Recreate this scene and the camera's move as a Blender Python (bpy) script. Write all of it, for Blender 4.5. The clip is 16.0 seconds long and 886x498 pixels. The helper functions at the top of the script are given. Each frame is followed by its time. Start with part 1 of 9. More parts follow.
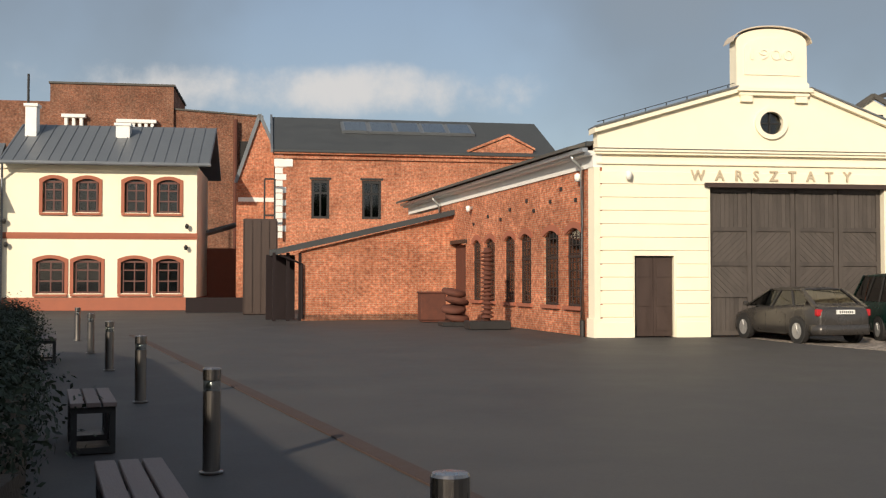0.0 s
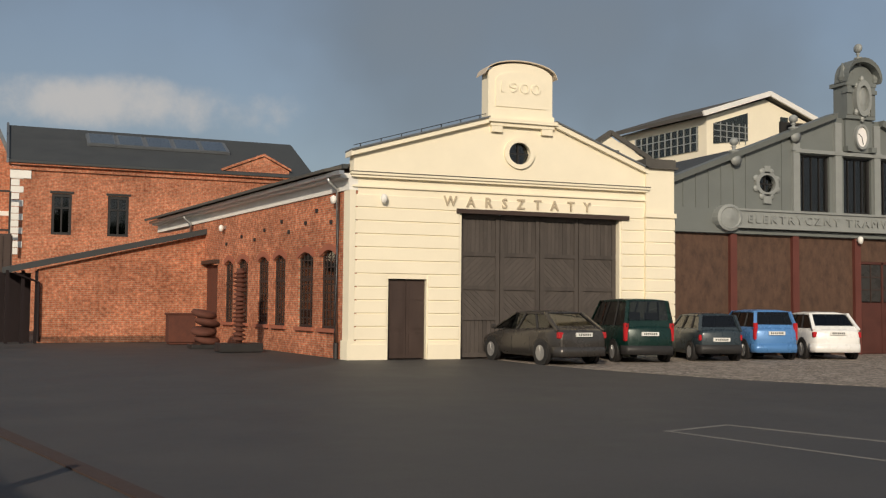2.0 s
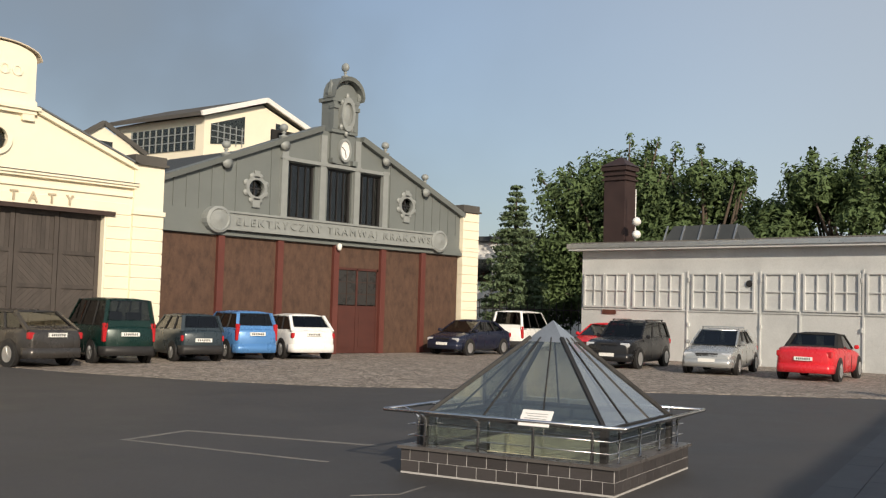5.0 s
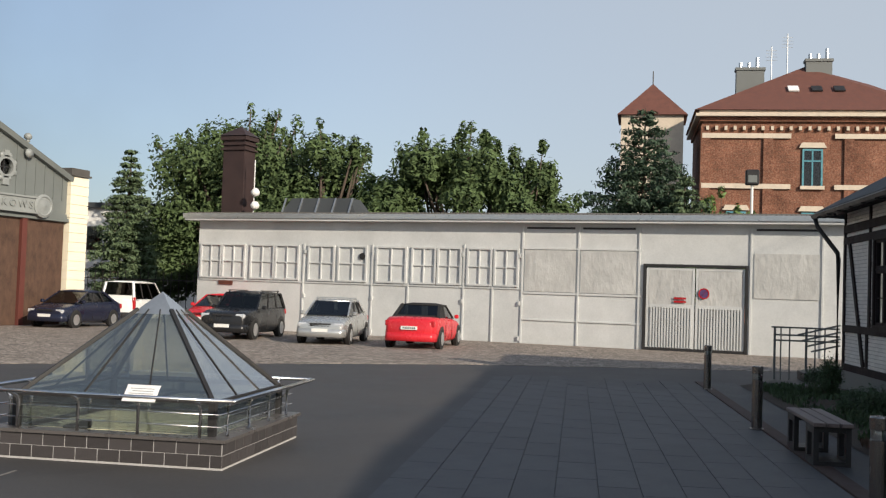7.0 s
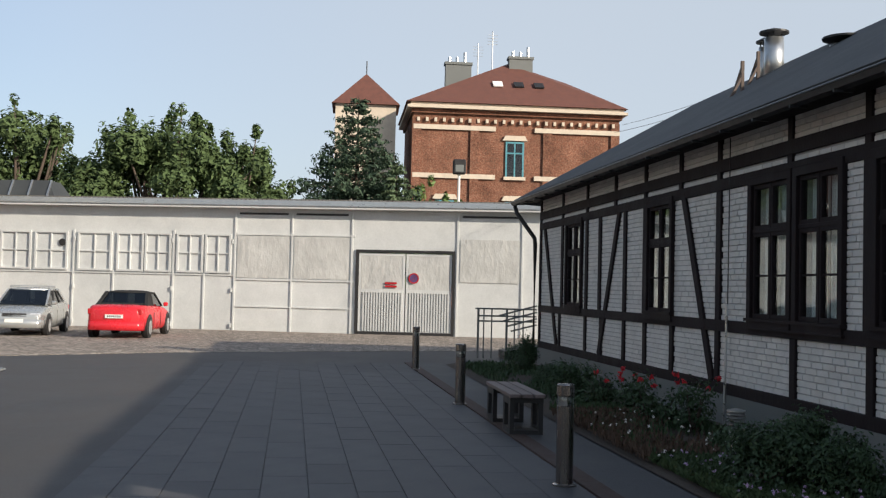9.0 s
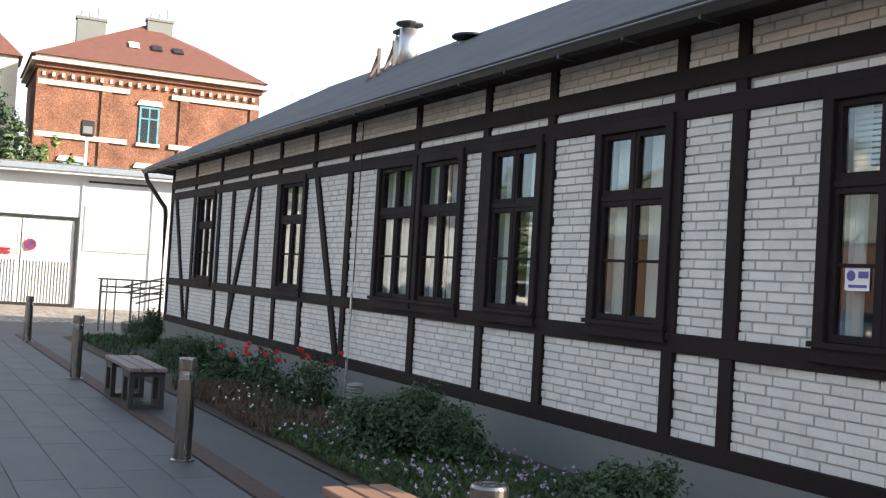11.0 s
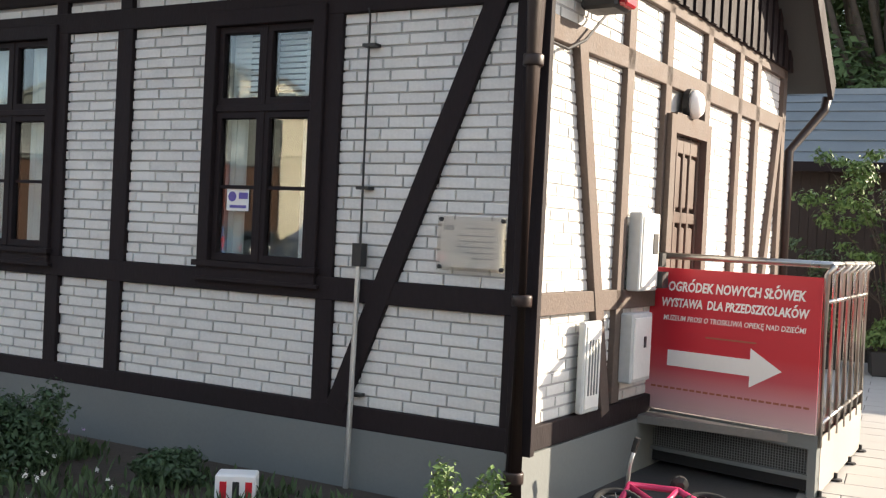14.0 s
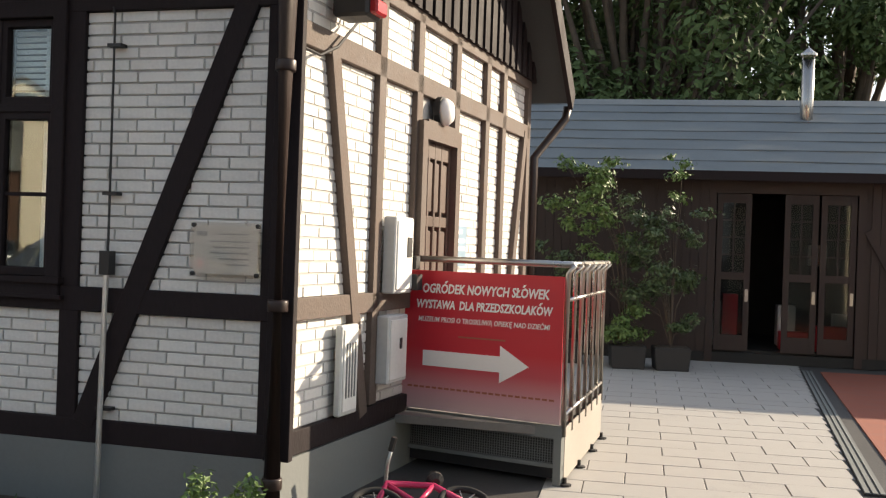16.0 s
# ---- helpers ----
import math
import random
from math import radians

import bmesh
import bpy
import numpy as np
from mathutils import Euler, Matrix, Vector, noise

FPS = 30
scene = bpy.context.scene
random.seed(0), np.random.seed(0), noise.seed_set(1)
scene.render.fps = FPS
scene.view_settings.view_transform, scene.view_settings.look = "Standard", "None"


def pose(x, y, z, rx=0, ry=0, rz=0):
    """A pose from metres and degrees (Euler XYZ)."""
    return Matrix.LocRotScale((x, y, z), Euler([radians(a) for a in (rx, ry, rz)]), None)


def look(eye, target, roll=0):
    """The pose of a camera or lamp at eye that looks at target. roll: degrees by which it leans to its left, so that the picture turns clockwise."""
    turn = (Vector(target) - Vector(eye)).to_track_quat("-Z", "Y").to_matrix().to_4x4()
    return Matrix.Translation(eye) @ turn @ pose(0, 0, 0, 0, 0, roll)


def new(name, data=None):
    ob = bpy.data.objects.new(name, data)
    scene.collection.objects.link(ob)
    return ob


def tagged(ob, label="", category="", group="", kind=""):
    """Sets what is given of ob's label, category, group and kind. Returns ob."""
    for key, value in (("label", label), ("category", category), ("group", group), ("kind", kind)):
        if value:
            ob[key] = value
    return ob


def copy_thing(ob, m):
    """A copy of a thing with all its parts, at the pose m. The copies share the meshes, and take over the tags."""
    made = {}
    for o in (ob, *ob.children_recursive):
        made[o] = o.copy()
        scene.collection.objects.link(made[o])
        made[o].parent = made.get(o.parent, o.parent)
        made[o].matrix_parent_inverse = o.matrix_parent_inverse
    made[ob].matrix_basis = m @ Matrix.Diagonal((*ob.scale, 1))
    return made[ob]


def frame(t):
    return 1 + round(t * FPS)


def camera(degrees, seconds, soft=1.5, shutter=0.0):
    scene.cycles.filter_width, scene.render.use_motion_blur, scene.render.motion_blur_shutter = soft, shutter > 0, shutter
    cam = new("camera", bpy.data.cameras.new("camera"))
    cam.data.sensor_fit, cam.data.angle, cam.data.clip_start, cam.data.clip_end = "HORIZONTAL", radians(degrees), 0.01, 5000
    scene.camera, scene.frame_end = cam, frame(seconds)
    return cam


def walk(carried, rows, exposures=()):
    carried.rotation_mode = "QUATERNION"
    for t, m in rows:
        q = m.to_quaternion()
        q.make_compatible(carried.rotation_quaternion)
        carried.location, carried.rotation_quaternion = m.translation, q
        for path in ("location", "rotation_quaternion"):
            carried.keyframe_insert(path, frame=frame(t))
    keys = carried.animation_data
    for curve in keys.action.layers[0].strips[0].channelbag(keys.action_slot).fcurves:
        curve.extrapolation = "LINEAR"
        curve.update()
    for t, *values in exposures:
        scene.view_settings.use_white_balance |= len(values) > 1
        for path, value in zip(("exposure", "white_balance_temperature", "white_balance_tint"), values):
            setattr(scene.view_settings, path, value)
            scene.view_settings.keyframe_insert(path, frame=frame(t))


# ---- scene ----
cam = camera(46.0, 16.0, 1.25)
PATH = [
    (0, pose(-0.007, -0.003, 1.650, 91.71, 0, -7.40) @ pose(0, 0, 0, 0, 0, 0.04)),
    (0.5, pose(-0.019, 0.005, 1.648, 91.96, 0, -10.88) @ pose(0, 0, 0, 0, 0, 0.20)),
    (1, pose(-0.010, 0.034, 1.642, 92.42, 0, -13.94) @ pose(0, 0, 0, 0, 0, 0.20)),
    (1.5, pose(-0.007, 0.066, 1.635, 92.88, 0, -16.99) @ pose(0, 0, 0, 0, 0, 0.38)),
    (2, pose(0.011, 0.115, 1.639, 93.01, 0, -20.82) @ pose(0, 0, 0, 0, 0, 0.56)),
    (2.5, pose(0.045, 0.142, 1.657, 92.86, 0, -24.84) @ pose(0, 0, 0, 0, 0, 0.67)),
    (3, pose(0.078, 0.164, 1.671, 92.89, 0, -29.46) @ pose(0, 0, 0, 0, 0, 1.09)),
    (5.5, pose(0.460, -0.098, 1.791, 93.16, 0, -53.39) @ pose(0, 0, 0, 0, 0, 1.99)),
    (6, pose(0.468, -0.100, 1.790, 92.85, 0, -59.51) @ pose(0, 0, 0, 0, 0, 2.35)),
    (6.5, pose(0.490, -0.099, 1.796, 92.52, 0, -64.35) @ pose(0, 0, 0, 0, 0, 2.07)),
    (7, pose(0.493, -0.092, 1.795, 92.38, 0, -68.46) @ pose(0, 0, 0, 0, 0, 1.94)),
    (7.5, pose(0.486, -0.097, 1.768, 92.18, 0, -71.53) @ pose(0, 0, 0, 0, 0, 2.14)),
    (8, pose(0.471, -0.116, 1.735, 92.12, 0, -75.73) @ pose(0, 0, 0, 0, 0, 1.79)),
    (10.5, pose(0.471, -0.201, 1.713, 91.90, 0, -98.04) @ pose(0, 0, 0, 0, 0, 2.53)),
    (11, pose(0.452, -0.199, 1.716, 91.64, 0, -103.96) @ pose(0, 0, 0, 0, 0, 3.40)),
    (11.5, pose(0.437, -0.189, 1.712, 91.42, 0, -109.69) @ pose(0, 0, 0, 0, 0, 4.01)),
    (12, pose(0.443, -0.190, 1.702, 90.90, 0, -116.06) @ pose(0, 0, 0, 0, 0, 3.96)),
    (12.5, pose(0.435, -0.199, 1.715, 90.13, 0, -121.63) @ pose(0, 0, 0, 0, 0, 3.95)),
    (13, pose(0.429, -0.194, 1.705, 89.77, 0, -127.47) @ pose(0, 0, 0, 0, 0, 3.75)),
    (13.5, pose(0.421, -0.196, 1.719, 89.41, 0, -132.30) @ pose(0, 0, 0, 0, 0, 3.69)),
    (14, pose(0.395, -0.199, 1.719, 89.07, 0, -136.64) @ pose(0, 0, 0, 0, 0, 2.74)),
    (14.5, pose(0.381, -0.192, 1.722, 89.01, 0, -140.38) @ pose(0, 0, 0, 0, 0, 2.63)),
    (15, pose(0.362, -0.191, 1.708, 89.31, 0, -144.36) @ pose(0, 0, 0, 0, 0, 2.11)),
    (15.5, pose(0.349, -0.195, 1.711, 89.53, 0, -147.02) @ pose(0, 0, 0, 0, 0, 2.14)),
    (16, pose(0.339, -0.182, 1.717, 89.89, 0, -149.68) @ pose(0, 0, 0, 0, 0, 1.99)),
]
EXPOSURES = [(0.0, -0.12, 6550, 10), (1.0, -0.38, 6550, 10), (2.0, -0.6, 6550, 10), (3.2, -0.64, 6480, 10), (5.5, -0.05, 6450, 10), (7.0, 0.0, 6200, 10), (8.2, 0.05, 6100, 10), (10.5, 1.02, 6350, 10), (11.5, 1.9, 6330, 10), (12.5, 2.35, 6400, 10), (14.0, 1.45, 6550, 10), (16.0, 0.93, 6850, 10)]
walk(cam, PATH, EXPOSURES)

# ---- world and sun ----
SUN_AZ, SUN_EL = 30.0, 21.5   # degrees from -y towards -x, and above the horizon
_to_sun = Vector((-math.sin(radians(SUN_AZ)) * math.cos(radians(SUN_EL)), -math.cos(radians(SUN_AZ)) * math.cos(radians(SUN_EL)), math.sin(radians(SUN_EL))))
world = bpy.data.worlds.new("world")
scene.world = world
world.use_nodes = True
wn, wl = world.node_tree.nodes, world.node_tree.links
wn.clear()
w_out, w_bg = wn.new("ShaderNodeOutputWorld"), wn.new("ShaderNodeBackground")
sky = wn.new("ShaderNodeTexSky")
sky.sky_type, sky.sun_disc = "NISHITA", False
sky.sun_elevation, sky.sun_rotation = radians(SUN_EL), math.atan2(_to_sun.x, _to_sun.y)
sky.altitude, sky.air_density, sky.dust_density, sky.ozone_density = 200, 1.0, 2.0, 2.0
w_bg.inputs["Strength"].default_value = 0.15
# thin haze and a bank of cumulus low over the roofs to the north
coord = wn.new("ShaderNodeTexCoord")
sep = wn.new("ShaderNodeSeparateXYZ")
wl.new(coord.outputs["Generated"], sep.inputs[0])


def wmath(op, a, b=None, c=None):
    n = wn.new("ShaderNodeMath")
    n.operation = op
    for i, v in enumerate((a, b, c)):
        if v is None:
            continue
        if isinstance(v, (int, float)):
            n.inputs[i].default_value = v
        else:
            wl.new(v, n.inputs[i])
    return n.outputs[0]


def wrange(v, lo, hi, a=0.0, b=1.0):
    n = wn.new("ShaderNodeMapRange")
    n.interpolation_type = "SMOOTHSTEP"
    wl.new(v, n.inputs[0])
    for i, x in enumerate((lo, hi, a, b)):
        n.inputs[i + 1].default_value = x
    return n.outputs[0]


def wmix(fac, a, b):
    n = wn.new("ShaderNodeMix")
    n.data_type = "RGBA"
    wl.new(fac, n.inputs[0])
    for i, v in ((6, a), (7, b)):
        if isinstance(v, tuple):
            n.inputs[i].default_value = (*v, 1)
        else:
            wl.new(v, n.inputs[i])
    return n.outputs[2]


az = wmath("ARCTAN2", sep.outputs[0], sep.outputs[1])          # 0 along +y, growing to +x
el = wmath("ARCSINE", sep.outputs[2])
cloud_noise = wn.new("ShaderNodeTexNoise")
cloud_noise.inputs["Scale"].default_value, cloud_noise.inputs["Detail"].default_value, cloud_noise.inputs["Roughness"].default_value = 13.0, 9.0, 0.62
wl.new(coord.outputs["Generated"], cloud_noise.inputs["Vector"])
haze_noise = wn.new("ShaderNodeTexNoise")
haze_noise.inputs["Scale"].default_value, haze_noise.inputs["Detail"].default_value = 2.2, 5.0
wl.new(coord.outputs["Generated"], haze_noise.inputs["Vector"])
# cumulus: a flat-based heap in one bearing
cu = wmath("SUBTRACT", az, 0.0)
cu = wmath("DIVIDE", wmath("ABSOLUTE", cu), 0.24)
ce = wmath("DIVIDE", wmath("ABSOLUTE", wmath("SUBTRACT", el, 0.180)), 0.026)
heap = wmath("SUBTRACT", 1.0, wmath("ADD", wmath("MULTIPLY", cu, cu), wmath("MULTIPLY", ce, ce)))
heap = wmath("ADD", heap, wmath("MULTIPLY", wmath("SUBTRACT", cloud_noise.outputs[0], 0.5), 3.6))
heap = wmath("MULTIPLY", wrange(heap, 0.0, 1.5), 0.85)
veil = wrange(haze_noise.outputs[0], 0.42, 0.72, 0.0, 0.55)
low = wrange(el, 0.0, 0.55, 0.75, 0.2)
# towards +x and -y the sky is paler
pale = wrange(wmath("ABSOLUTE", az), 0.2, 1.6, 0.0, 0.8)
hz = wmath("MAXIMUM", wmath("MULTIPLY", wmath("MAXIMUM", veil, pale), wrange(el, 0.35, 1.1, 1.0, 0.25)), wmath("MULTIPLY", low, 0.5))
col = wmix(hz, sky.outputs[0], (3.8, 4.0, 4.15))
bank = wmath("MULTIPLY", wrange(wmath("ABSOLUTE", az), 0.6, 1.15, 0.75, 0.0), wrange(haze_noise.outputs[0], 0.35, 0.6, 0.45, 1.0))
col = wmix(bank, col, (1.55, 1.80, 2.05))
col = wmix(heap, col, (5.2, 5.0, 4.8))
wl.new(col, w_bg.inputs["Color"])
wl.new(w_bg.outputs[0], w_out.inputs["Surface"])

sun = new("sun", bpy.data.lights.new("sun", "SUN"))
sun.data.energy, sun.data.angle, sun.data.color = 4.9, radians(0.6), (1.0, 0.86, 0.68)
sun.matrix_world = look((0, 0, 60), Vector((0, 0, 60)) - _to_sun)

# ---- materials ----
MATS = {}


def material(name, color, rough=0.7, metal=0.0, var=0.25, scale=3.0, bump=0.15, fine=40.0, tint=None, island=0.0, spec=0.4, rnd=0.0, stretch=(1, 1, 1), bump_dist=0.02):
    """A painted or natural surface: colour varied at two scales, with fine relief."""
    m = bpy.data.materials.new(name)
    m.use_nodes = True
    n, l = m.node_tree.nodes, m.node_tree.links
    b = n["Principled BSDF"]
    tc, mp = n.new("ShaderNodeTexCoord"), n.new("ShaderNodeMapping")
    mp.inputs["Scale"].default_value = stretch
    l.new(tc.outputs["Object"], mp.inputs[0])
    big, small = n.new("ShaderNodeTexNoise"), n.new("ShaderNodeTexNoise")
    big.inputs["Scale"].default_value, big.inputs["Detail"].default_value, big.inputs["Roughness"].default_value = scale, 5, 0.65
    small.inputs["Scale"].default_value, small.inputs["Detail"].default_value = fine, 4
    l.new(mp.outputs[0], big.inputs["Vector"])
    l.new(mp.outputs[0], small.inputs["Vector"])
    mixn = n.new("ShaderNodeMath")
    mixn.operation = "MULTIPLY_ADD"
    l.new(small.outputs[0], mixn.inputs[0])
    mixn.inputs[1].default_value = 0.45
    l.new(big.outputs[0], mixn.inputs[2])
    val = mixn.outputs[0]
    for source, amount in (("ISLAND", island), ("RANDOM", rnd)):
        if amount:
            src = n.new("ShaderNodeNewGeometry") if source == "ISLAND" else n.new("ShaderNodeObjectInfo")
            a = n.new("ShaderNodeMath")
            a.operation = "MULTIPLY_ADD"
            l.new(src.outputs["Random Per Island" if source == "ISLAND" else "Random"], a.inputs[0])
            a.inputs[1].default_value = amount
            l.new(val, a.inputs[2])
            val = a.outputs[0]
    extra = island * 0.5 + rnd * 0.5
    ramp = n.new("ShaderNodeValToRGB")
    e = ramp.color_ramp.elements
    dark = [max(0, c * (1 - var)) for c in color]
    light = [min(1, c * (1 + var * 0.8)) for c in (tint or color)]
    e[0].position, e[1].position = 0.5 + extra - 0.2, 0.95 + extra * 1.2 if extra else 0.95
    e[0].color, e[1].color = (*dark, 1), (*light, 1)
    l.new(val, ramp.inputs[0])
    l.new(ramp.outputs[0], b.inputs["Base Color"])
    rr = n.new("ShaderNodeMapRange")
    l.new(big.outputs[0], rr.inputs[0])
    rr.inputs[1].default_value, rr.inputs[2].default_value = 0.3, 0.7
    rr.inputs[3].default_value, rr.inputs[4].default_value = max(0.02, rough - 0.1), min(1, rough + 0.1)
    l.new(rr.outputs[0], b.inputs["Roughness"])
    b.inputs["Metallic"].default_value = metal
    b.inputs["Specular IOR Level"].default_value = spec
    if bump:
        bp = n.new("ShaderNodeBump")
        bp.inputs["Strength"].default_value, bp.inputs["Distance"].default_value = bump, bump_dist
        l.new(mixn.outputs[0], bp.inputs["Height"])
        l.new(bp.outputs[0], b.inputs["Normal"])
    MATS[name] = m
    return m


def brick_material(name, c1, c2, mortar, width=0.26, row=0.075, joint=0.012, axis="xz", bump=0.5, patch=None):
    """Far brickwork: courses, perpends, uneven colour, soot and repairs."""
    m = bpy.data.materials.new(name)
    m.use_nodes = True
    n, l = m.node_tree.nodes, m.node_tree.links
    b = n["Principled BSDF"]
    tc, mp = n.new("ShaderNodeTexCoord"), n.new("ShaderNodeMapping")
    if axis == "xz":
        mp.inputs["Rotation"].default_value = (radians(-90), 0, 0)
    elif axis == "yz":
        mp.inputs["Rotation"].default_value = (radians(-90), 0, radians(0))
    l.new(tc.outputs["Object"], mp.inputs[0])
    vec = mp.outputs[0]
    if axis == "yz":
        s, c = n.new("ShaderNodeSeparateXYZ"), n.new("ShaderNodeCombineXYZ")
        l.new(tc.outputs["Object"], s.inputs[0])
        l.new(s.outputs[1], c.inputs[0])
        l.new(s.outputs[2], c.inputs[1])
        vec = c.outputs[0]
    t = n.new("ShaderNodeTexBrick")
    t.inputs["Scale"].default_value = 1.0
    t.inputs["Brick Width"].default_value, t.inputs["Row Height"].default_value = width, row
    t.inputs["Mortar Size"].default_value, t.inputs["Mortar Smooth"].default_value = joint, 0.2
    t.inputs["Color1"].default_value, t.inputs["Color2"].default_value, t.inputs["Mortar"].default_value = (*c1, 1), (*c2, 1), (*mortar, 1)
    t.inputs["Bias"].default_value = -0.1
    l.new(vec, t.inputs["Vector"])
    big, mid = n.new("ShaderNodeTexNoise"), n.new("ShaderNodeTexNoise")
    big.inputs["Scale"].default_value, big.inputs["Detail"].default_value, big.inputs["Roughness"].default_value = 0.55, 6, 0.7
    mid.inputs["Scale"].default_value, mid.inputs["Detail"].default_value = 7.0, 3
    l.new(tc.outputs["Object"], big.inputs["Vector"])
    l.new(tc.outputs["Object"], mid.inputs["Vector"])
    r1, r2 = n.new("ShaderNodeValToRGB"), n.new("ShaderNodeValToRGB")
    r1.color_ramp.elements[0].position, r1.color_ramp.elements[1].position = 0.3, 0.72
    r1.color_ramp.elements[0].color, r1.color_ramp.elements[1].color = (0.55, 0.52, 0.5, 1), (1.25, 1.2, 1.15, 1)
    r2.color_ramp.elements[0].position, r2.color_ramp.elements[1].position = 0.35, 0.7
    r2.color_ramp.elements[0].color, r2.color_ramp.elements[1].color = (0.62, 0.58, 0.55, 1), (1.2, 1.25, 1.2, 1)
    l.new(big.outputs[0], r1.inputs[0])
    l.new(mid.outputs[0], r2.inputs[0])
    last = t.outputs["Color"]
    for r in (r1, r2):
        x = n.new("ShaderNodeMix")
        x.data_type, x.blend_type = "RGBA", "MULTIPLY"
        x.inputs[0].default_value = 1.0
        l.new(last, x.inputs[6])
        l.new(r.outputs[0], x.inputs[7])
        last = x.outputs[2]
    l.new(last, b.inputs["Base Color"])
    b.inputs["Roughness"].default_value, b.inputs["Specular IOR Level"].default_value = 0.9, 0.2
    bp = n.new("ShaderNodeBump")
    bp.inputs["Strength"].default_value, bp.inputs["Distance"].default_value = bump, 0.012
    inv = n.new("ShaderNodeMath")
    inv.operation = "MULTIPLY_ADD"
    l.new(t.outputs["Fac"], inv.inputs[0])
    inv.inputs[1].default_value = -1.0
    l.new(mid.outputs[0], inv.inputs[2])
    l.new(inv.outputs[0], bp.inputs["Height"])
    l.new(bp.outputs[0], b.inputs["Normal"])
    MATS[name] = m
    return m


def glass_material(name, tint=(0.8, 0.9, 0.9), rough=0.02, mix=0.35):
    """A pane: partly clear, partly mirror."""
    m = bpy.data.materials.new(name)
    m.use_nodes = True
    n, l = m.node_tree.nodes, m.node_tree.links
    n.remove(n["Principled BSDF"])
    out = n["Material Output"]
    tr, gl, mx, lw = n.new("ShaderNodeBsdfTransparent"), n.new("ShaderNodeBsdfGlossy"), n.new("ShaderNodeMixShader"), n.new("ShaderNodeLayerWeight")
    tr.inputs[0].default_value = (*tint, 1)
    gl.inputs["Roughness"].default_value = rough
    lw.inputs[0].default_value = 0.5
    pw = n.new("ShaderNodeMath")
    pw.operation = "POWER"
    l.new(lw.outputs["Facing"], pw.inputs[0])
    pw.inputs[1].default_value = 4.0
    a = n.new("ShaderNodeMath")
    a.operation = "MULTIPLY_ADD"
    l.new(pw.outputs[0], a.inputs[0])
    a.inputs[1].default_value, a.inputs[2].default_value = 0.9, mix
    l.new(a.outputs[0], mx.inputs[0])
    l.new(tr.outputs[0], mx.inputs[1])
    l.new(gl.outputs[0], mx.inputs[2])
    l.new(mx.outputs[0], out.inputs[0])
    MATS[name] = m
    return m


M_YARD = material("dark_concrete_paving", (0.064, 0.061, 0.059), 0.66, var=0.42, scale=0.5, bump=0.3, fine=45, spec=0.3)
M_SLAB = material("grey_paving_slab", (0.32, 0.305, 0.285), 0.8, var=0.22, scale=2.5, bump=0.3, fine=60, island=0.35, rnd=0.35)
M_SLABY = material("dark_paving_slab", (0.070, 0.070, 0.072), 0.66, var=0.28, scale=1.0, bump=0.3, fine=50, island=0.22, rnd=0.22, spec=0.3)
M_JOINT = material("joint_sand", (0.05, 0.046, 0.042), 0.95, var=0.3, scale=6)
M_COBBLE = material("granite_cobble", (0.30, 0.26, 0.22), 0.85, var=0.35, scale=5, bump=0.3, fine=60, island=0.5, rnd=0.5)
M_CREAM = material("cream_plaster", (0.86, 0.79, 0.62), 0.85, var=0.06, scale=0.8, bump=0.12, fine=70, spec=0.25)
M_CREAM2 = material("pale_yellow_plaster", (0.86, 0.79, 0.62), 0.85, var=0.06, scale=0.7, bump=0.1, fine=70, spec=0.25)
M_TRIMRED = material("red_brown_plaster", (0.33, 0.115, 0.07), 0.85, var=0.15, scale=2, bump=0.15)
M_BRICK = brick_material("red_brick", (0.66, 0.225, 0.125), (0.50, 0.155, 0.09), (0.50, 0.34, 0.25))
M_BRICKY = brick_material("red_brick_side", (0.62, 0.21, 0.12), (0.46, 0.145, 0.085), (0.48, 0.33, 0.25), axis="yz")
M_BRICKDK = brick_material("old_dark_brick", (0.30, 0.115, 0.07), (0.19, 0.08, 0.055), (0.26, 0.19, 0.15))
M_BRICKHR = brick_material("tenement_brick", (0.30, 0.128, 0.085), (0.205, 0.088, 0.064), (0.3, 0.2, 0.15), axis="yz")
M_STONE = material("pale_stone", (0.58, 0.50, 0.40), 0.85, var=0.2, scale=2)
M_WHITE = material("white_paint", (0.78, 0.77, 0.73), 0.6, var=0.12, scale=1.5, bump=0.08)
M_ROOF = material("dark_roofing_felt", (0.050, 0.055, 0.058), 0.75, var=0.25, scale=1.2, bump=0.25, fine=60)
M_ROOFB = material("bitumen_sheet", (0.085, 0.080, 0.072), 0.85, var=0.3, scale=0.8, bump=0.25)
M_ZINC = material("grey_sheet_roof", (0.155, 0.17, 0.185), 0.45, metal=0.35, var=0.15, scale=0.9, bump=0.08)
M_GALV = material("galvanised_steel", (0.55, 0.56, 0.56), 0.35, metal=0.85, var=0.15, scale=4, bump=0.05)
M_STEEL = material("brushed_stainless", (0.42, 0.40, 0.38), 0.3, metal=1.0, var=0.12, scale=3, bump=0.05, stretch=(1, 1, 0.1))
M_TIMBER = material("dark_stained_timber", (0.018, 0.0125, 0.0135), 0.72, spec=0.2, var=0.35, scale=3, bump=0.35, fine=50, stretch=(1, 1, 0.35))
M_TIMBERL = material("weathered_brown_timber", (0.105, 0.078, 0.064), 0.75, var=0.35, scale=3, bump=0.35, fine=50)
M_GATE = material("weathered_gate_boards", (0.066, 0.056, 0.050), 0.8, var=0.4, scale=2.2, bump=0.4, fine=40, stretch=(2, 1, 0.5), island=0.3)
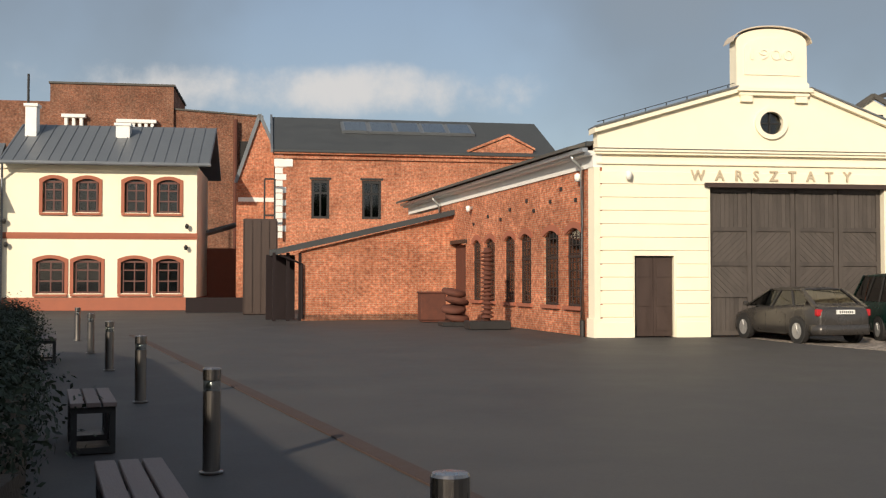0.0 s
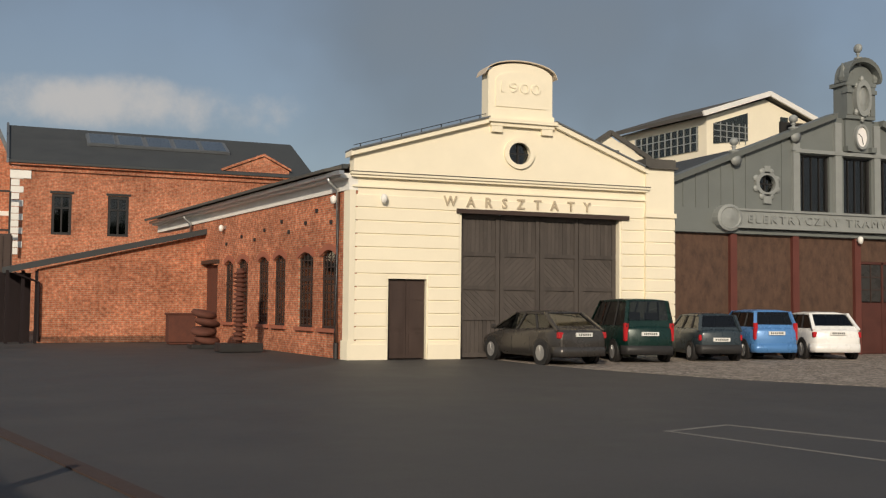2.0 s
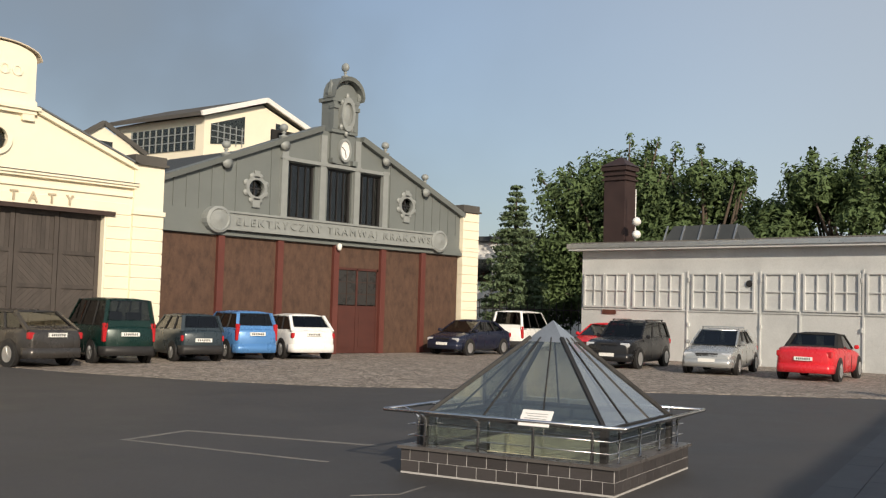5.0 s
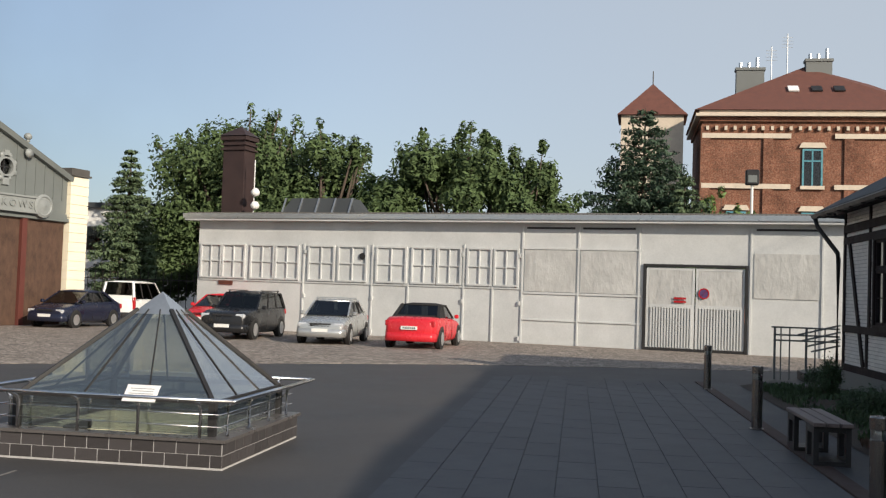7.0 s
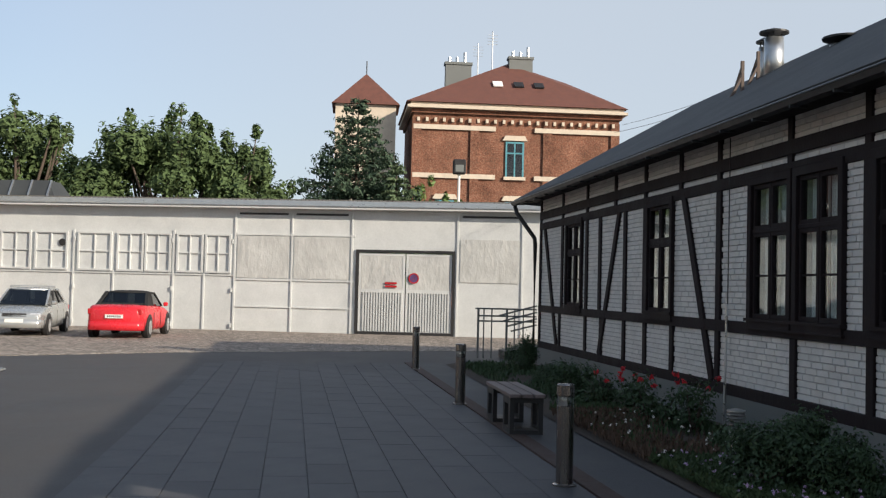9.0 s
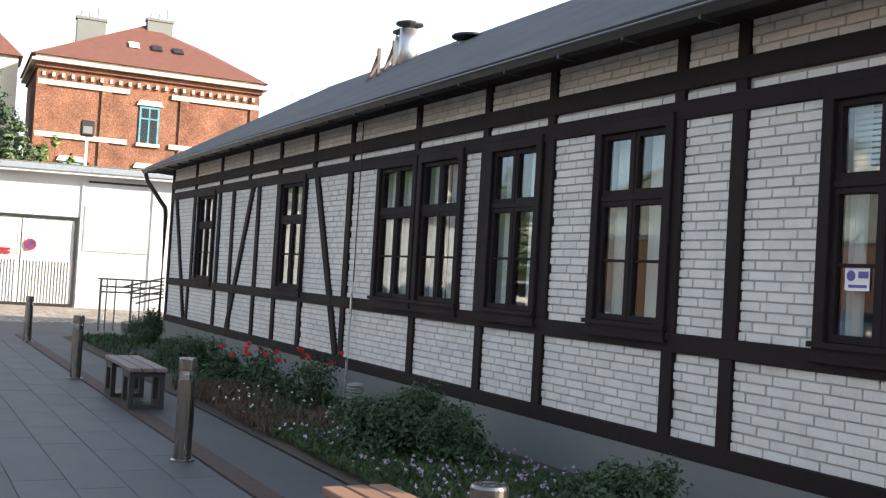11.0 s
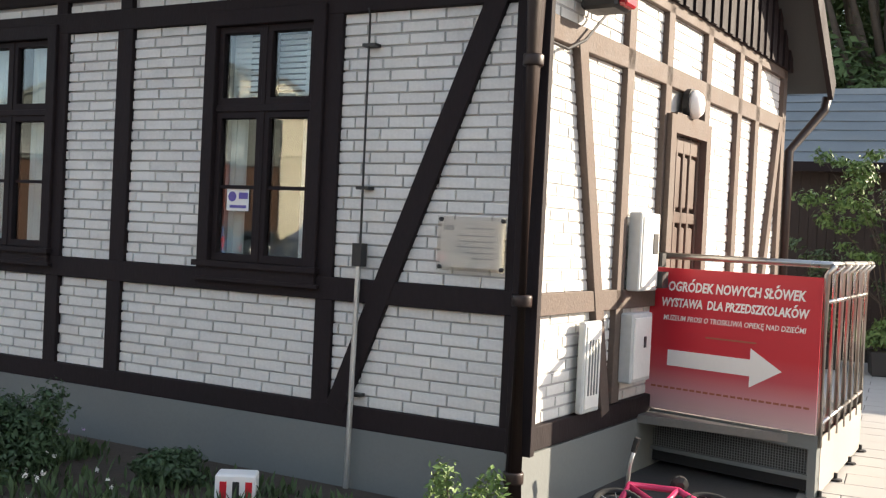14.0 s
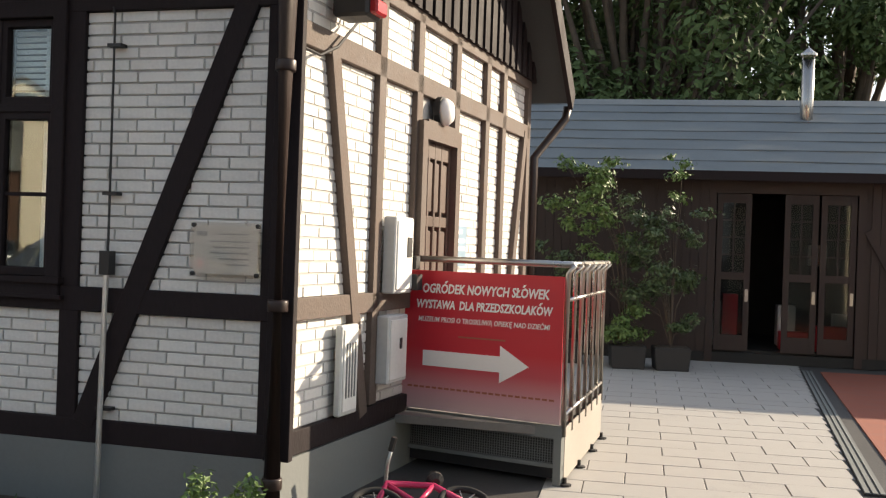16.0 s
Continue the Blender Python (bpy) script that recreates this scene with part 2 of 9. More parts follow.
M_DOORBR = material("dark_brown_door", (0.050, 0.032, 0.026), 0.55, var=0.3, scale=2.5, bump=0.2, stretch=(2, 1, 0.4))
M_GREY = material("grey_green_sheet", (0.165, 0.18, 0.172), 0.55, metal=0.1, var=0.12, scale=1.2, bump=0.06)
M_GREYL = material("pale_grey_ornament", (0.27, 0.285, 0.275), 0.55, metal=0.1, var=0.15, scale=3, bump=0.1)
M_OSB = material("brown_stained_strand_board", (0.050, 0.027, 0.019), 0.8, var=0.6, scale=4.0, bump=0.2, fine=70, stretch=(1, 1, 0.45), tint=(0.085, 0.049, 0.033))
M_REDDOOR = material("brown_red_door_paint", (0.075, 0.026, 0.020), 0.6, var=0.3, scale=2)
M_REDPAINT = material("oxide_red_paint", (0.115, 0.036, 0.028), 0.6, var=0.2, scale=2)
M_GARAGE = material("dirty_white_painted_steel", (0.50, 0.515, 0.51), 0.6, var=0.14, scale=0.7, bump=0.12, fine=20, tint=(0.56, 0.57, 0.56))
M_PLASTIC = material("creased_white_sheet", (0.47, 0.47, 0.45), 0.4, var=0.25, scale=0.9, bump=0.55, fine=3.2, bump_dist=0.1, stretch=(1, 1.6, 0.8))
M_RUST = material("rusty_iron", (0.10, 0.036, 0.024), 0.85, var=0.45, scale=4, bump=0.4)
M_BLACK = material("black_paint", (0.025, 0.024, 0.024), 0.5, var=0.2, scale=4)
M_RUBBER = material("black_rubber", (0.02, 0.02, 0.02), 0.85, var=0.2, scale=8)
M_PLINTH = material("grey_green_plinth", (0.165, 0.174, 0.168), 0.75, var=0.1, scale=1.2, bump=0.15)
M_WBRICK = material("white_painted_brick", (0.66, 0.645, 0.615), 0.65, var=0.16, scale=3.0, bump=0.5, fine=45, island=0.22, rnd=0.22, bump_dist=0.006)
M_MORTAR = material("grey_mortar", (0.42, 0.41, 0.40), 0.9, var=0.2, scale=6)
M_BENCH = material("warm_wood_slat", (0.215, 0.118, 0.074), 0.6, var=0.3, scale=4, bump=0.2, fine=60, stretch=(0.3, 2, 2), rnd=0.25)
M_SOIL = material("dark_soil", (0.055, 0.042, 0.032), 0.95, var=0.4, scale=4, bump=0.6)
M_LEAF = material("tree_leaves", (0.044, 0.070, 0.028), 0.75, var=0.4, scale=1.2, bump=0, island=0.55, tint=(0.070, 0.102, 0.040), spec=0.18)
M_LEAF2 = material("light_leaves", (0.10, 0.155, 0.045), 0.55, var=0.45, scale=1.5, bump=0, island=0.7, spec=0.35)
M_FIR = material("fir_needles", (0.035, 0.060, 0.034), 0.7, var=0.45, scale=1.5, bump=0, island=0.6)
M_LARCH = material("larch_needles", (0.075, 0.108, 0.052), 0.7, var=0.4, scale=1.5, bump=0, island=0.6)
M_SHRUB = material("shrub_leaves", (0.032, 0.058, 0.024), 0.6, var=0.5, scale=4, bump=0, island=0.7)
M_GRASS = material("green_bedding", (0.046, 0.072, 0.028), 0.7, var=0.5, scale=5, bump=0, island=0.7)
M_PETALR = material("red_petals", (0.55, 0.02, 0.03), 0.5, var=0.3, scale=8, bump=0, island=0.3)
M_PETALV = material("lilac_petals", (0.50, 0.36, 0.55), 0.5, var=0.3, scale=8, bump=0, island=0.4)
M_PETALW = material("white_petals", (0.75, 0.72, 0.68), 0.5, var=0.2, scale=8, bump=0, island=0.3)
M_IRON = material("brown_iron_window", (0.040, 0.026, 0.022), 0.6, var=0.3, scale=5, bump=0.1)
M_BARK = material("bark", (0.085, 0.065, 0.05), 0.9, var=0.4, scale=5, bump=0.5)
M_TILERED = material("red_roof_tile", (0.135, 0.057, 0.042), 0.8, var=0.3, scale=2, bump=0.3, island=0.3)
# near black: the gloom of unlit rooms is put into this colour
M_DARK = material("dark_interior_shade", (0.02, 0.019, 0.018), 0.8, var=0.2)
# bright cloth; in the far panes it also paints their reflections
M_CURTAIN = material("curtain_and_glare_white", (0.85, 0.83, 0.80), 0.8, var=0.12, scale=2)
M_ROOM = material("room_wall", (0.16, 0.15, 0.14), 0.8, var=0.15)
M_SIGNR = material("red_banner", (0.56, 0.022, 0.035), 0.45, var=0.08, scale=1.5, bump=0.02)
M_SIGNW = material("white_print", (0.82, 0.80, 0.78), 0.5, var=0.04)
M_MESH = material("grey_ramp_panel", (0.23, 0.22, 0.21), 0.5, metal=0.5, var=0.15)
M_TILEDK = material("anthracite_tile", (0.055, 0.05, 0.05), 0.45, var=0.3, scale=3, bump=0.1, rnd=0.4)
M_REDMAT = material("brick_red_surface", (0.25, 0.078, 0.05), 0.85, var=0.2, scale=3)
M_GLASS = glass_material("window_glass", (0.9, 0.95, 0.95), 0.02, 0.10)
M_GLASSD = glass_material("dark_glass", (0.35, 0.38, 0.38), 0.03, 0.08)
M_GLASSP = glass_material("skylight_glass", (0.74, 0.80, 0.79), 0.03, 0.40)
M_CHROME = material("polished_steel", (0.72, 0.71, 0.70), 0.2, metal=1.0, var=0.08, scale=3, bump=0.0)
M_CARGLASS = glass_material("car_glass", (0.16, 0.18, 0.18), 0.03, 0.06)


def paint(name, color, metal=0.2):
    return material(name, color, 0.28, metal=metal, var=0.06, scale=1.5, bump=0.0, spec=0.6)


P_GREY, P_GREEN, P_TEAL = paint("grey_beige_car_paint", (0.075, 0.069, 0.064), 0.5), paint("dark_green_car_paint", (0.005, 0.026, 0.021)), paint("slate_car_paint", (0.032, 0.046, 0.056))
P_BLUE, P_WHITE, P_NAVY = paint("sky_blue_car_paint", (0.09, 0.24, 0.52)), paint("white_car_paint", (0.80, 0.80, 0.78), 0), paint("navy_car_paint", (0.018, 0.022, 0.045))
P_RED, P_BLACK, P_SILVER = paint("bright_red_car_paint", (0.60, 0.02, 0.03), 0), paint("charcoal_car_paint", (0.012, 0.012, 0.013), 0), paint("silver_car_paint", (0.50, 0.51, 0.50), 0.6)
M_TAIL = material("red_lens", (0.42, 0.02, 0.025), 0.2, var=0.1, bump=0)
M_HEAD = material("clear_lens", (0.72, 0.74, 0.76), 0.12, metal=0.4, var=0.1, bump=0)
M_ALLOY = material("alloy_rim", (0.50, 0.50, 0.50), 0.35, metal=0.7, var=0.1, bump=0)
M_PLATE = material("number_plate", (0.75, 0.75, 0.72), 0.5, var=0.05, bump=0)

# ---- mesh helpers ----


def box(bm, x0, x1, y0, y1, z0, z1, m=None):
    """An upright box; m moves it."""
    v = [bm.verts.new(p) for p in ((x0, y0, z0), (x1, y0, z0), (x1, y1, z0), (x0, y1, z0), (x0, y0, z1), (x1, y0, z1), (x1, y1, z1), (x0, y1, z1))]
    for f in ((3, 2, 1, 0), (4, 5, 6, 7), (0, 1, 5, 4), (1, 2, 6, 5), (2, 3, 7, 6), (3, 0, 4, 7)):
        bm.faces.new([v[i] for i in f])
    if m is not None:
        for q in v:
            q.co = m @ q.co
    return v


def prism(bm, pts, a, b, axis="y", m=None):
    """A polygon of 2D points drawn out along an axis from a to b. axis y: points are (x, z); x: (y, z); z: (x, y)."""
    def put(p, t):
        return {"y": (p[0], t, p[1]), "x": (t, p[0], p[1]), "z": (p[0], p[1], t)}[axis]
    lo, hi = [bm.verts.new(put(p, a)) for p in pts], [bm.verts.new(put(p, b)) for p in pts]
    bm.faces.new(lo)
    bm.faces.new(hi[::-1])
    k = len(pts)
    for i in range(k):
        bm.faces.new((lo[(i + 1) % k], lo[i], hi[i], hi[(i + 1) % k]))
    if m is not None:
        for q in lo + hi:
            q.co = m @ q.co
    return lo + hi


def lathe(bm, profile, seg=16, m=None):
    """A turned form: profile of (radius, z) from bottom to top."""
    rings = []
    for r, z in profile:
        rings.append([bm.verts.new((max(r, 1e-4) * math.cos(2 * math.pi * i / seg), max(r, 1e-4) * math.sin(2 * math.pi * i / seg), z)) for i in range(seg)])
    for a, b in zip(rings, rings[1:]):
        for i in range(seg):
            bm.faces.new((a[i], a[(i + 1) % seg], b[(i + 1) % seg], b[i]))
    bm.faces.new(rings[0][::-1])
    bm.faces.new(rings[-1])
    if m is not None:
        for ring in rings:
            for q in ring:
                q.co = m @ q.co
    return rings


def tube(bm, pts, r, seg=8):
    """A pipe along points."""
    pts = [Vector(p) for p in pts]
    rings = []
    for i, p in enumerate(pts):
        d = (pts[min(i + 1, len(pts) - 1)] - pts[max(i - 1, 0)]).normalized()
        q = d.to_track_quat("Z", "Y").to_matrix()
        rr = r[i] if isinstance(r, (list, tuple)) else r
        rings.append([bm.verts.new(p + q @ Vector((rr * math.cos(2 * math.pi * k / seg), rr * math.sin(2 * math.pi * k / seg), 0))) for k in range(seg)])
    for a, b in zip(rings, rings[1:]):
        for k in range(seg):
            bm.faces.new((a[k], a[(k + 1) % seg], b[(k + 1) % seg], b[k]))
    bm.faces.new(rings[0][::-1])
    bm.faces.new(rings[-1])


def bar(bm, a, b, w, h=None):
    """A square bar from a to b."""
    a, b = Vector(a), Vector(b)
    d = b - a
    q = d.to_track_quat("Z", "Y").to_matrix().to_4x4()
    h = h or w
    return box(bm, -w / 2, w / 2, -h / 2, h / 2, 0, d.length, Matrix.Translation(a) @ q)


def mesh(name, bm, mat, smooth=False, bevel=0.0):
    if bevel:
        bmesh.ops.bevel(bm, geom=list(bm.edges), offset=bevel, segments=1, affect="EDGES", profile=0.7)
    bmesh.ops.recalc_face_normals(bm, faces=bm.faces)
    me = bpy.data.meshes.new(name)
    bm.to_mesh(me)
    bm.free()
    me.materials.append(mat)
    if smooth:
        me.polygons.foreach_set("use_smooth", [True] * len(me.polygons))
    return me


def part(name, bm, mat, parent=None, label="", smooth=False, bevel=0.0, at=None):
    ob = new(name, mesh(name, bm, mat, smooth, bevel))
    if parent is not None:
        ob.parent = parent
    if at is not None:
        ob.matrix_basis = at
    if label:
        ob["label"] = label
    return ob


def share(name, me, parent, m):
    """One more piece on shared mesh data."""
    ob = new(name, me)
    ob.parent = parent
    ob.matrix_basis = m
    return ob


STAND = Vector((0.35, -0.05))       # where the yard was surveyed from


def site(x, y):
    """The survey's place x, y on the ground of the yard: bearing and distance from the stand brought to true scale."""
    d = Vector((x, y)) - STAND
    a = math.degrees(math.atan2(d.x, d.y))
    a = a + 360 if a < -90 else a
    b = 7.4 + 0.903 * (a - 10.29)
    k = 1.095 + 0.055 * max(0.0, min(1.0, (a - 45) / 15)) * (1 - max(0.0, min(1.0, (a - 104) / 8))) * (1 - max(0.0, min(1.0, (d.length - 40) / 8)))
    p = STAND + d.length * k * Vector((math.sin(radians(b)), math.cos(radians(b))))
    return Matrix.Translation((p.x, p.y, 0)) @ pose(0, 0, 0, 0, 0, a - b)


def moved(x, y):
    """Carries what was laid out round x, y to its true place."""
    return site(x, y) @ Matrix.Translation((-x, -y, 0))


def sited(m):
    p = m.translation
    return moved(p.x, p.y) @ m


def thing(name, label, category, m=None, group="", kind=""):
    ob = new(name)
    ob.empty_display_size = 0.2
    if m is not None:
        ob.matrix_basis = m
    return tagged(ob, label, category, group, kind)


def BM():
    return bmesh.new()


def one(name, fill, mat, parent=None, label="", smooth=False, bevel=0.0, at=None):
    """A part filled by a function of a new bmesh."""
    bm = bmesh.new()
    fill(bm)
    return part(name, bm, mat, parent, label, smooth, bevel, at)


def slab_with_holes(bm, x0, x1, z0, z1, holes, y0, y1, top=None):
    """A wall in x and z, from y0 to y1 thick, with rectangular holes (xa, xb, za, zb); top: a function of x for its upper edge."""
    xs = sorted({x0, x1, *(h[0] for h in holes), *(h[1] for h in holes)})
    for a, b in zip(xs, xs[1:]):
        mid = (a + b) / 2
        cuts = sorted((h[2], h[3]) for h in holes if h[0] < mid < h[1])
        z = z0
        for c, d in cuts + [(None, None)]:
            hi = c if c is not None else None
            if hi is None:
                if top is None:
                    if z1 - z > 1e-4:
                        box(bm, a, b, y0, y1, z, z1)
                else:
                    prism(bm, [(a, z), (b, z), (b, top(b)), (a, top(a))], y0, y1)
            else:
                if hi - z > 1e-4:
                    box(bm, a, b, y0, y1, z, hi)
                z = d
    bmesh.ops.remove_doubles(bm, verts=bm.verts, dist=1e-4)


def loft(bm, a, b):
    """A solid between two polygons of the same number of 3D corners."""
    lo, hi = [bm.verts.new(p) for p in a], [bm.verts.new(p) for p in b]
    bm.faces.new(lo)
    bm.faces.new(hi[::-1])
    for i in range(len(a)):
        j = (i + 1) % len(a)
        bm.faces.new((lo[j], lo[i], hi[i], hi[j]))


def clip(poly, x0, x1, z0, z1):
    """A 2D polygon cut to a rectangle."""
    for k, lim, sign in ((0, x0, 1), (0, x1, -1), (1, z0, 1), (1, z1, -1)):
        out = []
        for i, p in enumerate(poly):
            q = poly[(i + 1) % len(poly)]
            pin, qin = sign * (p[k] - lim) >= 0, sign * (q[k] - lim) >= 0
            if pin:
                out.append(p)
            if pin != qin:
                t = (lim - p[k]) / (q[k] - p[k])
                out.append((p[0] + t * (q[0] - p[0]), p[1] + t * (q[1] - p[1])))
        poly = out
        if len(poly) < 3:
            return []
    return poly


def arch(x0, x1, z0, z1, rise, k=7):
    """An opening's outline with a segmental head."""
    pts = [(x0, z0), (x1, z0)]
    for i in range(k + 1):
        u = i / k
        pts.append((x1 + (x0 - x1) * u, z1 - rise + rise * math.sin(math.pi * u) ** 0.8 if 0 < u < 1 else z1 - rise))
    return pts


def lettering(name, text, size, extrude, mat, parent, m, spacing=1.0, align="LEFT", width=0.0, shear=0.0, bold=0.0):
    """Raised letters in the built-in font, as a mesh; width: fit the line to that length."""
    c = bpy.data.curves.new(name, "FONT")
    c.body, c.size, c.extrude, c.space_character, c.align_x, c.shear, c.offset = text, size, extrude, spacing, align, shear, bold
    c.resolution_u = 2
    tmp = bpy.data.objects.new(name, c)
    scene.collection.objects.link(tmp)
    bpy.context.view_layer.update()
    me = bpy.data.meshes.new_from_object(tmp.evaluated_get(bpy.context.evaluated_depsgraph_get()))
    bpy.data.objects.remove(tmp)
    me.name = name
    if width:
        xs = [v.co.x for v in me.vertices]
        k = width / (max(xs) - min(xs))
        for v in me.vertices:
            v.co.x = (v.co.x - min(xs)) * k
    me.materials.clear()
    me.materials.append(mat)
    ob = new(name, me)
    ob.parent, ob.matrix_basis = parent, m
    return ob


# ---- ground ----
one("ground", lambda bm: box(bm, -500, 600, -500, 600, -0.5, -0.012), M_YARD)
tagged(bpy.data.objects["ground"], "dark grey smooth concrete yard reaching the horizon", "ground", kind="structure")


def cobble_material():
    m = material("cobbled_granite_setts", (0.34, 0.29, 0.245), 0.85, var=0.3, scale=0.8, bump=0.0)
    n, l = m.node_tree.nodes, m.node_tree.links
    b = n["Principled BSDF"]
    tc = n.new("ShaderNodeTexCoord")
    v, vd = n.new("ShaderNodeTexVoronoi"), n.new("ShaderNodeTexVoronoi")
    v.inputs["Scale"].default_value = vd.inputs["Scale"].default_value = 7.5
    v.inputs["Randomness"].default_value = vd.inputs["Randomness"].default_value = 0.75
    vd.feature = "DISTANCE_TO_EDGE"
    l.new(tc.outputs["Object"], v.inputs["Vector"])
    l.new(tc.outputs["Object"], vd.inputs["Vector"])
    old = b.inputs["Base Color"].links[0].from_socket
    hs = n.new("ShaderNodeSeparateColor")
    l.new(v.outputs["Color"], hs.inputs[0])
    r = n.new("ShaderNodeMapRange")
    l.new(hs.outputs[0], r.inputs[0])
    r.inputs[3].default_value, r.inputs[4].default_value = 0.65, 1.35
    e = n.new("ShaderNodeMapRange")
    l.new(vd.outputs["Distance"], e.inputs[0])
    e.inputs[1].default_value, e.inputs[2].default_value, e.inputs[3].default_value, e.inputs[4].default_value = 0.0, 0.12, 0.35, 1.0
    mu = n.new("ShaderNodeMath")
    mu.operation = "MULTIPLY"
    l.new(r.outputs[0], mu.inputs[0])
    l.new(e.outputs[0], mu.inputs[1])
    x = n.new("ShaderNodeVectorMath")
    x.operation = "SCALE"
    l.new(old, x.inputs[0])
    l.new(mu.outputs[0], x.inputs["Scale"])
    l.new(x.outputs[0], b.inputs["Base Color"])
    bp = n.new("ShaderNodeBump")
    bp.inputs["Strength"].default_value, bp.inputs["Distance"].default_value = 0.9, 0.03
    l.new(e.outputs[0], bp.inputs["Height"])
    l.new(bp.outputs[0], b.inputs["Normal"])
    return m


M_SETTS = cobble_material()
COBBLE_EDGE = [(12.7, 27.0), (13.3, 23.9), (14.7, 20.1), (16.4, 17.4), (18.0, 16.2), (21.4, 13.3), (25.5, 9.0), (29.2, 2.9)]
one("cobbles", lambda bm: prism(bm, COBBLE_EDGE + [(31.2, -1.5), (38.2, -1.5), (38.2, 26.0), (66, 26.0), (66, 29.9), (12.6, 29.9)], -0.3, -0.004, "z"), M_SETTS)
tagged(bpy.data.objects["cobbles"], "pale worn granite setts in front of the halls and garages", "cobbles", kind="structure")

# kerb strips of dark brown brick
STRIP = material("brown_clinker_strip", (0.060, 0.038, 0.031), 0.8, var=0.3, scale=6, bump=0.4)
one("kerb_strip", lambda bm: loft(bm, [(1.45, 6.6, -0.1), (1.66, 6.6, -0.1), (1.66, 6.6, 0.006), (1.45, 6.6, 0.006)], [(-5.3, 32.3, -0.1), (-5.1, 32.3, -0.1), (-5.1, 32.3, 0.006), (-5.3, 32.3, 0.006)]), STRIP)
tagged(bpy.data.objects["kerb_strip"], "narrow brown clinker strip set into the dark yard", "kerb", kind="structure")
COT = pose(4.335, -5.11, 0, 0, 0, 14.14)           # the half-timbered house: origin at its corner, x along the front
ob = one("kerb_edge", lambda bm: box(bm, -1.5, 21.3, 2.95, 3.15, -0.1, 0.012), STRIP)
ob.matrix_basis = COT
tagged(ob, "dark brown clinker kerb strip beside the flower bed", "kerb", kind="structure")
ob = one("bed_path", lambda bm: box(bm, -1.5, 21.3, 2.3, 2.95, -0.1, 0.008), M_SLABY)
ob.matrix_basis = COT
tagged(ob, "narrow dark slab path between kerb and bed", "pavement", kind="structure")

M_TRACE = material("pale_cement_trace", (0.165, 0.155, 0.145), 0.85, var=0.45, scale=3, bump=0.1)
for a, b, w in (((8.15, 10.27), (8.67, 7.26), 0.07), ((9.34, 10.48), (10.0, 7.6), 0.10), ((8.1, 10.3), (9.35, 10.5), 0.08), ((7.33, 5.77), (7.65, 5.42), 0.03), ((7.65, 5.42), (8.08, 5.45), 0.03)):
    a, b = site(*a).translation, site(*b).translation
    d_ = Vector((b[0] - a[0], b[1] - a[1], 0))
    n_ = Vector((-d_.y, d_.x, 0)).normalized() * w / 2
    ob = one("repair_joint", lambda bm: prism(bm, [(a[0] - n_.x, a[1] - n_.y), (a[0] + n_.x, a[1] + n_.y), (b[0] + n_.x, b[1] + n_.y), (b[0] - n_.x, b[1] - n_.y)], -0.02, -0.008, "z"), M_TRACE)
    tagged(ob, "pale cement joint of an old repair in the yard", "joint", kind="structure")

# ---- workshop hall with the cream gable ----
WY = 29.2
SIDE_A, SIDE_B = Vector((8.58, 29.2)), Vector((6.22, 46.0))      # its brick flank
workshop = thing("workshop_hall", "cream plastered hall with rusticated gable front and large boarded gate", "building", Matrix.Diagonal((1, 1, 0.945, 1)))


def w_top(x):
    if x < 12.54:
        return 6.40 + (x - 8.25) / 4.29 * 1.34
    if x > 14.70:
        return 7.74 - (x - 14.70) / 3.35 * 1.34
    return 7.74


W_HOLES = [(9.37, 10.56, 0.0, 2.5), (11.66, 17.09, 0.0, 4.66), (13.185, 13.895, 6.295, 7.005)]
one("front_wall", lambda bm: (slab_with_holes(bm, 8.28, 12.54, 0, 6, [W_HOLES[0], (11.66, 12.54, 0, 4.66)], WY, WY + 0.45, w_top),
                              slab_with_holes(bm, 12.54, 14.70, 0, 6, [(12.54, 14.70, 0, 4.66), W_HOLES[2]], WY, WY + 0.45, w_top),
                              slab_with_holes(bm, 14.70, 18.02, 0, 6, [(14.70, 17.09, 0, 4.66)], WY, WY + 0.45, w_top)), M_CREAM, workshop)


z, step = 0.62, 0.408
while z < 5.1:
    hi = min(z + step - 0.03, 5.22)
    spans = [(8.26, 17.98)] if z > 4.6 else [(8.26, 11.59), (17.15, 17.98)] if z > 2.48 else [(8.26, 9.32), (10.60, 11.59), (17.15, 17.98)]
    for a, b in spans:
        one("plaster_course", lambda bm: box(bm, a, b, WY - 0.035, WY + 0.01, z, hi), M_CREAM, workshop, bevel=0.008)
    z += step
for a, b in ((8.18, 9.34), (10.58, 11.62), (17.12, 18.02)):
    one("plinth", lambda bm: (box(bm, a, b, WY - 0.09, WY + 0.02, 0, 0.47), box(bm, a + 0.02, b - 0.02, WY - 0.06, WY + 0.02, 0.47, 0.58)), M_CREAM, workshop)
one("cornice", lambda bm: (box(bm, 8.20, 18.07, WY - 0.14, WY + 0.02, 5.60, 5.68), box(bm, 8.16, 18.10, WY - 0.2, WY + 0.02, 5.68, 5.75), box(bm, 8.24, 18.03, WY - 0.07, WY + 0.02, 5.3, 5.36)), M_CREAM, workshop)
one("cornice_flashing", lambda bm: box(bm, 8.15, 18.12, WY - 0.22, WY + 0.02, 5.752, 5.775), M_ROOFB, workshop, "dark sheet flashing")
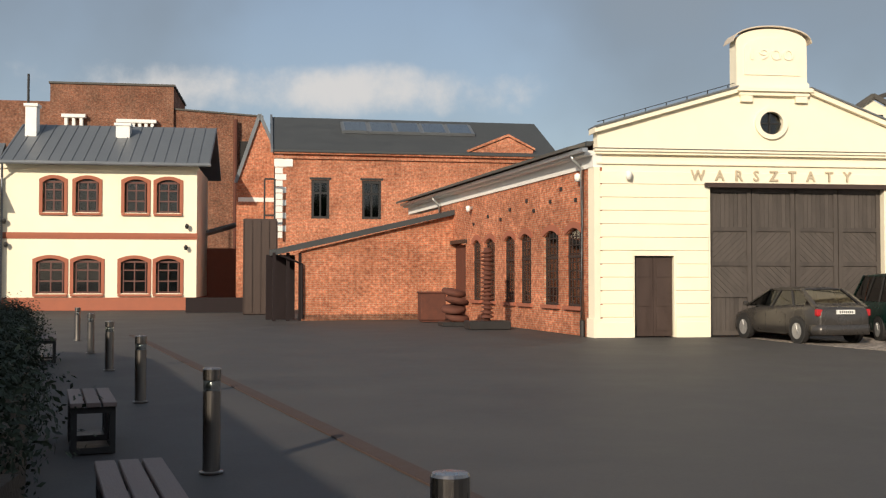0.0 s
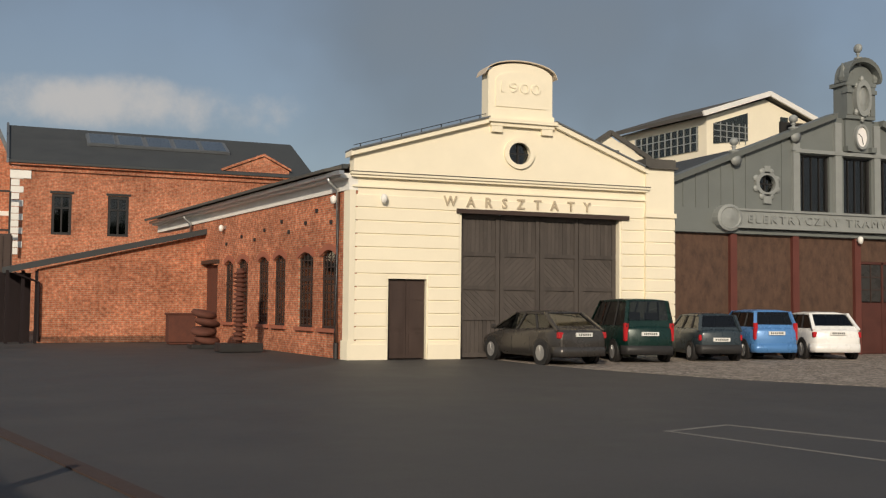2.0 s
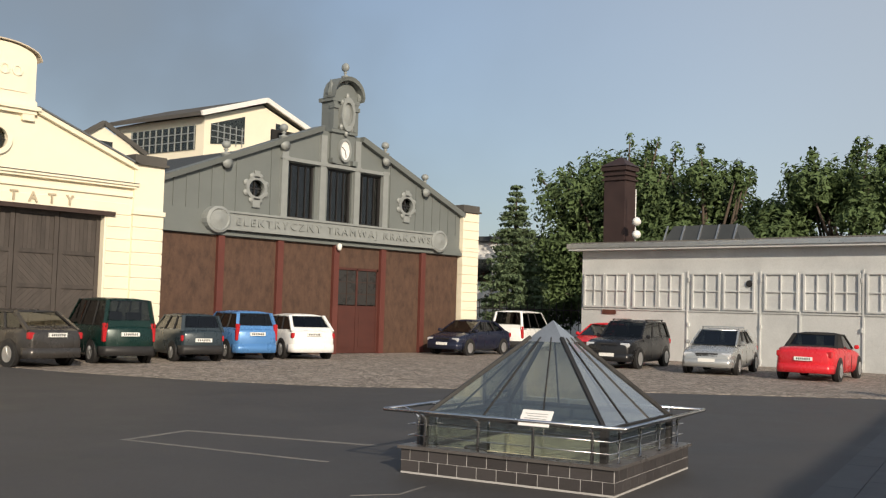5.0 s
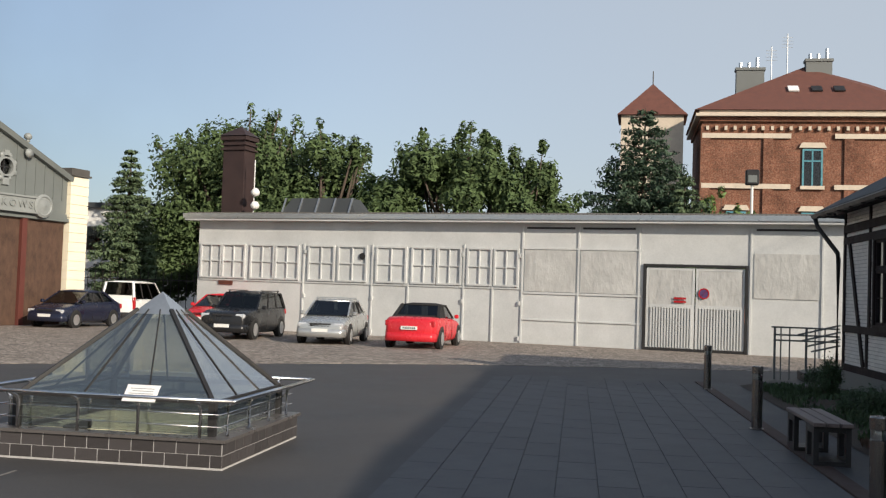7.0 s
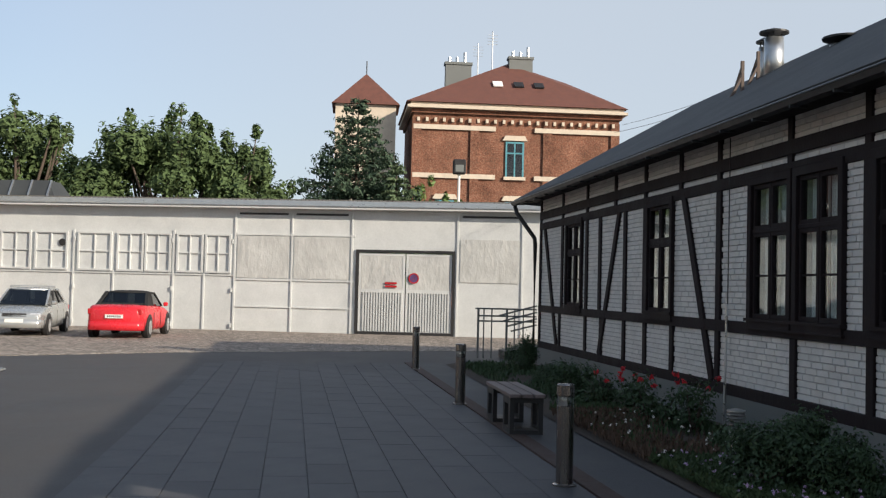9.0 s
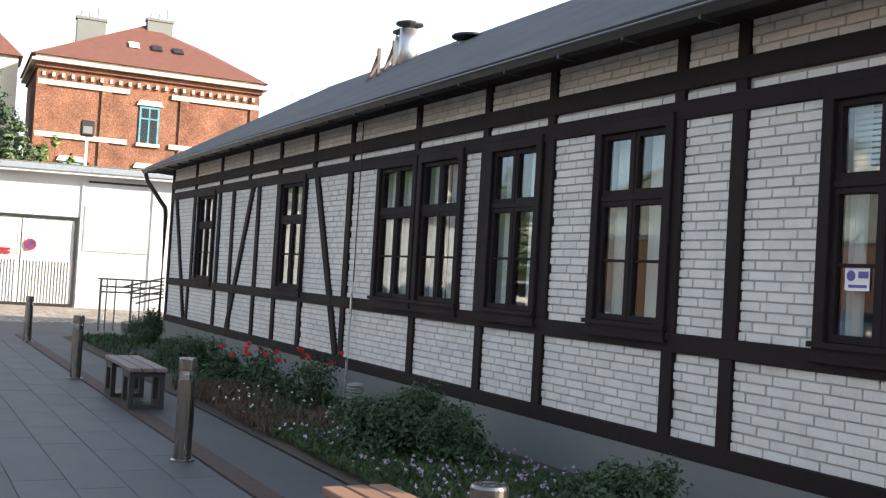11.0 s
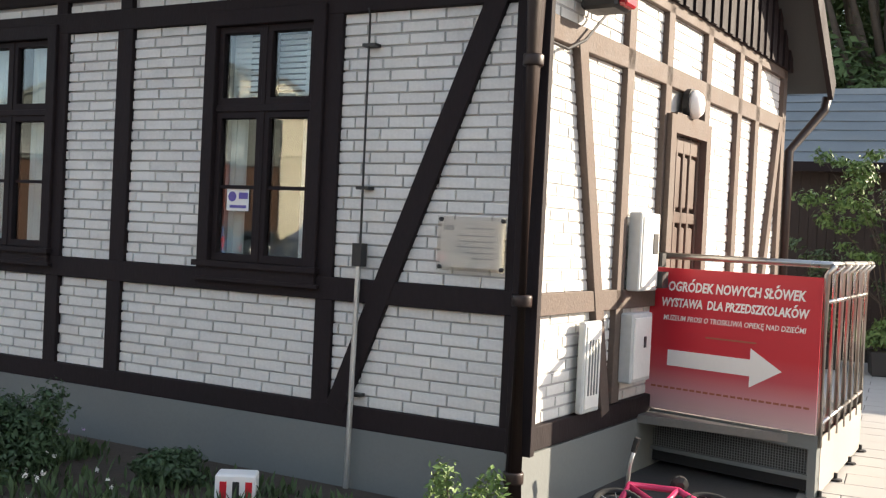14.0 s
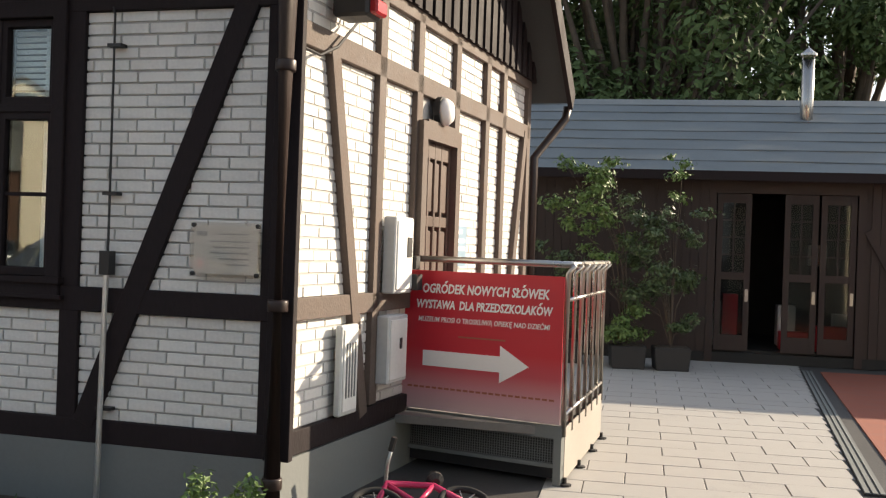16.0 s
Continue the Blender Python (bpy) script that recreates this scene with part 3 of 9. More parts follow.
for a, b in (((8.16, 6.40), (12.49, 7.74)), ((14.73, 7.74), (18.07, 6.40))):
    one("raking_cornice", lambda bm: (loft(bm, [(a[0], WY - 0.16, a[1] - 0.16), (a[0], WY + 0.5, a[1] - 0.16), (a[0], WY + 0.5, a[1]), (a[0], WY - 0.16, a[1])], [(b[0], WY - 0.16, b[1] - 0.16), (b[0], WY + 0.5, b[1] - 0.16), (b[0], WY + 0.5, b[1]), (b[0], WY - 0.16, b[1])])), M_CREAM, workshop)
    one("coping", lambda bm: (loft(bm, [(a[0], WY - 0.22, a[1]), (a[0], WY + 0.55, a[1]), (a[0], WY + 0.55, a[1] + 0.05), (a[0], WY - 0.22, a[1] + 0.05)], [(b[0], WY - 0.22, b[1]), (b[0], WY + 0.55, b[1]), (b[0], WY + 0.55, b[1] + 0.05), (b[0], WY - 0.22, b[1] + 0.05)])), M_ZINC, workshop, "grey sheet coping")
one("pedestal_base", lambda bm: (box(bm, 12.45, 14.79, WY - 0.22, WY + 0.5, 7.62, 7.74), box(bm, 12.54, 14.70, WY - 0.14, WY + 0.5, 7.5, 7.62), box(bm, 12.58, 12.94, WY - 0.12, WY + 0.1, 7.3, 7.5), box(bm, 14.28, 14.64, WY - 0.12, WY + 0.1, 7.3, 7.5)), M_CREAM, workshop)
PED = [(12.48, 7.74), (14.73, 7.74), (14.73, 7.9), (14.66, 7.95), (14.66, 9.2)] + [(13.57 + 1.09 * math.cos(u), 9.2 + 0.42 * math.sin(u)) for u in [math.pi * k / 12 for k in range(1, 12)]] + [(12.48, 9.2), (12.48, 7.95)]
one("pedestal", lambda bm: prism(bm, PED, WY - 0.05, WY + 0.45), M_CREAM, workshop)
one("pedestal_panel", lambda bm: prism(bm, [(12.72, 8.15), (14.42, 8.15), (14.42, 9.0)] + [(13.57 + 0.85 * math.cos(u), 9.0 + 0.33 * math.sin(u)) for u in [math.pi * k / 10 for k in range(1, 10)]] + [(12.72, 9.0)], WY - 0.08, WY - 0.04), M_CREAM, workshop)


def ped_cap(bm):
    pts = [(12.35, 9.17)] + [(13.57 + 1.19 * math.cos(u), 9.22 + 0.44 * math.sin(u)) for u in [math.pi * (1 - k / 14) for k in range(1, 14)]] + [(14.79, 9.17)]
    for p, q in zip(pts, pts[1:]):
        loft(bm, [(p[0], WY - 0.15, p[1]), (p[0], WY + 0.6, p[1]), (p[0], WY + 0.6, p[1] + 0.035), (p[0], WY - 0.15, p[1] + 0.035)], [(q[0], WY - 0.15, q[1]), (q[0], WY + 0.6, q[1]), (q[0], WY + 0.6, q[1] + 0.035), (q[0], WY - 0.15, q[1] + 0.035)])
    bmesh.ops.remove_doubles(bm, verts=bm.verts, dist=1e-4)


one("pedestal_hood", ped_cap, M_STONE, workshop, "thin pale curved sheet hood")
for k in range(7):
    x = 8.5 + k * 0.63
    one("wire_post", lambda bm: box(bm, x - 0.012, x + 0.012, WY + 0.1, WY + 0.124, w_top(x), w_top(x) + 0.2), M_BLACK, workshop)
one("roof_wire", lambda bm: tube(bm, [(8.3, WY + 0.11, w_top(8.3) + 0.19), (12.5, WY + 0.11, w_top(12.5) + 0.19)], 0.012, 5), M_BLACK, workshop, "thin lightning wire along the coping")
lettering("raised_date", "1900", 0.5, 0.012, M_CREAM, workshop, pose(12.90, WY - 0.1, 8.62, 90, 0, 0), width=1.34)


def ring(bm, cx, cz, r0, r1, y0, y1, seg=28, ez=1.0):
    """A flat ring in x and z."""
    for i in range(seg):
        a, b = 2 * math.pi * i / seg, 2 * math.pi * (i + 1) / seg
        p = [(cx + r * math.cos(t), cz + r * ez * math.sin(t)) for r, t in ((r0, a), (r1, a), (r1, b), (r0, b))]
        prism(bm, p, y0, y1)
    bmesh.ops.remove_doubles(bm, verts=bm.verts, dist=1e-5)


def round_window(parent, cx, cz, r, y, mat_ring, name="round_window", label=""):
    w = one(name, lambda bm: ring(bm, cx, cz, r, r * 1.4, y - 0.09, y + 0.02), mat_ring, parent, label)
    one("pane", lambda bm: prism(bm, [(cx + r * math.cos(u), cz + r * math.sin(u)) for u in [2 * math.pi * k / 24 for k in range(24)]], y + 0.1, y + 0.12), M_GLASSD, w)
    one("muntin", lambda bm: (box(bm, cx - 0.02, cx + 0.02, y + 0.05, y + 0.1, cz - r, cz + r), box(bm, cx - r, cx + r, y + 0.05, y + 0.1, cz - 0.02, cz + 0.02)), M_BLACK, w)
    return w


round_window(workshop, 13.54, 6.65, 0.36, WY, M_CREAM)
lettering("lettering", "WARSZTATY", 0.45, 0.02, material("dull_gold_letter", (0.50, 0.42, 0.30), 0.6, metal=0.1, var=0.15), workshop, pose(11.05, WY - 0.06, 4.84, 90, 0, 0), spacing=2.6, width=4.98, bold=0.008)
one("lintel", lambda bm: box(bm, 11.48, 17.39, WY - 0.12, WY + 0.2, 4.62, 4.76), M_DOORBR, workshop, "dark steel gate lintel")
one("door_reveal", lambda bm: box(bm, 9.28, 10.65, WY + 0.46, WY + 0.5, 0, 2.6), M_DARK, workshop)

# big gate of four leaves
GX0, GX1, GZ = 11.66, 17.09, 4.62
leaf_w = (GX1 - GX0) / 4
for k in range(4):
    a, b = GX0 + k * leaf_w + 0.015, GX0 + (k + 1) * leaf_w - 0.015
    leaf = one("gate_leaf", lambda bm: (box(bm, a, a + 0.13, WY + 0.2, WY + 0.32, 0.04, GZ), box(bm, b - 0.13, b, WY + 0.2, WY + 0.32, 0.04, GZ), *(box(bm, a + 0.13, b - 0.13, WY + 0.2, WY + 0.32, z, z + 0.13) for z in (0.04, 1.22, 2.2, 3.28, GZ - 0.13))), M_GATE, workshop, "weathered grey-brown boarded gate leaf")

    def boards(bm, kind, z0, z1):
        x0, x1 = a + 0.13, b - 0.13
        if kind == 0:
            n = 8
            for i in range(n):
                box(bm, x0 + (x1 - x0) * i / n + 0.004, x0 + (x1 - x0) * (i + 1) / n - 0.004, WY + 0.24, WY + 0.28, z0, z1)
        else:
            for i in range(-14, 28):
                c = x0 + i * 0.19
                d = 1.6 * kind
                p = [(c, z0 - 0.3), (c + 0.182, z0 - 0.3), (c + 0.182 + d, z0 + 1.3), (c + d, z0 + 1.3)]
                q = clip(p, x0, x1, z0, z1)
                if len(q) > 2:
                    prism(bm, q, WY + 0.24, WY + 0.28)
    s = 1 if k % 2 else -1
    for kind, z0, z1 in ((0, 3.41, GZ - 0.13), (-s if k in (0, 3) else s, 2.33, 3.28), (s if k in (0, 3) else -s, 1.35, 2.2), (0, 0.17, 1.22)):
        one("boarding", lambda bm: boards(bm, kind, z0, z1), M_GATE, leaf)
# double door
for a, b in ((9.39, 9.96), (9.97, 10.54)):
    dl = one("door_leaf", lambda bm: (box(bm, a, b, WY + 0.14, WY + 0.2, 0.03, 2.48), *(box(bm, a + 0.09, b - 0.09, WY + 0.12, WY + 0.15, z, z + h) for z, h in ((0.2, 0.6), (0.95, 0.75), (1.85, 0.5)))), M_DOORBR, workshop, "dark brown panelled door leaf")
    if a > 11:
        one("door_handle", lambda bm: (box(bm, a + 0.03, a + 0.07, WY + 0.08, WY + 0.12, 1.02, 1.2), tube(bm, [(a + 0.05, WY + 0.08, 1.13), (a + 0.15, WY + 0.07, 1.13)], 0.012, 6)), M_GALV, dl)
# right pier shared with the tram hall
pier = one("pier", lambda bm: box(bm, 18.02, 19.07, WY - 0.1, WY + 0.6, 0.0, 6.42), M_CREAM, workshop)
one("pier_band", lambda bm: box(bm, 17.97, 19.12, WY - 0.18, WY + 0.66, 4.75, 4.9), M_CREAM, pier)
one("pier_foot", lambda bm: box(bm, 17.98, 19.10, WY - 0.14, WY + 0.63, 0, 0.5), M_CREAM, pier)
for i in range(10):
    one("plaster_course", lambda bm: box(bm, 18.00, 19.09, WY - 0.13, WY + 0.61, 0.55 + i * 0.42, 0.93 + i * 0.42), M_CREAM, pier, bevel=0.008)
one("pier_cap", lambda bm: (box(bm, 17.93, 19.16, WY - 0.22, WY + 0.7, 6.42, 6.5), box(bm, 17.98, 19.11, WY - 0.14, WY + 0.64, 6.5, 6.76)), M_ROOFB, workshop, "dark grey sheet-metal pier cap")

# flank: local x runs back from the front corner
d = (SIDE_B - SIDE_A)
FL = 14.64        # in units of the bays, stretched to the wall's length
flank_m = Matrix.Diagonal((1, 1, 0.945, 1)) @ Matrix.Translation((SIDE_A.x, SIDE_A.y, 0)) @ pose(0, 0, 0, 0, 0, math.degrees(math.atan2(d.y, d.x))) @ Matrix.Diagonal((d.length / FL, 1, 1, 1))
flank = thing("workshop_flank", "long red brick flank wall with tall arched iron windows", "wall", flank_m, kind="structure")
FWIN = [(0.84, 1.84), (2.44, 3.50), (4.57, 5.48), (6.02, 6.93), (7.94, 8.90), (9.46, 10.30)]
F_HOLES = [(a, b, 0.92, 3.42) for a, b in FWIN] + [(11.18, 13.3, 0, 3.45)]
one("brick_wall", lambda bm: slab_with_holes(bm, 0.02, FL, 0, 5.2, F_HOLES, 0.0, 0.4), M_BRICK, flank)
one("white_frieze", lambda bm: (box(bm, 0.02, FL + 5, 0.0, 0.45, 5.2, 5.55), box(bm, 0.02, FL + 5, -0.0, 0.72, 5.55, 5.7)), M_WHITE, flank, "off-white plaster frieze under the eaves")
for a, b in FWIN:
    fw = one("window", lambda bm: (box(bm, a, b, 0.28, 0.35, 0.92, 1.0), box(bm, a, b, 0.28, 0.36, 2.46, 2.55), box(bm, a, a + 0.08, 0.28, 0.35, 0.92, 3.42), box(bm, b - 0.08, b, 0.28, 0.35, 0.92, 3.42)), M_IRON, flank, "tall dark brown iron-framed window")
    for i in (1, 2, 3):
        one("muntin", lambda bm: box(bm, a + (b - a) * i / 4 - 0.018, a + (b - a) * i / 4 + 0.018, 0.30, 0.34, 0.95, 3.4), M_IRON, fw)
    for i in range(1, 9):
        one("muntin", lambda bm: box(bm, a, b, 0.30, 0.34, 0.95 + i * 0.275 - 0.016, 0.95 + i * 0.275 + 0.016), M_IRON, fw)
    one("pane", lambda bm: box(bm, a, b, 0.315, 0.325, 0.95, 3.4), M_GLASSD, fw)
    one("spandrel", lambda bm: prism(bm, [(a, 3.42), (a, 3.2)] + [(a + (b - a) * i / 8, 3.2 + 0.21 * math.sin(math.pi * i / 8)) for i in range(1, 8)] + [(b, 3.2), (b, 3.42)], 0.3, 0.4), M_BRICK, fw)
    one("arch_head", lambda bm: prism(bm, [(a - 0.1, 3.25), (a, 3.25)] + [(a + (b - a) * i / 8, 3.25 + 0.17 * math.sin(math.pi * i / 8)) for i in range(1, 8)] + [(b, 3.25), (b + 0.1, 3.25), (b + 0.1, 3.42)] + [(b + 0.1 - (b - a + 0.2) * i / 8, 3.42 + 0.2 * math.sin(math.pi * i / 8)) for i in range(1, 8)] + [(a - 0.1, 3.42)], 0.4, 0.44), M_TRIMRED, fw, "brick segmental arch")
    one("sill", lambda bm: box(bm, a - 0.12, b + 0.12, 0.3, 0.5, 0.8, 0.92), M_TRIMRED, fw)
fd = one("door", lambda bm: [box(bm, 11.18 + i * 0.53, 11.70 + i * 0.53, 0.2, 0.28, 0.0, 3.3) for i in range(4)], M_RUST, flank, "rust-brown steel double door")
one("door_head", lambda bm: box(bm, 11.0, 13.5, 0.3, 0.55, 3.35, 3.5), M_DOORBR, fd)
for x, z in ((1.2, 4.3), (2.2, 4.75), (3.0, 4.4), (4.3, 4.2), (4.9, 4.6), (6.4, 4.4), (7.3, 4.1), (8.6, 4.3), (10.2, 4.1)):
    one("anchor_plate", lambda bm: box(bm, x - 0.06, x + 0.06, 0.4, 0.45, z - 0.06, z + 0.06), M_BLACK, flank, "dark iron wall anchor")
one("eaves_gutter", lambda bm: box(bm, -0.2, FL + 5, 0.72, 0.88, 5.62, 5.74), M_GALV, flank)
one("corner_return", lambda bm: (box(bm, -0.012, 0.36, 0.25, 0.43, 0.58, 5.2), box(bm, -0.03, 0.39, 0.25, 0.47, 0.0, 0.58)), M_CREAM, flank, "cream plaster corner return")
for x in (0.66, FL - 0.2):
    one("downpipe", lambda bm: tube(bm, [(x, 0.8, 5.65), (x, 0.78, 5.5), (x, 0.5, 5.25), (x, 0.48, 5.1), (x, 0.48, 0.3)], 0.06), M_GALV, flank, smooth=True)
    one("pipe_shoe", lambda bm: tube(bm, [(x, 0.48, 0.5), (x, 0.48, 0.0)], 0.075), M_BLACK, flank)


def w_roof(bm):
    dx = d.x * 1.34
    dy = d.y * 1.34
    for (xa, za), (xb, zb) in (((7.5, 5.76), (13.57, 7.35)), ((19.15, 5.76), (13.57, 7.35))):
        p = [(xa, WY + 0.4, za), (xb, WY + 0.4, zb), (xb, WY + 0.4, zb + 0.1), (xa, WY + 0.4, za + 0.1)]
        loft(bm, p, [(x + dx, WY + dy, z) for x, _, z in p])


one("roof", w_roof, M_ROOFB, workshop, "low dark bitumen roof")
one("roof_edge", lambda bm: [box(bm, 0.3, FL + 5, 0.35 - 0.75 * i, 0.5 - 0.75 * i, 5.9 + 0.18 * i, 6.03 + 0.18 * i) for i in range(2)], M_ROOF, flank)

# ---- tram hall in grey sheet and brown boards ----
HY = 29.5
hall = thing("tram_hall", "grey sheet-metal gable hall with ornamental tower over brown board walls", "building", Matrix.Diagonal((1, 1, 0.908, 1)))


def h_top(x):
    if x < 26.01:
        return 6.36 + (x - 19.08) / 6.93 * 2.9
    if x > 28.0:
        return 9.1 - (x - 28.0) / 5.99 * 2.66
    return 9.2


H_WIN = [(24.37, 25.74), (26.36, 27.60), (27.97, 29.22)]
H_CUT = [(a, b, 5.46, 7.68) for a, b in H_WIN] + [(22.695, 23.345, 6.125, 6.775), (30.285, 30.935, 6.225, 6.875)]
def h_front(bm):
    for a, b in ((19.07, 25.92), (25.92, 27.99), (27.99, 34.00)):
        cut = [(max(h[0], a), min(h[1], b), h[2], h[3]) for h in H_CUT if h[1] > a and h[0] < b]
        slab_with_holes(bm, a, b, 4.5, 6, cut, HY, HY + 0.3, h_top)


one("sheet_front", h_front, M_GREY, hall, "grey-green standing-seam sheet front")
for x in [19.18 + 0.50 * i for i in range(31)]:
    if not 24.23 < x < 29.33 and abs(x - 23.02) > 0.5 and abs(x - 30.61) > 0.5:
        one("seam", lambda bm: box(bm, x - 0.02, x + 0.02, HY - 0.035, HY + 0.01, 5.45 if not 20.89 < x < 32.64 else 5.5, h_top(x) - 0.1), M_GREY, hall)
for a, b in (((18.99, 6.36), (25.94, 9.32)), ((27.97, 9.16), (34.06, 6.46))):
    one("raking_cornice", lambda bm: (loft(bm, [(a[0], HY - 0.2, a[1] - 0.16), (a[0], HY + 0.4, a[1] - 0.16), (a[0], HY + 0.4, a[1] + 0.06), (a[0], HY - 0.26, a[1] + 0.06)], [(b[0], HY - 0.2, b[1] - 0.16), (b[0], HY + 0.4, b[1] - 0.16), (b[0], HY + 0.4, b[1] + 0.06), (b[0], HY - 0.26, b[1] + 0.06)])), M_GREY, hall)
one("ledge", lambda bm: (box(bm, 19.07, 33.99, HY - 0.16, HY + 0.1, 4.52, 4.66), box(bm, 19.07, 33.99, HY - 0.08, HY + 0.1, 4.66, 4.86)), M_GREY, hall)
for a, b in H_WIN:
    hw = one("window", lambda bm: (box(bm, a, a + 0.07, HY + 0.1, HY + 0.2, 5.46, 7.68), box(bm, b - 0.07, b, HY + 0.1, HY + 0.2, 5.46, 7.68), box(bm, a, b, HY + 0.1, HY + 0.2, 5.46, 5.53), box(bm, a, b, HY + 0.1, HY + 0.2, 7.61, 7.68)), M_BLACK, hall)
    one("muntin", lambda bm: [box(bm, a + (b - a) * i / 4 - 0.012, a + (b - a) * i / 4 + 0.012, HY + 0.12, HY + 0.16, 5.5, 7.65) for i in (1, 2, 3)], M_BLACK, hw)
    one("pane", lambda bm: box(bm, a, b, HY + 0.165, HY + 0.175, 5.46, 7.68), M_GLASSD, hw)
for x in (24.23, 26.05, 27.79, 29.33):
    pil = one("pilaster", lambda bm: box(bm, x - 0.14, x + 0.14, HY - 0.12, HY + 0.05, 5.3, 7.8 if 29 < x < 33 else h_top(x) - 0.2), M_GREYL, hall)
    one("pilaster_cap", lambda bm: box(bm, x - 0.18, x + 0.18, HY - 0.15, HY + 0.05, 7.78, 7.9), M_GREYL, pil)
one("window_head", lambda bm: box(bm, 24.15, 29.41, HY - 0.14, HY + 0.05, 7.72, 7.86), M_GREYL, hall)
for x, z in ((23.02, 6.45), (30.61, 6.55)):
    w = round_window(hall, x, z, 0.33, HY, M_GREYL, label="round window in a pale scrolled surround")
    one("scroll", lambda bm: [lathe(bm, [(0.0, -0.02), (0.11, -0.01), (0.13, 0.05), (0.06, 0.09), (0.0, 0.1)], 10, pose(x + 0.46 * math.cos(u), HY, z + 0.5 * math.sin(u), 90, 0, 0)) for u in [math.pi * k / 4 + 0.39 for k in range(8)]] + [box(bm, x - 0.16, x + 0.16, HY - 0.09, HY, z - 0.75, z - 0.4), box(bm, x - 0.12, x + 0.12, HY - 0.09, HY, z + 0.4, z + 0.68)], M_GREYL, w)
# name band
band = one("name_band", lambda bm: (box(bm, 21.39, 32.28, HY - 0.3, HY, 4.74, 5.42), box(bm, 21.39, 32.28, HY - 0.36, HY, 5.36, 5.44), box(bm, 21.39, 32.28, HY - 0.36, HY, 4.72, 4.8)), M_GREYL, hall, "pale grey raised name band")
for x in (21.30, 32.35):
    one("band_roundel", lambda bm: (lathe(bm, [(0.5, 0), (0.5, 0.34), (0.4, 0.38), (0.36, 0.34), (0.2, 0.36), (0.0, 0.4)], 20, pose(x, HY, 5.08, 90, 0, 0)),), M_GREYL, band)
lettering("lettering", "ELEKTRYCZNY TRAMWAJ KRAKOWSKI", 0.42, 0.03, M_GREYL, band, pose(22.04, HY - 0.32, 4.93, 90, 0, 0), spacing=1.35, width=10.3)
# ornamental tower
tower = one("tower", lambda bm: (box(bm, 25.96, 27.96, HY - 0.1, HY + 0.5, 7.9, 10.55), box(bm, 25.85, 28.05, HY - 0.2, HY + 0.55, 9.2, 9.34), box(bm, 25.81, 28.09, HY - 0.24, HY + 0.6, 10.5, 10.66)), M_GREY, hall, "grey sheet-metal clock tower with curved pediment", at=pose(27.02, 0, 0) @ Matrix.Diagonal((0.60, 1, 1, 1)) @ pose(-27.02, 0, 0))
for x in (26.09, 27.85):
    one("pilaster", lambda bm: box(bm, x - 0.17, x + 0.17, HY - 0.22, HY, 9.34, 10.5), M_GREY, tower)
    one("pilaster_cap", lambda bm: box(bm, x - 0.22, x + 0.22, HY - 0.28, HY, 10.2, 10.36), M_GREY, tower)
    one("pilaster_foot", lambda bm: box(bm, x - 0.2, x + 0.2, HY - 0.26, HY, 7.9, 8.1), M_GREY, tower)


def pediment(bm):
    pts = [(27.02 + 1.26 * math.cos(u), 10.66 + 0.80 * math.sin(u)) for u in [math.pi * k / 14 for k in range(15)]]
    for p, q in zip(pts, pts[1:]):
        loft(bm, [(p[0], HY - 0.36, p[1] - 0.02), (p[0], HY + 0.3, p[1] - 0.02), (p[0], HY + 0.3, p[1] + 0.14), (p[0], HY - 0.42, p[1] + 0.14)], [(q[0], HY - 0.36, q[1] - 0.02), (q[0], HY + 0.3, q[1] - 0.02), (q[0], HY + 0.3, q[1] + 0.14), (q[0], HY - 0.42, q[1] + 0.14)])
    bmesh.ops.remove_doubles(bm, verts=bm.verts, dist=1e-4)
    prism(bm, [(27.02 + 1.14 * math.cos(u), 10.66 + 0.72 * math.sin(u)) for u in [math.pi * k / 14 for k in range(15)]], HY - 0.1, HY + 0.4)


one("pediment", pediment, M_GREY, tower)
one("cartouche", lambda bm: (ring(bm, 27.08, 10.02, 0.40, 0.58, HY - 0.3, HY - 0.08, 24, 1.25), lathe(bm, [(0.42, 0), (0.4, 0.08), (0.2, 0.13), (0, 0.14)], 20, pose(27.08, HY - 0.1, 10.02, 90, 0, 0) @ Matrix.Diagonal((1, 1.25, 1, 1))),
    *(lathe(bm, [(0.0, 0.0), (0.14, 0.02), (0.14, 0.1), (0.0, 0.16)], 8, pose(27.08 + 0.62 * math.cos(u), HY - 0.12, 10.0 + 0.78 * math.sin(u), 90, 0, 0)) for u in (0.7, 2.4, 3.9, 5.5, 4.71, 1.57)),
    *(box(bm, 27.08 + s * 0.35 - 0.1, 27.08 + s * 0.35 + 0.1, HY - 0.2, HY - 0.08, 9.38, 9.62) for s in (-1, 1))), M_GREYL, tower, "pale oval scrolled cartouche")
clock = one("clock", lambda bm: ring(bm, 27.02, 8.5, 0.40, 0.5, HY - 0.24, HY - 0.08), M_GREYL, tower, "round white clock dial")
one("dial", lambda bm: prism(bm, [(27.02 + 0.41 * math.cos(u), 8.5 + 0.41 * math.sin(u)) for u in [2 * math.pi * k / 24 for k in range(24)]], HY - 0.18, HY - 0.1), M_SIGNW, clock)
one("pointer", lambda bm: (bar(bm, (27.02, HY - 0.195, 8.5), (26.77, HY - 0.195, 8.62), 0.035, 0.01), bar(bm, (27.02, HY - 0.2, 8.5), (27.12, HY - 0.2, 8.2), 0.03, 0.01)), M_BLACK, clock)
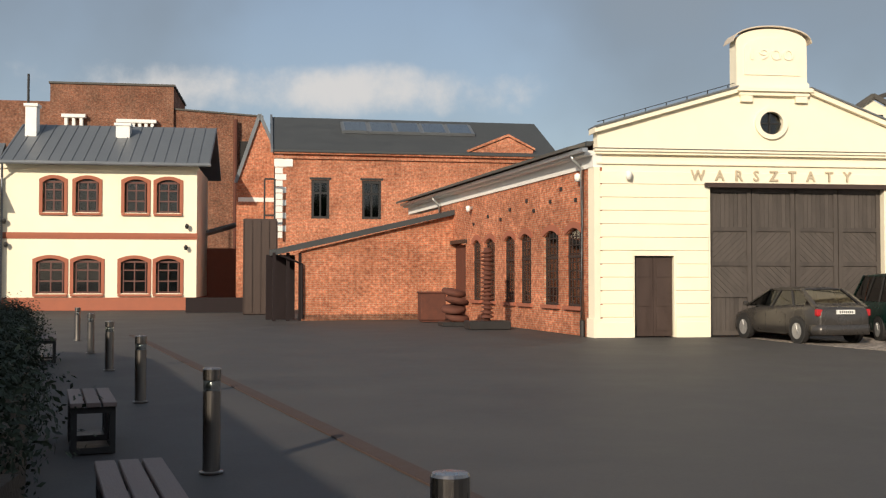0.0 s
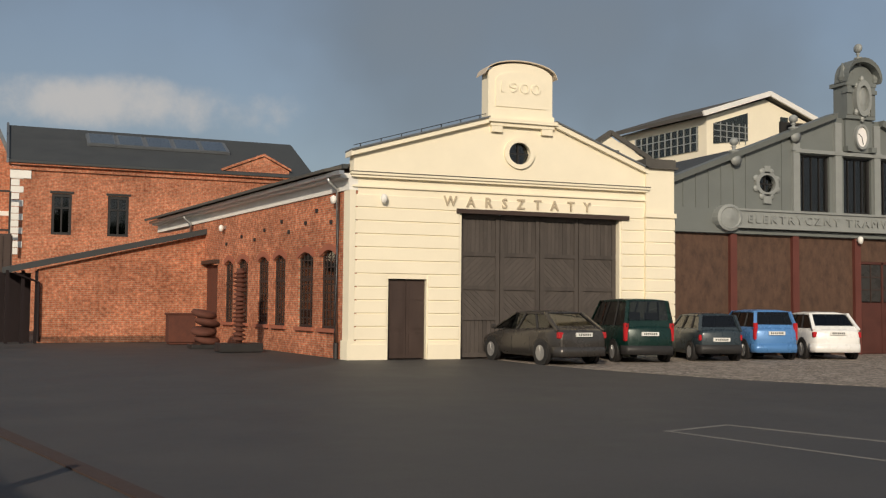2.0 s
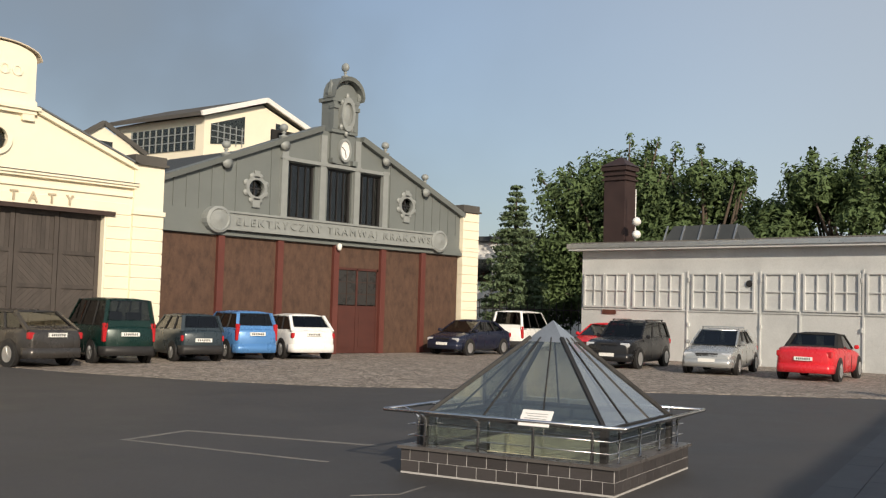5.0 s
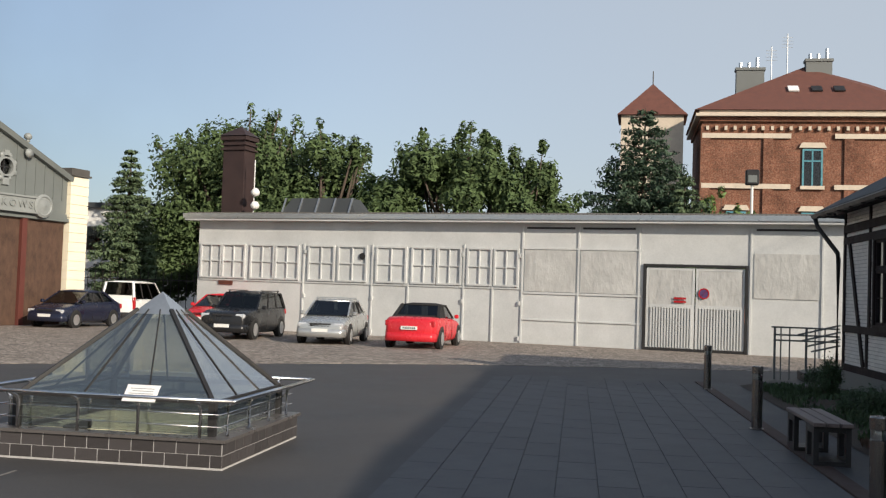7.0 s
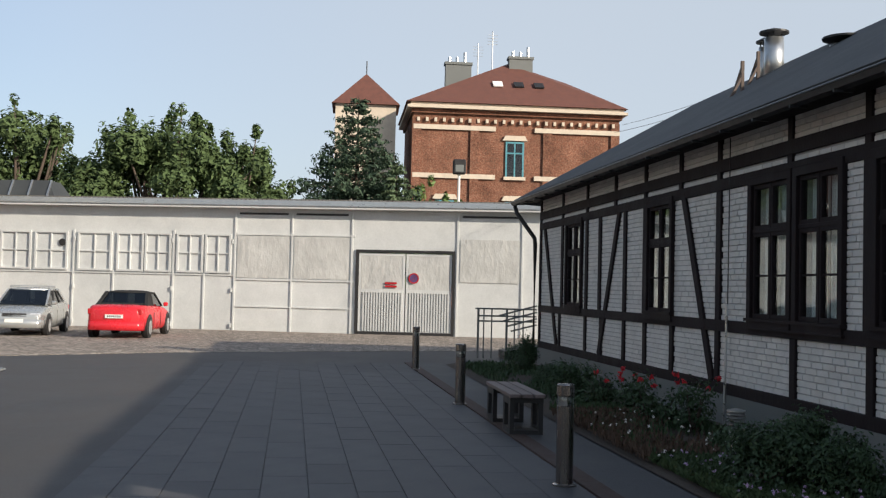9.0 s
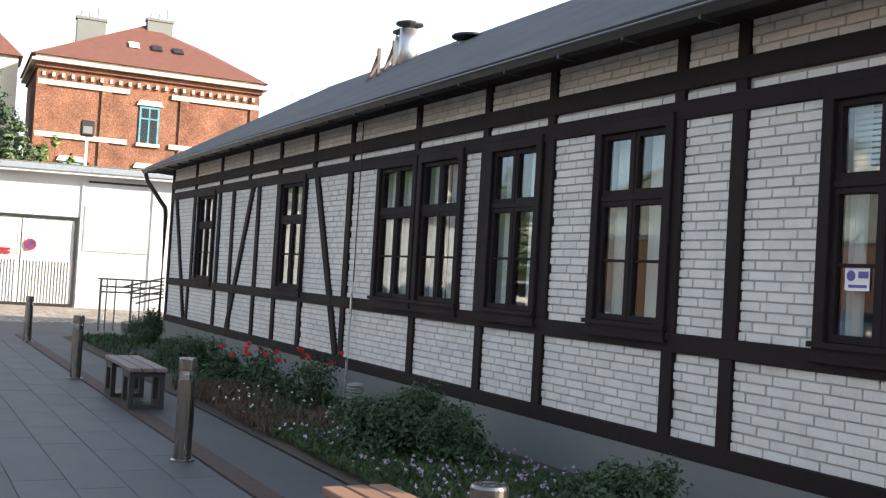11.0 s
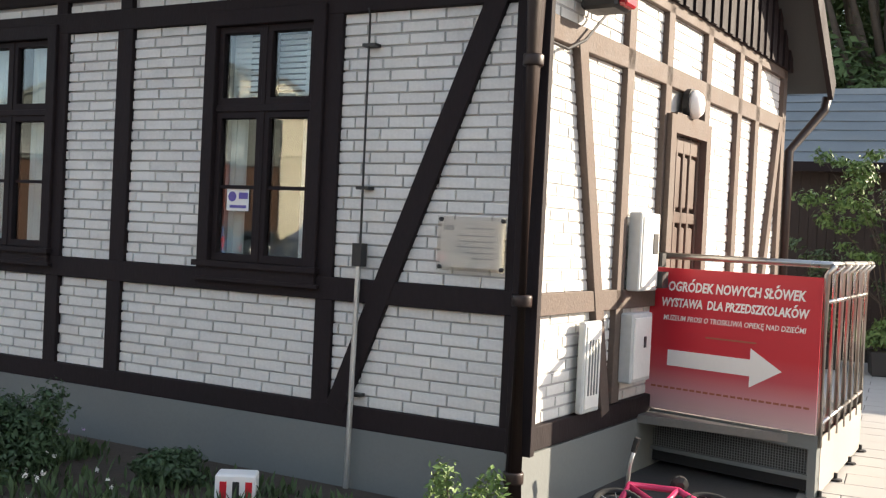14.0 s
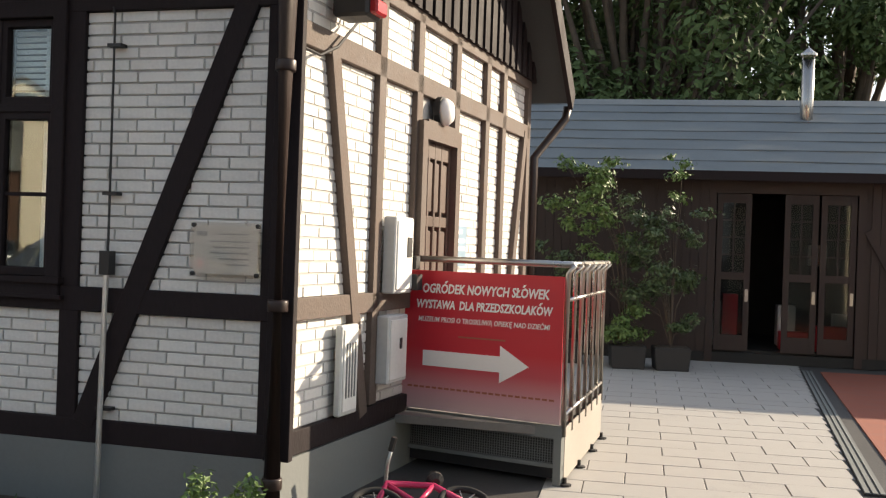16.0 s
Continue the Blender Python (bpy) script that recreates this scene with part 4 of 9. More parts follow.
for x in (25.81, 28.09):
    one("corner_horn", lambda bm: lathe(bm, [(0.2, 0), (0.24, 0.15), (0.15, 0.35), (0.1, 0.55), (0.02, 0.72)], 8, pose(x + (0.1 if x < 31 else -0.1), HY, 10.7)), M_GREY, tower)


def finial(bm, x, z, r=0.2):
    lathe(bm, [(0.15, 0), (0.15, 0.26), (0.18, 0.28), (0.18, 0.32), (0.06, 0.36), (0.05, 0.42), (0.1, 0.46), (0.05, 0.5)] + [(r * math.sin(math.pi * k / 8), 0.5 + r - r * math.cos(math.pi * k / 8)) for k in range(1, 8)] + [(0.01, 0.5 + 2 * r)], 14, pose(x, HY - 0.05, z))


for x, z, r in ((21.67, 7.3, 0.155), (24.15, 8.35, 0.16), (29.29, 8.4, 0.16), (31.64, 7.3, 0.155)):
    one("ball_finial", lambda bm: (finial(bm, x, z, r), lathe(bm, [(0.05, 0), (0.2, 0.02), (0.22, 0.1), (0.0, 0.14)], 10, pose(x, HY - 0.1, z - 0.05, 90, 0, 0))), M_GREYL, hall, smooth=True)
one("ball_finial", lambda bm: finial(bm, 27.02, 11.35, 0.19), M_GREYL, tower, smooth=True)
# brown board wall, posts, entrance
H_POST = [21.60, 24.17, 26.86, 29.34, 31.64]
edges = [19.07] + H_POST + [33.99]
for a, b in zip(edges, edges[1:]):
    if a == 26.86:
        continue
    one("board_panel", lambda bm: box(bm, a + 0.1, b - 0.1, HY + 0.02, HY + 0.14, 0.0, 4.52), M_OSB, hall)
one("board_panel", lambda bm: box(bm, 26.94, 29.26, HY + 0.02, HY + 0.14, 3.62, 4.52), M_OSB, hall)
for x in H_POST:
    one("steel_post", lambda bm: (box(bm, x - 0.13, x + 0.13, HY - 0.12, HY + 0.1, 0, 4.5),), M_REDPAINT, hall, "oxide-red steel post")
ed = one("entrance_door", lambda bm: (box(bm, 27.00, 29.20, HY + 0.05, HY + 0.12, 0.02, 2.02), *(box(bm, x - 0.04, x + 0.04, HY + 0.03, HY + 0.12, 0.02, 3.6) for x in (27.03, 28.09, 29.17)), box(bm, 27.00, 29.20, HY + 0.03, HY + 0.12, 3.52, 3.62), *(box(bm, x, x + 0.8, HY + 0.04, HY + 0.06, 0.25, 1.7) for x in (27.16, 28.24))), M_REDDOOR, hall, "dark oxide-red double door with glazed upper part")
# opaque dark grey in place of clear glass
M_DULL = material("dull_dark_glass", (0.032, 0.031, 0.030), 0.3, var=0.35, scale=2, bump=0.05)
for i in range(4):
    one("pane", lambda bm: box(bm, 27.06 + i * 0.535, 27.56 + i * 0.535, HY + 0.07, HY + 0.08, 2.06, 3.5), M_DULL, ed)
one("muntin", lambda bm: [box(bm, 27.00, 29.20, HY + 0.05, HY + 0.09, z, z + 0.04) for z in (2.5, 3.0)] + [box(bm, 27.03 + i * 0.535, 27.06 + i * 0.535, HY + 0.05, HY + 0.09, 2.0, 3.55) for i in range(1, 4)], M_DOORBR, ed)
pier = one("pier", lambda bm: box(bm, 33.99, 34.99, HY - 0.15, HY + 0.6, 0, 6.6), M_CREAM, hall)
one("pier_band", lambda bm: box(bm, 33.93, 35.04, HY - 0.22, HY + 0.66, 4.75, 4.9), M_CREAM, pier)
for i in range(15):
    one("plaster_course", lambda bm: box(bm, 33.97, 35.01, HY - 0.19, HY + 0.62, 0.3 + i * 0.42, 0.68 + i * 0.42), M_CREAM, pier)
one("pier_cap", lambda bm: (box(bm, 33.90, 35.07, HY - 0.28, HY + 0.7, 6.6, 6.68), box(bm, 33.96, 35.02, HY - 0.2, HY + 0.62, 6.68, 6.95)), M_ROOFB, hall)


def h_roof(bm):
    for (xa, za), (xb, zb) in (((18.99, 6.2), (27.00, 9.0)), ((34.89, 6.2), (27.00, 9.0))):
        p = [(xa, HY + 0.3, za), (xb, HY + 0.3, zb), (xb, HY + 0.3, zb + 0.1), (xa, HY + 0.3, za + 0.1)]
        loft(bm, p, [(x, 64, z) for x, _, z in p])


one("roof", h_roof, M_ROOF, hall)
one("back_body", lambda bm: box(bm, 19.16, 34.82, HY + 0.9, 64, 0, 6.2), M_BRICK, hall)
# sheet behind the openings carries the hall's inner shade as colour
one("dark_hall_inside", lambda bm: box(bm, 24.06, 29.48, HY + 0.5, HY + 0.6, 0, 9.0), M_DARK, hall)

# ---- white garages ----
GXX = 38.0


def gy(y):
    """Bays along the row, from bay units to metres."""
    return 7.10 + 1.132 * y + 0.0075 * y * y


def gz(z):
    return 1.70 + (z - 1.65) * 1.19


garage = thing("garage_row", "long white-painted steel garage row with boarded windows and gate", "building")
GA0, GA1 = gy(15.1), -9.0
one("wall", lambda bm: (box(bm, GXX + 0.02, GXX + 0.3, GA1, gy(-3.42), -0.2, gz(4.0)), box(bm, GXX + 0.02, GXX + 0.3, gy(-0.14), GA0, -0.2, gz(4.0)), box(bm, GXX + 0.02, GXX + 0.3, gy(-3.42), gy(-0.14), gz(2.78), gz(4.0)), box(bm, GXX + 0.3, GXX + 7, GA0 - 0.3, GA0, -0.2, gz(4.0))), M_GARAGE, garage)
one("roof", lambda bm: loft(bm, [(GXX - 0.45, GA0 + 0.5, gz(4.14)), (GXX + 8, GA0 + 0.5, gz(4.75)), (GXX + 8, GA0 + 0.5, gz(4.83)), (GXX - 0.45, GA0 + 0.5, gz(4.24))], [(GXX - 0.45, GA1, gz(4.14)), (GXX + 8, GA1, gz(4.75)), (GXX + 8, GA1, gz(4.83)), (GXX - 0.45, GA1, gz(4.24))]), M_ROOFB, garage, "low grey corrugated roof")
one("corrugation", lambda bm: [loft(bm, [(GXX - 0.4, y, gz(4.245)), (GXX - 0.4, y + 0.07, gz(4.245)), (GXX - 0.4, y + 0.035, gz(4.285))], [(GXX + 8, y, gz(4.835)), (GXX + 8, y + 0.07, gz(4.835)), (GXX + 8, y + 0.035, gz(4.88))]) for y in [GA1 + 0.16 * i for i in range(int((GA0 - GA1) / 0.16) + 3)]], M_ROOFB, garage)
one("fascia", lambda bm: box(bm, GXX - 0.5, GXX - 0.44, GA1, GA0 + 0.5, gz(4.08), gz(4.24)), M_GALV, garage)
one("soffit", lambda bm: box(bm, GXX - 0.44, GXX + 0.3, GA1, GA0 + 0.45, gz(4.0), gz(4.1)), M_GARAGE, garage)


def blind_window(y1, y0, cols, rows=2, z0=1.98, z1=3.2):
    """A painted-over window of small panes."""
    a, b, lo, hi = gy(y0), gy(y1), gz(z0), gz(z1)

    def rim(bm):
        o = [bm.verts.new((x, y, z)) for x in (GXX - 0.06, GXX + 0.03) for y, z in ((a, lo), (b, lo), (b, hi), (a, hi))]
        p = [bm.verts.new((x, y, z)) for x in (GXX - 0.06, GXX + 0.03) for y, z in ((a + 0.07, lo + 0.07), (b - 0.07, lo + 0.07), (b - 0.07, hi - 0.07), (a + 0.07, hi - 0.07))]
        for k in range(4):
            m = (k + 1) % 4
            bm.faces.new((o[k], o[m], p[m], p[k]))
            bm.faces.new((o[k + 4], p[k + 4], p[m + 4], o[m + 4]))
            bm.faces.new((o[k], o[k + 4], o[m + 4], o[m]))
            bm.faces.new((p[k], p[m], p[m + 4], p[k + 4]))
    w = one("blind_window", rim, M_GARAGE, garage, "white-painted blind window frame")
    for i in range(1, cols):
        one("glazing_bar", lambda bm: box(bm, GXX - 0.045, GXX + 0.03, a + (b - a) * i / cols - 0.02, a + (b - a) * i / cols + 0.02, lo + 0.07, hi - 0.07), M_GARAGE, w)
    for i in range(1, rows):
        one("glazing_bar", lambda bm: box(bm, GXX - 0.04, GXX + 0.03, a + 0.07, b - 0.07, lo + (hi - lo) * i / rows - 0.02, lo + (hi - lo) * i / rows + 0.02), M_GARAGE, w)
    return w


for y1, y0, c in ((15.0, 14.22, 2), (14.2, 13.36, 2), (13.18, 12.3, 2), (12.28, 11.42, 2), (11.1, 10.16, 2), (10.05, 9.03, 2), (8.72, 7.66, 2), (7.5, 6.66, 2), (6.62, 5.8, 2), (5.62, 4.78, 2), (4.72, 3.9, 2)):
    blind_window(y1, y0, c)
for y, z in ((11.26, 3.25), (8.85, 3.25), (7.6, 2.0), (5.72, 3.3), (4.75, 2.0), (3.78, 3.9), (1.95, 3.9), (0.0, 3.9), (-3.5, 3.9), (-5.7, 3.9)):
    one("joint_strip", lambda bm: box(bm, GXX - 0.03, GXX + 0.03, gy(y) - 0.03, gy(y) + 0.03, -0.2, gz(z)), M_GARAGE, garage)
for y0, y1, z, h in ((-0.14, 3.75, 0.95, 0.04), (3.8, 15, 1.9, 0.04), (-0.1, 3.75, 3.18, 0.06), (-0.1, 3.75, 1.78, 0.06)):
    one("joint_strip", lambda bm: box(bm, GXX - 0.027, GXX + 0.03, gy(y0), gy(y1), gz(z), gz(z + h)), M_GARAGE, garage)
for y1, y0 in ((3.7, 2.05), (1.88, 0.1), (-3.6, -5.6)):
    one("creased_sheet", lambda bm: box(bm, GXX - 0.015, GXX + 0.025, gy(y0), gy(y1), gz(1.86), gz(3.16)), M_PLASTIC, garage, "creased pale plastic sheeting")
    one("vent_slot", lambda bm: box(bm, GXX - 0.02, GXX + 0.025, gy(y0) + 0.05, gy(y1) - 0.05, gz(3.82), gz(3.88)), M_BLACK, garage)
one("round_vent", lambda bm: lathe(bm, [(0.13, 0), (0.13, 0.05), (0.1, 0.06)], 16, pose(GXX + 0.01, gy(9.2), gz(2.85), 0, -90, 0)), M_BLACK, garage)
for y in (11.2, 8.82, 5.75, 3.85):
    for z in (0.3, 1.4, 2.9):
        one("hinge", lambda bm: box(bm, GXX - 0.07, GXX + 0.03, gy(y) - 0.03, gy(y) + 0.03, gz(z), gz(z) + 0.16), M_GARAGE, garage)
one("wall_plate", lambda bm: box(bm, GXX - 0.03, GXX + 0.03, gy(13.8), gy(14.3), gz(1.75), gz(1.9)), M_RUST, garage, "small brown name plate")
gate = one("gate_frame", lambda bm: (box(bm, GXX - 0.06, GXX + 0.1, gy(-3.42), gy(-3.34), 0, gz(2.8)), box(bm, GXX - 0.06, GXX + 0.1, gy(-0.22), gy(-0.14), 0, gz(2.8)), box(bm, GXX - 0.06, GXX + 0.1, gy(-3.34), gy(-0.22), gz(2.72), gz(2.8)), box(bm, GXX - 0.05, GXX + 0.1, gy(-3.34), gy(-0.22), -0.05, 0.09)), M_BLACK, garage, "black steel gate frame")
for a, b in ((-3.32, -1.8), (-1.76, -0.24)):
    lf = one("gate_leaf", lambda bm: (box(bm, GXX + 0.0, GXX + 0.05, gy(a), gy(b), 0.1, gz(0.32)), box(bm, GXX, GXX + 0.05, gy(a), gy(a) + 0.08, gz(0.32), gz(2.7)), box(bm, GXX, GXX + 0.05, gy(b) - 0.08, gy(b), gz(0.32), gz(2.7)), box(bm, GXX, GXX + 0.05, gy(a) + 0.08, gy(b) - 0.08, gz(2.62), gz(2.7)), box(bm, GXX, GXX + 0.05, gy(a) + 0.08, gy(b) - 0.08, gz(1.5), gz(1.6)), box(bm, GXX + 0.06, GXX + 0.08, gy(a), gy(b), 0.1, gz(2.7))), M_GARAGE, gate, "white steel gate leaf")
    one("gate_bar", lambda bm: [box(bm, GXX - 0.02, GXX + 0.03, gy(a) + 0.08 + i * 0.1, gy(a) + 0.13 + i * 0.1, gz(0.32), gz(1.5)) for i in range(15)], M_GARAGE, lf)
    one("creased_sheet", lambda bm: box(bm, GXX + 0.01, GXX + 0.04, gy(a) + 0.09, gy(b) - 0.09, gz(1.6), gz(2.62)), M_PLASTIC, lf)
nps = one("no_parking_sign", lambda bm: lathe(bm, [(0.19, 0), (0.19, 0.012)], 24, pose(GXX - 0.03, gy(-2.06), gz(1.95), 0, -90, 0)), material("sign_violet_blue", (0.10, 0.055, 0.16), 0.5, var=0.1), gate, "round faded blue and red no-parking disc")
one("red_rim", lambda bm: (ring(bm, 0, 0, 0.15, 0.192, 0, 0.006), bar(bm, (-0.11, 0.003, 0.11), (0.11, 0.003, -0.11), 0.035, 0.006)), M_TAIL, nps, at=pose(GXX - 0.048, gy(-2.06), gz(1.95), 0, 0, 90))
one("notice_board", lambda bm: (box(bm, GXX - 0.05, GXX - 0.03, gy(-1.5), gy(-1.12), gz(1.66), gz(1.72)), box(bm, GXX - 0.05, GXX - 0.03, gy(-1.5), gy(-1.12), gz(1.76), gz(1.82))), M_TAIL, gate, "small red and white notice")
chim = one("chimney", lambda bm: (box(bm, GXX + 0.6, GXX + 1.45, gy(13.84), gy(14.62), 4.2, gz(7.0)), box(bm, GXX + 0.52, GXX + 1.52, gy(13.78), gy(14.68), gz(6.6), gz(6.66)), box(bm, GXX + 0.52, GXX + 1.52, gy(13.78), gy(14.68), gz(6.78), gz(6.84)), box(bm, GXX + 0.5, GXX + 1.54, gy(13.76), gy(14.70), gz(6.96), gz(7.1))), material("brown_chimney_sheet", (0.040, 0.024, 0.022), 0.6, var=0.3, scale=2), garage, "tall brown sheet-clad chimney")
one("chimney_cap", lambda bm: loft(bm, [(GXX + 0.45, gy(13.73), gz(7.12)), (GXX + 1.58, gy(13.73), gz(7.12)), (GXX + 1.58, gy(14.73), gz(7.12)), (GXX + 0.45, gy(14.73), gz(7.12))], [(GXX + 1.08, gy(14.2), gz(7.5)), (GXX + 1.12, gy(14.2), gz(7.5)), (GXX + 1.12, gy(14.26), gz(7.5)), (GXX + 1.08, gy(14.26), gz(7.5))]), MATS["brown_chimney_sheet"], chim)
sk = one("roof_light", lambda bm: loft(bm, [(GXX + 0.6, gy(9.7), gz(4.2)), (GXX + 2.4, gy(9.7), gz(4.2)), (GXX + 2.4, gy(12.5), gz(4.2)), (GXX + 0.6, gy(12.5), gz(4.2))], [(GXX + 1.0, gy(10.1), gz(4.88)), (GXX + 2.0, gy(10.1), gz(4.88)), (GXX + 2.0, gy(12.2), gz(4.88)), (GXX + 1.0, gy(12.2), gz(4.88))]), M_ROOF, garage, "dark glazed roof light")
one("glazing_bar", lambda bm: [bar(bm, (GXX + 0.58, gy(y), gz(4.25)), (GXX + 0.98, gy(y), gz(4.88)), 0.06) for y in (10.0, 10.6, 11.2, 11.8, 12.4)], M_GALV, sk)

# ---- half-timbered house ----
house = thing("half_timbered_house", "long half-timbered house with white bricks and dark timbers", "building", COT)
GAB = pose(0, 0, 0, 0, 0, -93)                  # its gable end: x runs back from the corner, -y is outside
LEN, DEP = 21.35, 5.65
C_WIN = [(1.71, 2.40), (4.31, 5.03), (6.26, 6.96), (7.86, 8.62), (9.02, 9.82), (12.85, 13.70), (17.88, 18.78)]
HOLES = [(a - 0.05, b + 0.05, 1.44, 3.10) for a, b in C_WIN]
COURSE, BL = 0.0765, 0.262
one("plinth", lambda bm: box(bm, -0.0, LEN, -0.3, 0.035, -0.1, 0.405), M_PLINTH, house, "smooth grey rendered plinth")
one("front_wall", lambda bm: slab_with_holes(bm, 0.0, LEN, 0.405, 3.9, HOLES, -0.3, -0.018), M_MORTAR, house)
gable = one("gable_wall", lambda bm: slab_with_holes(bm, 0.0, DEP, 0.39, 3.62, [(2.2, 3.05, 0.5, 2.62)], 0.018, 0.3), M_MORTAR, house, "sunlit gable wall with white bricks", at=GAB)
one("gable_plinth", lambda bm: box(bm, 0.0, DEP, -0.035, 0.3, -0.1, 0.39), M_PLINTH, house, at=GAB)
one("back_wall", lambda bm: box(bm, -0.25, LEN, -5.95, -5.65, -0.1, 3.8), M_MORTAR, house)
one("far_wall", lambda bm: box(bm, LEN - 0.3, LEN, -5.65, -0.3, -0.1, 3.8), M_MORTAR, house)
one("room_wall", lambda bm: (box(bm, 0.4, LEN - 0.4, -2.6, -2.5, 0.39, 3.7), box(bm, 0.4, LEN - 0.4, -2.5, -0.3, 3.5, 3.6), box(bm, 0.4, LEN - 0.4, -2.5, -0.3, 0.4, 0.5), *(box(bm, x, x + 0.1, -2.5, -0.3, 0.5, 3.5) for x in (3.4, 5.6, 7.35, 10.5, 15.5))), M_ROOM, house)


def chamfer_brick(w, h, dep=0.02, c=0.0035):
    """A facing brick with softened front edges; the front is at y = 0."""
    bm = bmesh.new()
    b = [bm.verts.new(p) for p in ((0, -dep, 0), (w, -dep, 0), (w, -dep, h), (0, -dep, h))]
    f = [bm.verts.new(p) for p in ((0, -c, 0), (w, -c, 0), (w, -c, h), (0, -c, h))]
    t = [bm.verts.new(p) for p in ((c, 0, c), (w - c, 0, c), (w - c, 0, h - c), (c, 0, h - c))]
    for i in range(4):
        j = (i + 1) % 4
        bm.faces.new((b[j], b[i], f[i], f[j]))
        bm.faces.new((f[j], f[i], t[i], t[j]))
    bm.faces.new(t[::-1])
    return bm


def course_bricks(x0, x1, z0, z1):
    """The bricks of a panel in running bond: (x, z, length, height)."""
    out, k = [], 0
    z = z0
    while z < z1 - 0.03:
        h = min(COURSE - 0.012, z1 - z)
        x = x0 - (BL / 2 if k % 2 else 0.0) - 0.07 * (k % 3 == 0)
        while x < x1:
            a, b = max(x, x0), min(x + BL - 0.012, x1)
            if b - a > 0.03:
                out.append((a, z, b - a, h))
            x += BL
        z += COURSE
        k += 1
    return out


# timber plan of the front: uprights, rails, braces
UP_LOW = [0.05, 1.46, 3.42, 4.10, 6.00, 7.18, 8.81, 10.98, 12.71, 13.94, 15.03, 16.40, 17.45, 19.45, 21.28]
UP_HIGH = [0.05, 1.48, 3.40, 4.10, 5.98, 7.24, 10.97, 13.98, 15.02, 16.52, 17.42, 19.30, 21.28]
UP_TOP = [0.05, 1.48, 3.40, 4.10, 5.98, 7.24, 8.92, 10.97, 12.4, 13.98, 15.6, 17.42, 19.30, 21.28]


def wtimber(name, a, b, w, parent=None, dep=0.03, m=None, mat=None):
    """A squared timber flush on the bricks between two points of the wall (x, z)."""
    def fill(bm):
        p, q = Vector((a[0], 0, a[1])), Vector((b[0], 0, b[1]))
        d = (q - p).normalized()
        n = Vector((d.z, 0, -d.x)) * w / 2
        c = [p - n, p + n, q + n, q - n]
        loft(bm, [(v.x, -0.02, v.z) for v in c], [(v.x, dep, v.z) for v in c])
    return one(name, fill, mat or M_TIMBER, parent or house, at=m, bevel=0.004)


for s in UP_LOW:
    wtimber("post", (s, 0.54), (s, 1.24), 0.14)
for s in UP_HIGH:
    if not any(a - 0.1 < s < b + 0.1 for a, b in C_WIN):
        wtimber("post", (s, 1.37), (s, 3.16), 0.155)
for s in UP_TOP:
    wtimber("post", (s, 3.28), (s, 3.39), 0.12)
    wtimber("post", (s, 3.54), (s, 3.86), 0.12, dep=0.025)
for z, h in ((0.478, 0.145), (1.308, 0.153), (3.212, 0.155), (3.465, 0.17)):
    wtimber("rail", (0.0, z), (LEN, z), h, dep=0.034)
for a, b in (((0.25, 3.2), (1.33, 0.52)), ((12.28, 3.2), (11.14, 0.55)), ((15.33, 3.2), (16.5, 0.55)), ((20.9, 3.2), (19.68, 0.55))):
    wtimber("brace", a, b, 0.15, dep=0.037)
wtimber("corner_post", (-0.015, 0.4), (-0.015, 3.86), 0.17, dep=0.04)

# bricks between the timbers
tops, near, rest = [], [], []
for (xs, z0, z1) in ((UP_LOW, 0.551, 1.235), (UP_TOP, 3.29, 3.38), (UP_TOP, 3.55, 3.85)):
    for a, b in zip(xs, xs[1:]):
        tops += course_bricks(a + 0.065, b - 0.065, z0, z1)
edges = sorted([(s - 0.07, s + 0.07) for s in UP_HIGH] + [(a - 0.14, b + 0.14) for a, b in C_WIN])
x = 0.0
for a, b in edges:
    if a - x > 0.06:
        tops += course_bricks(x, a, 1.385, 3.14)
    x = max(x, b)
rng = random.Random(5)
for q in tops:
    (near if q[0] < 2.3 and len(near) < 230 else rest).append(q)
shared = {}
for x, z, w, h in near:
    key = (round(w, 2), round(h, 3))
    if key not in shared:
        shared[key] = mesh("brick", chamfer_brick(key[0], key[1]), M_WBRICK)
    share("brick", shared[key], house, pose(x, rng.uniform(-0.003, 0.002), z))


def joined_bricks(bm, items):
    for x, z, w, h in items:
        y = rng.uniform(-0.003, 0.002)
        c = 0.003
        b = [bm.verts.new(p) for p in ((x, -0.02, z), (x + w, -0.02, z), (x + w, -0.02, z + h), (x, -0.02, z + h))]
        t = [bm.verts.new(p) for p in ((x + c, y, z + c), (x + w - c, y, z + c), (x + w - c, y, z + h - c), (x + c, y, z + h - c))]
        for i in range(4):
            j = (i + 1) % 4
            bm.faces.new((b[j], b[i], t[i], t[j]))
        bm.faces.new(t[::-1])


tagged(one("brickwork", lambda bm: joined_bricks(bm, rest), M_WBRICK, house, "white painted brick infill"), kind="stuff")


def frame_ring(bm, x0, x1, z0, z1, a, b, lo, hi, y0, y1):
    """A rectangular frame in one piece."""
    o = [[bm.verts.new((x, y, z)) for x, z in ((x0, z0), (x1, z0), (x1, z1), (x0, z1))] for y in (y0, y1)]
    p = [[bm.verts.new((x, y, z)) for x, z in ((a, lo), (b, lo), (b, hi), (a, hi))] for y in (y0, y1)]
    for k in range(4):
        m = (k + 1) % 4
        bm.faces.new((o[0][k], o[0][m], p[0][m], p[0][k]))
        bm.faces.new((o[1][k], p[1][k], p[1][m], o[1][m]))
        bm.faces.new((o[0][k], o[1][k], o[1][m], o[0][m]))
        bm.faces.new((p[0][k], p[0][m], p[1][m], p[1][k]))


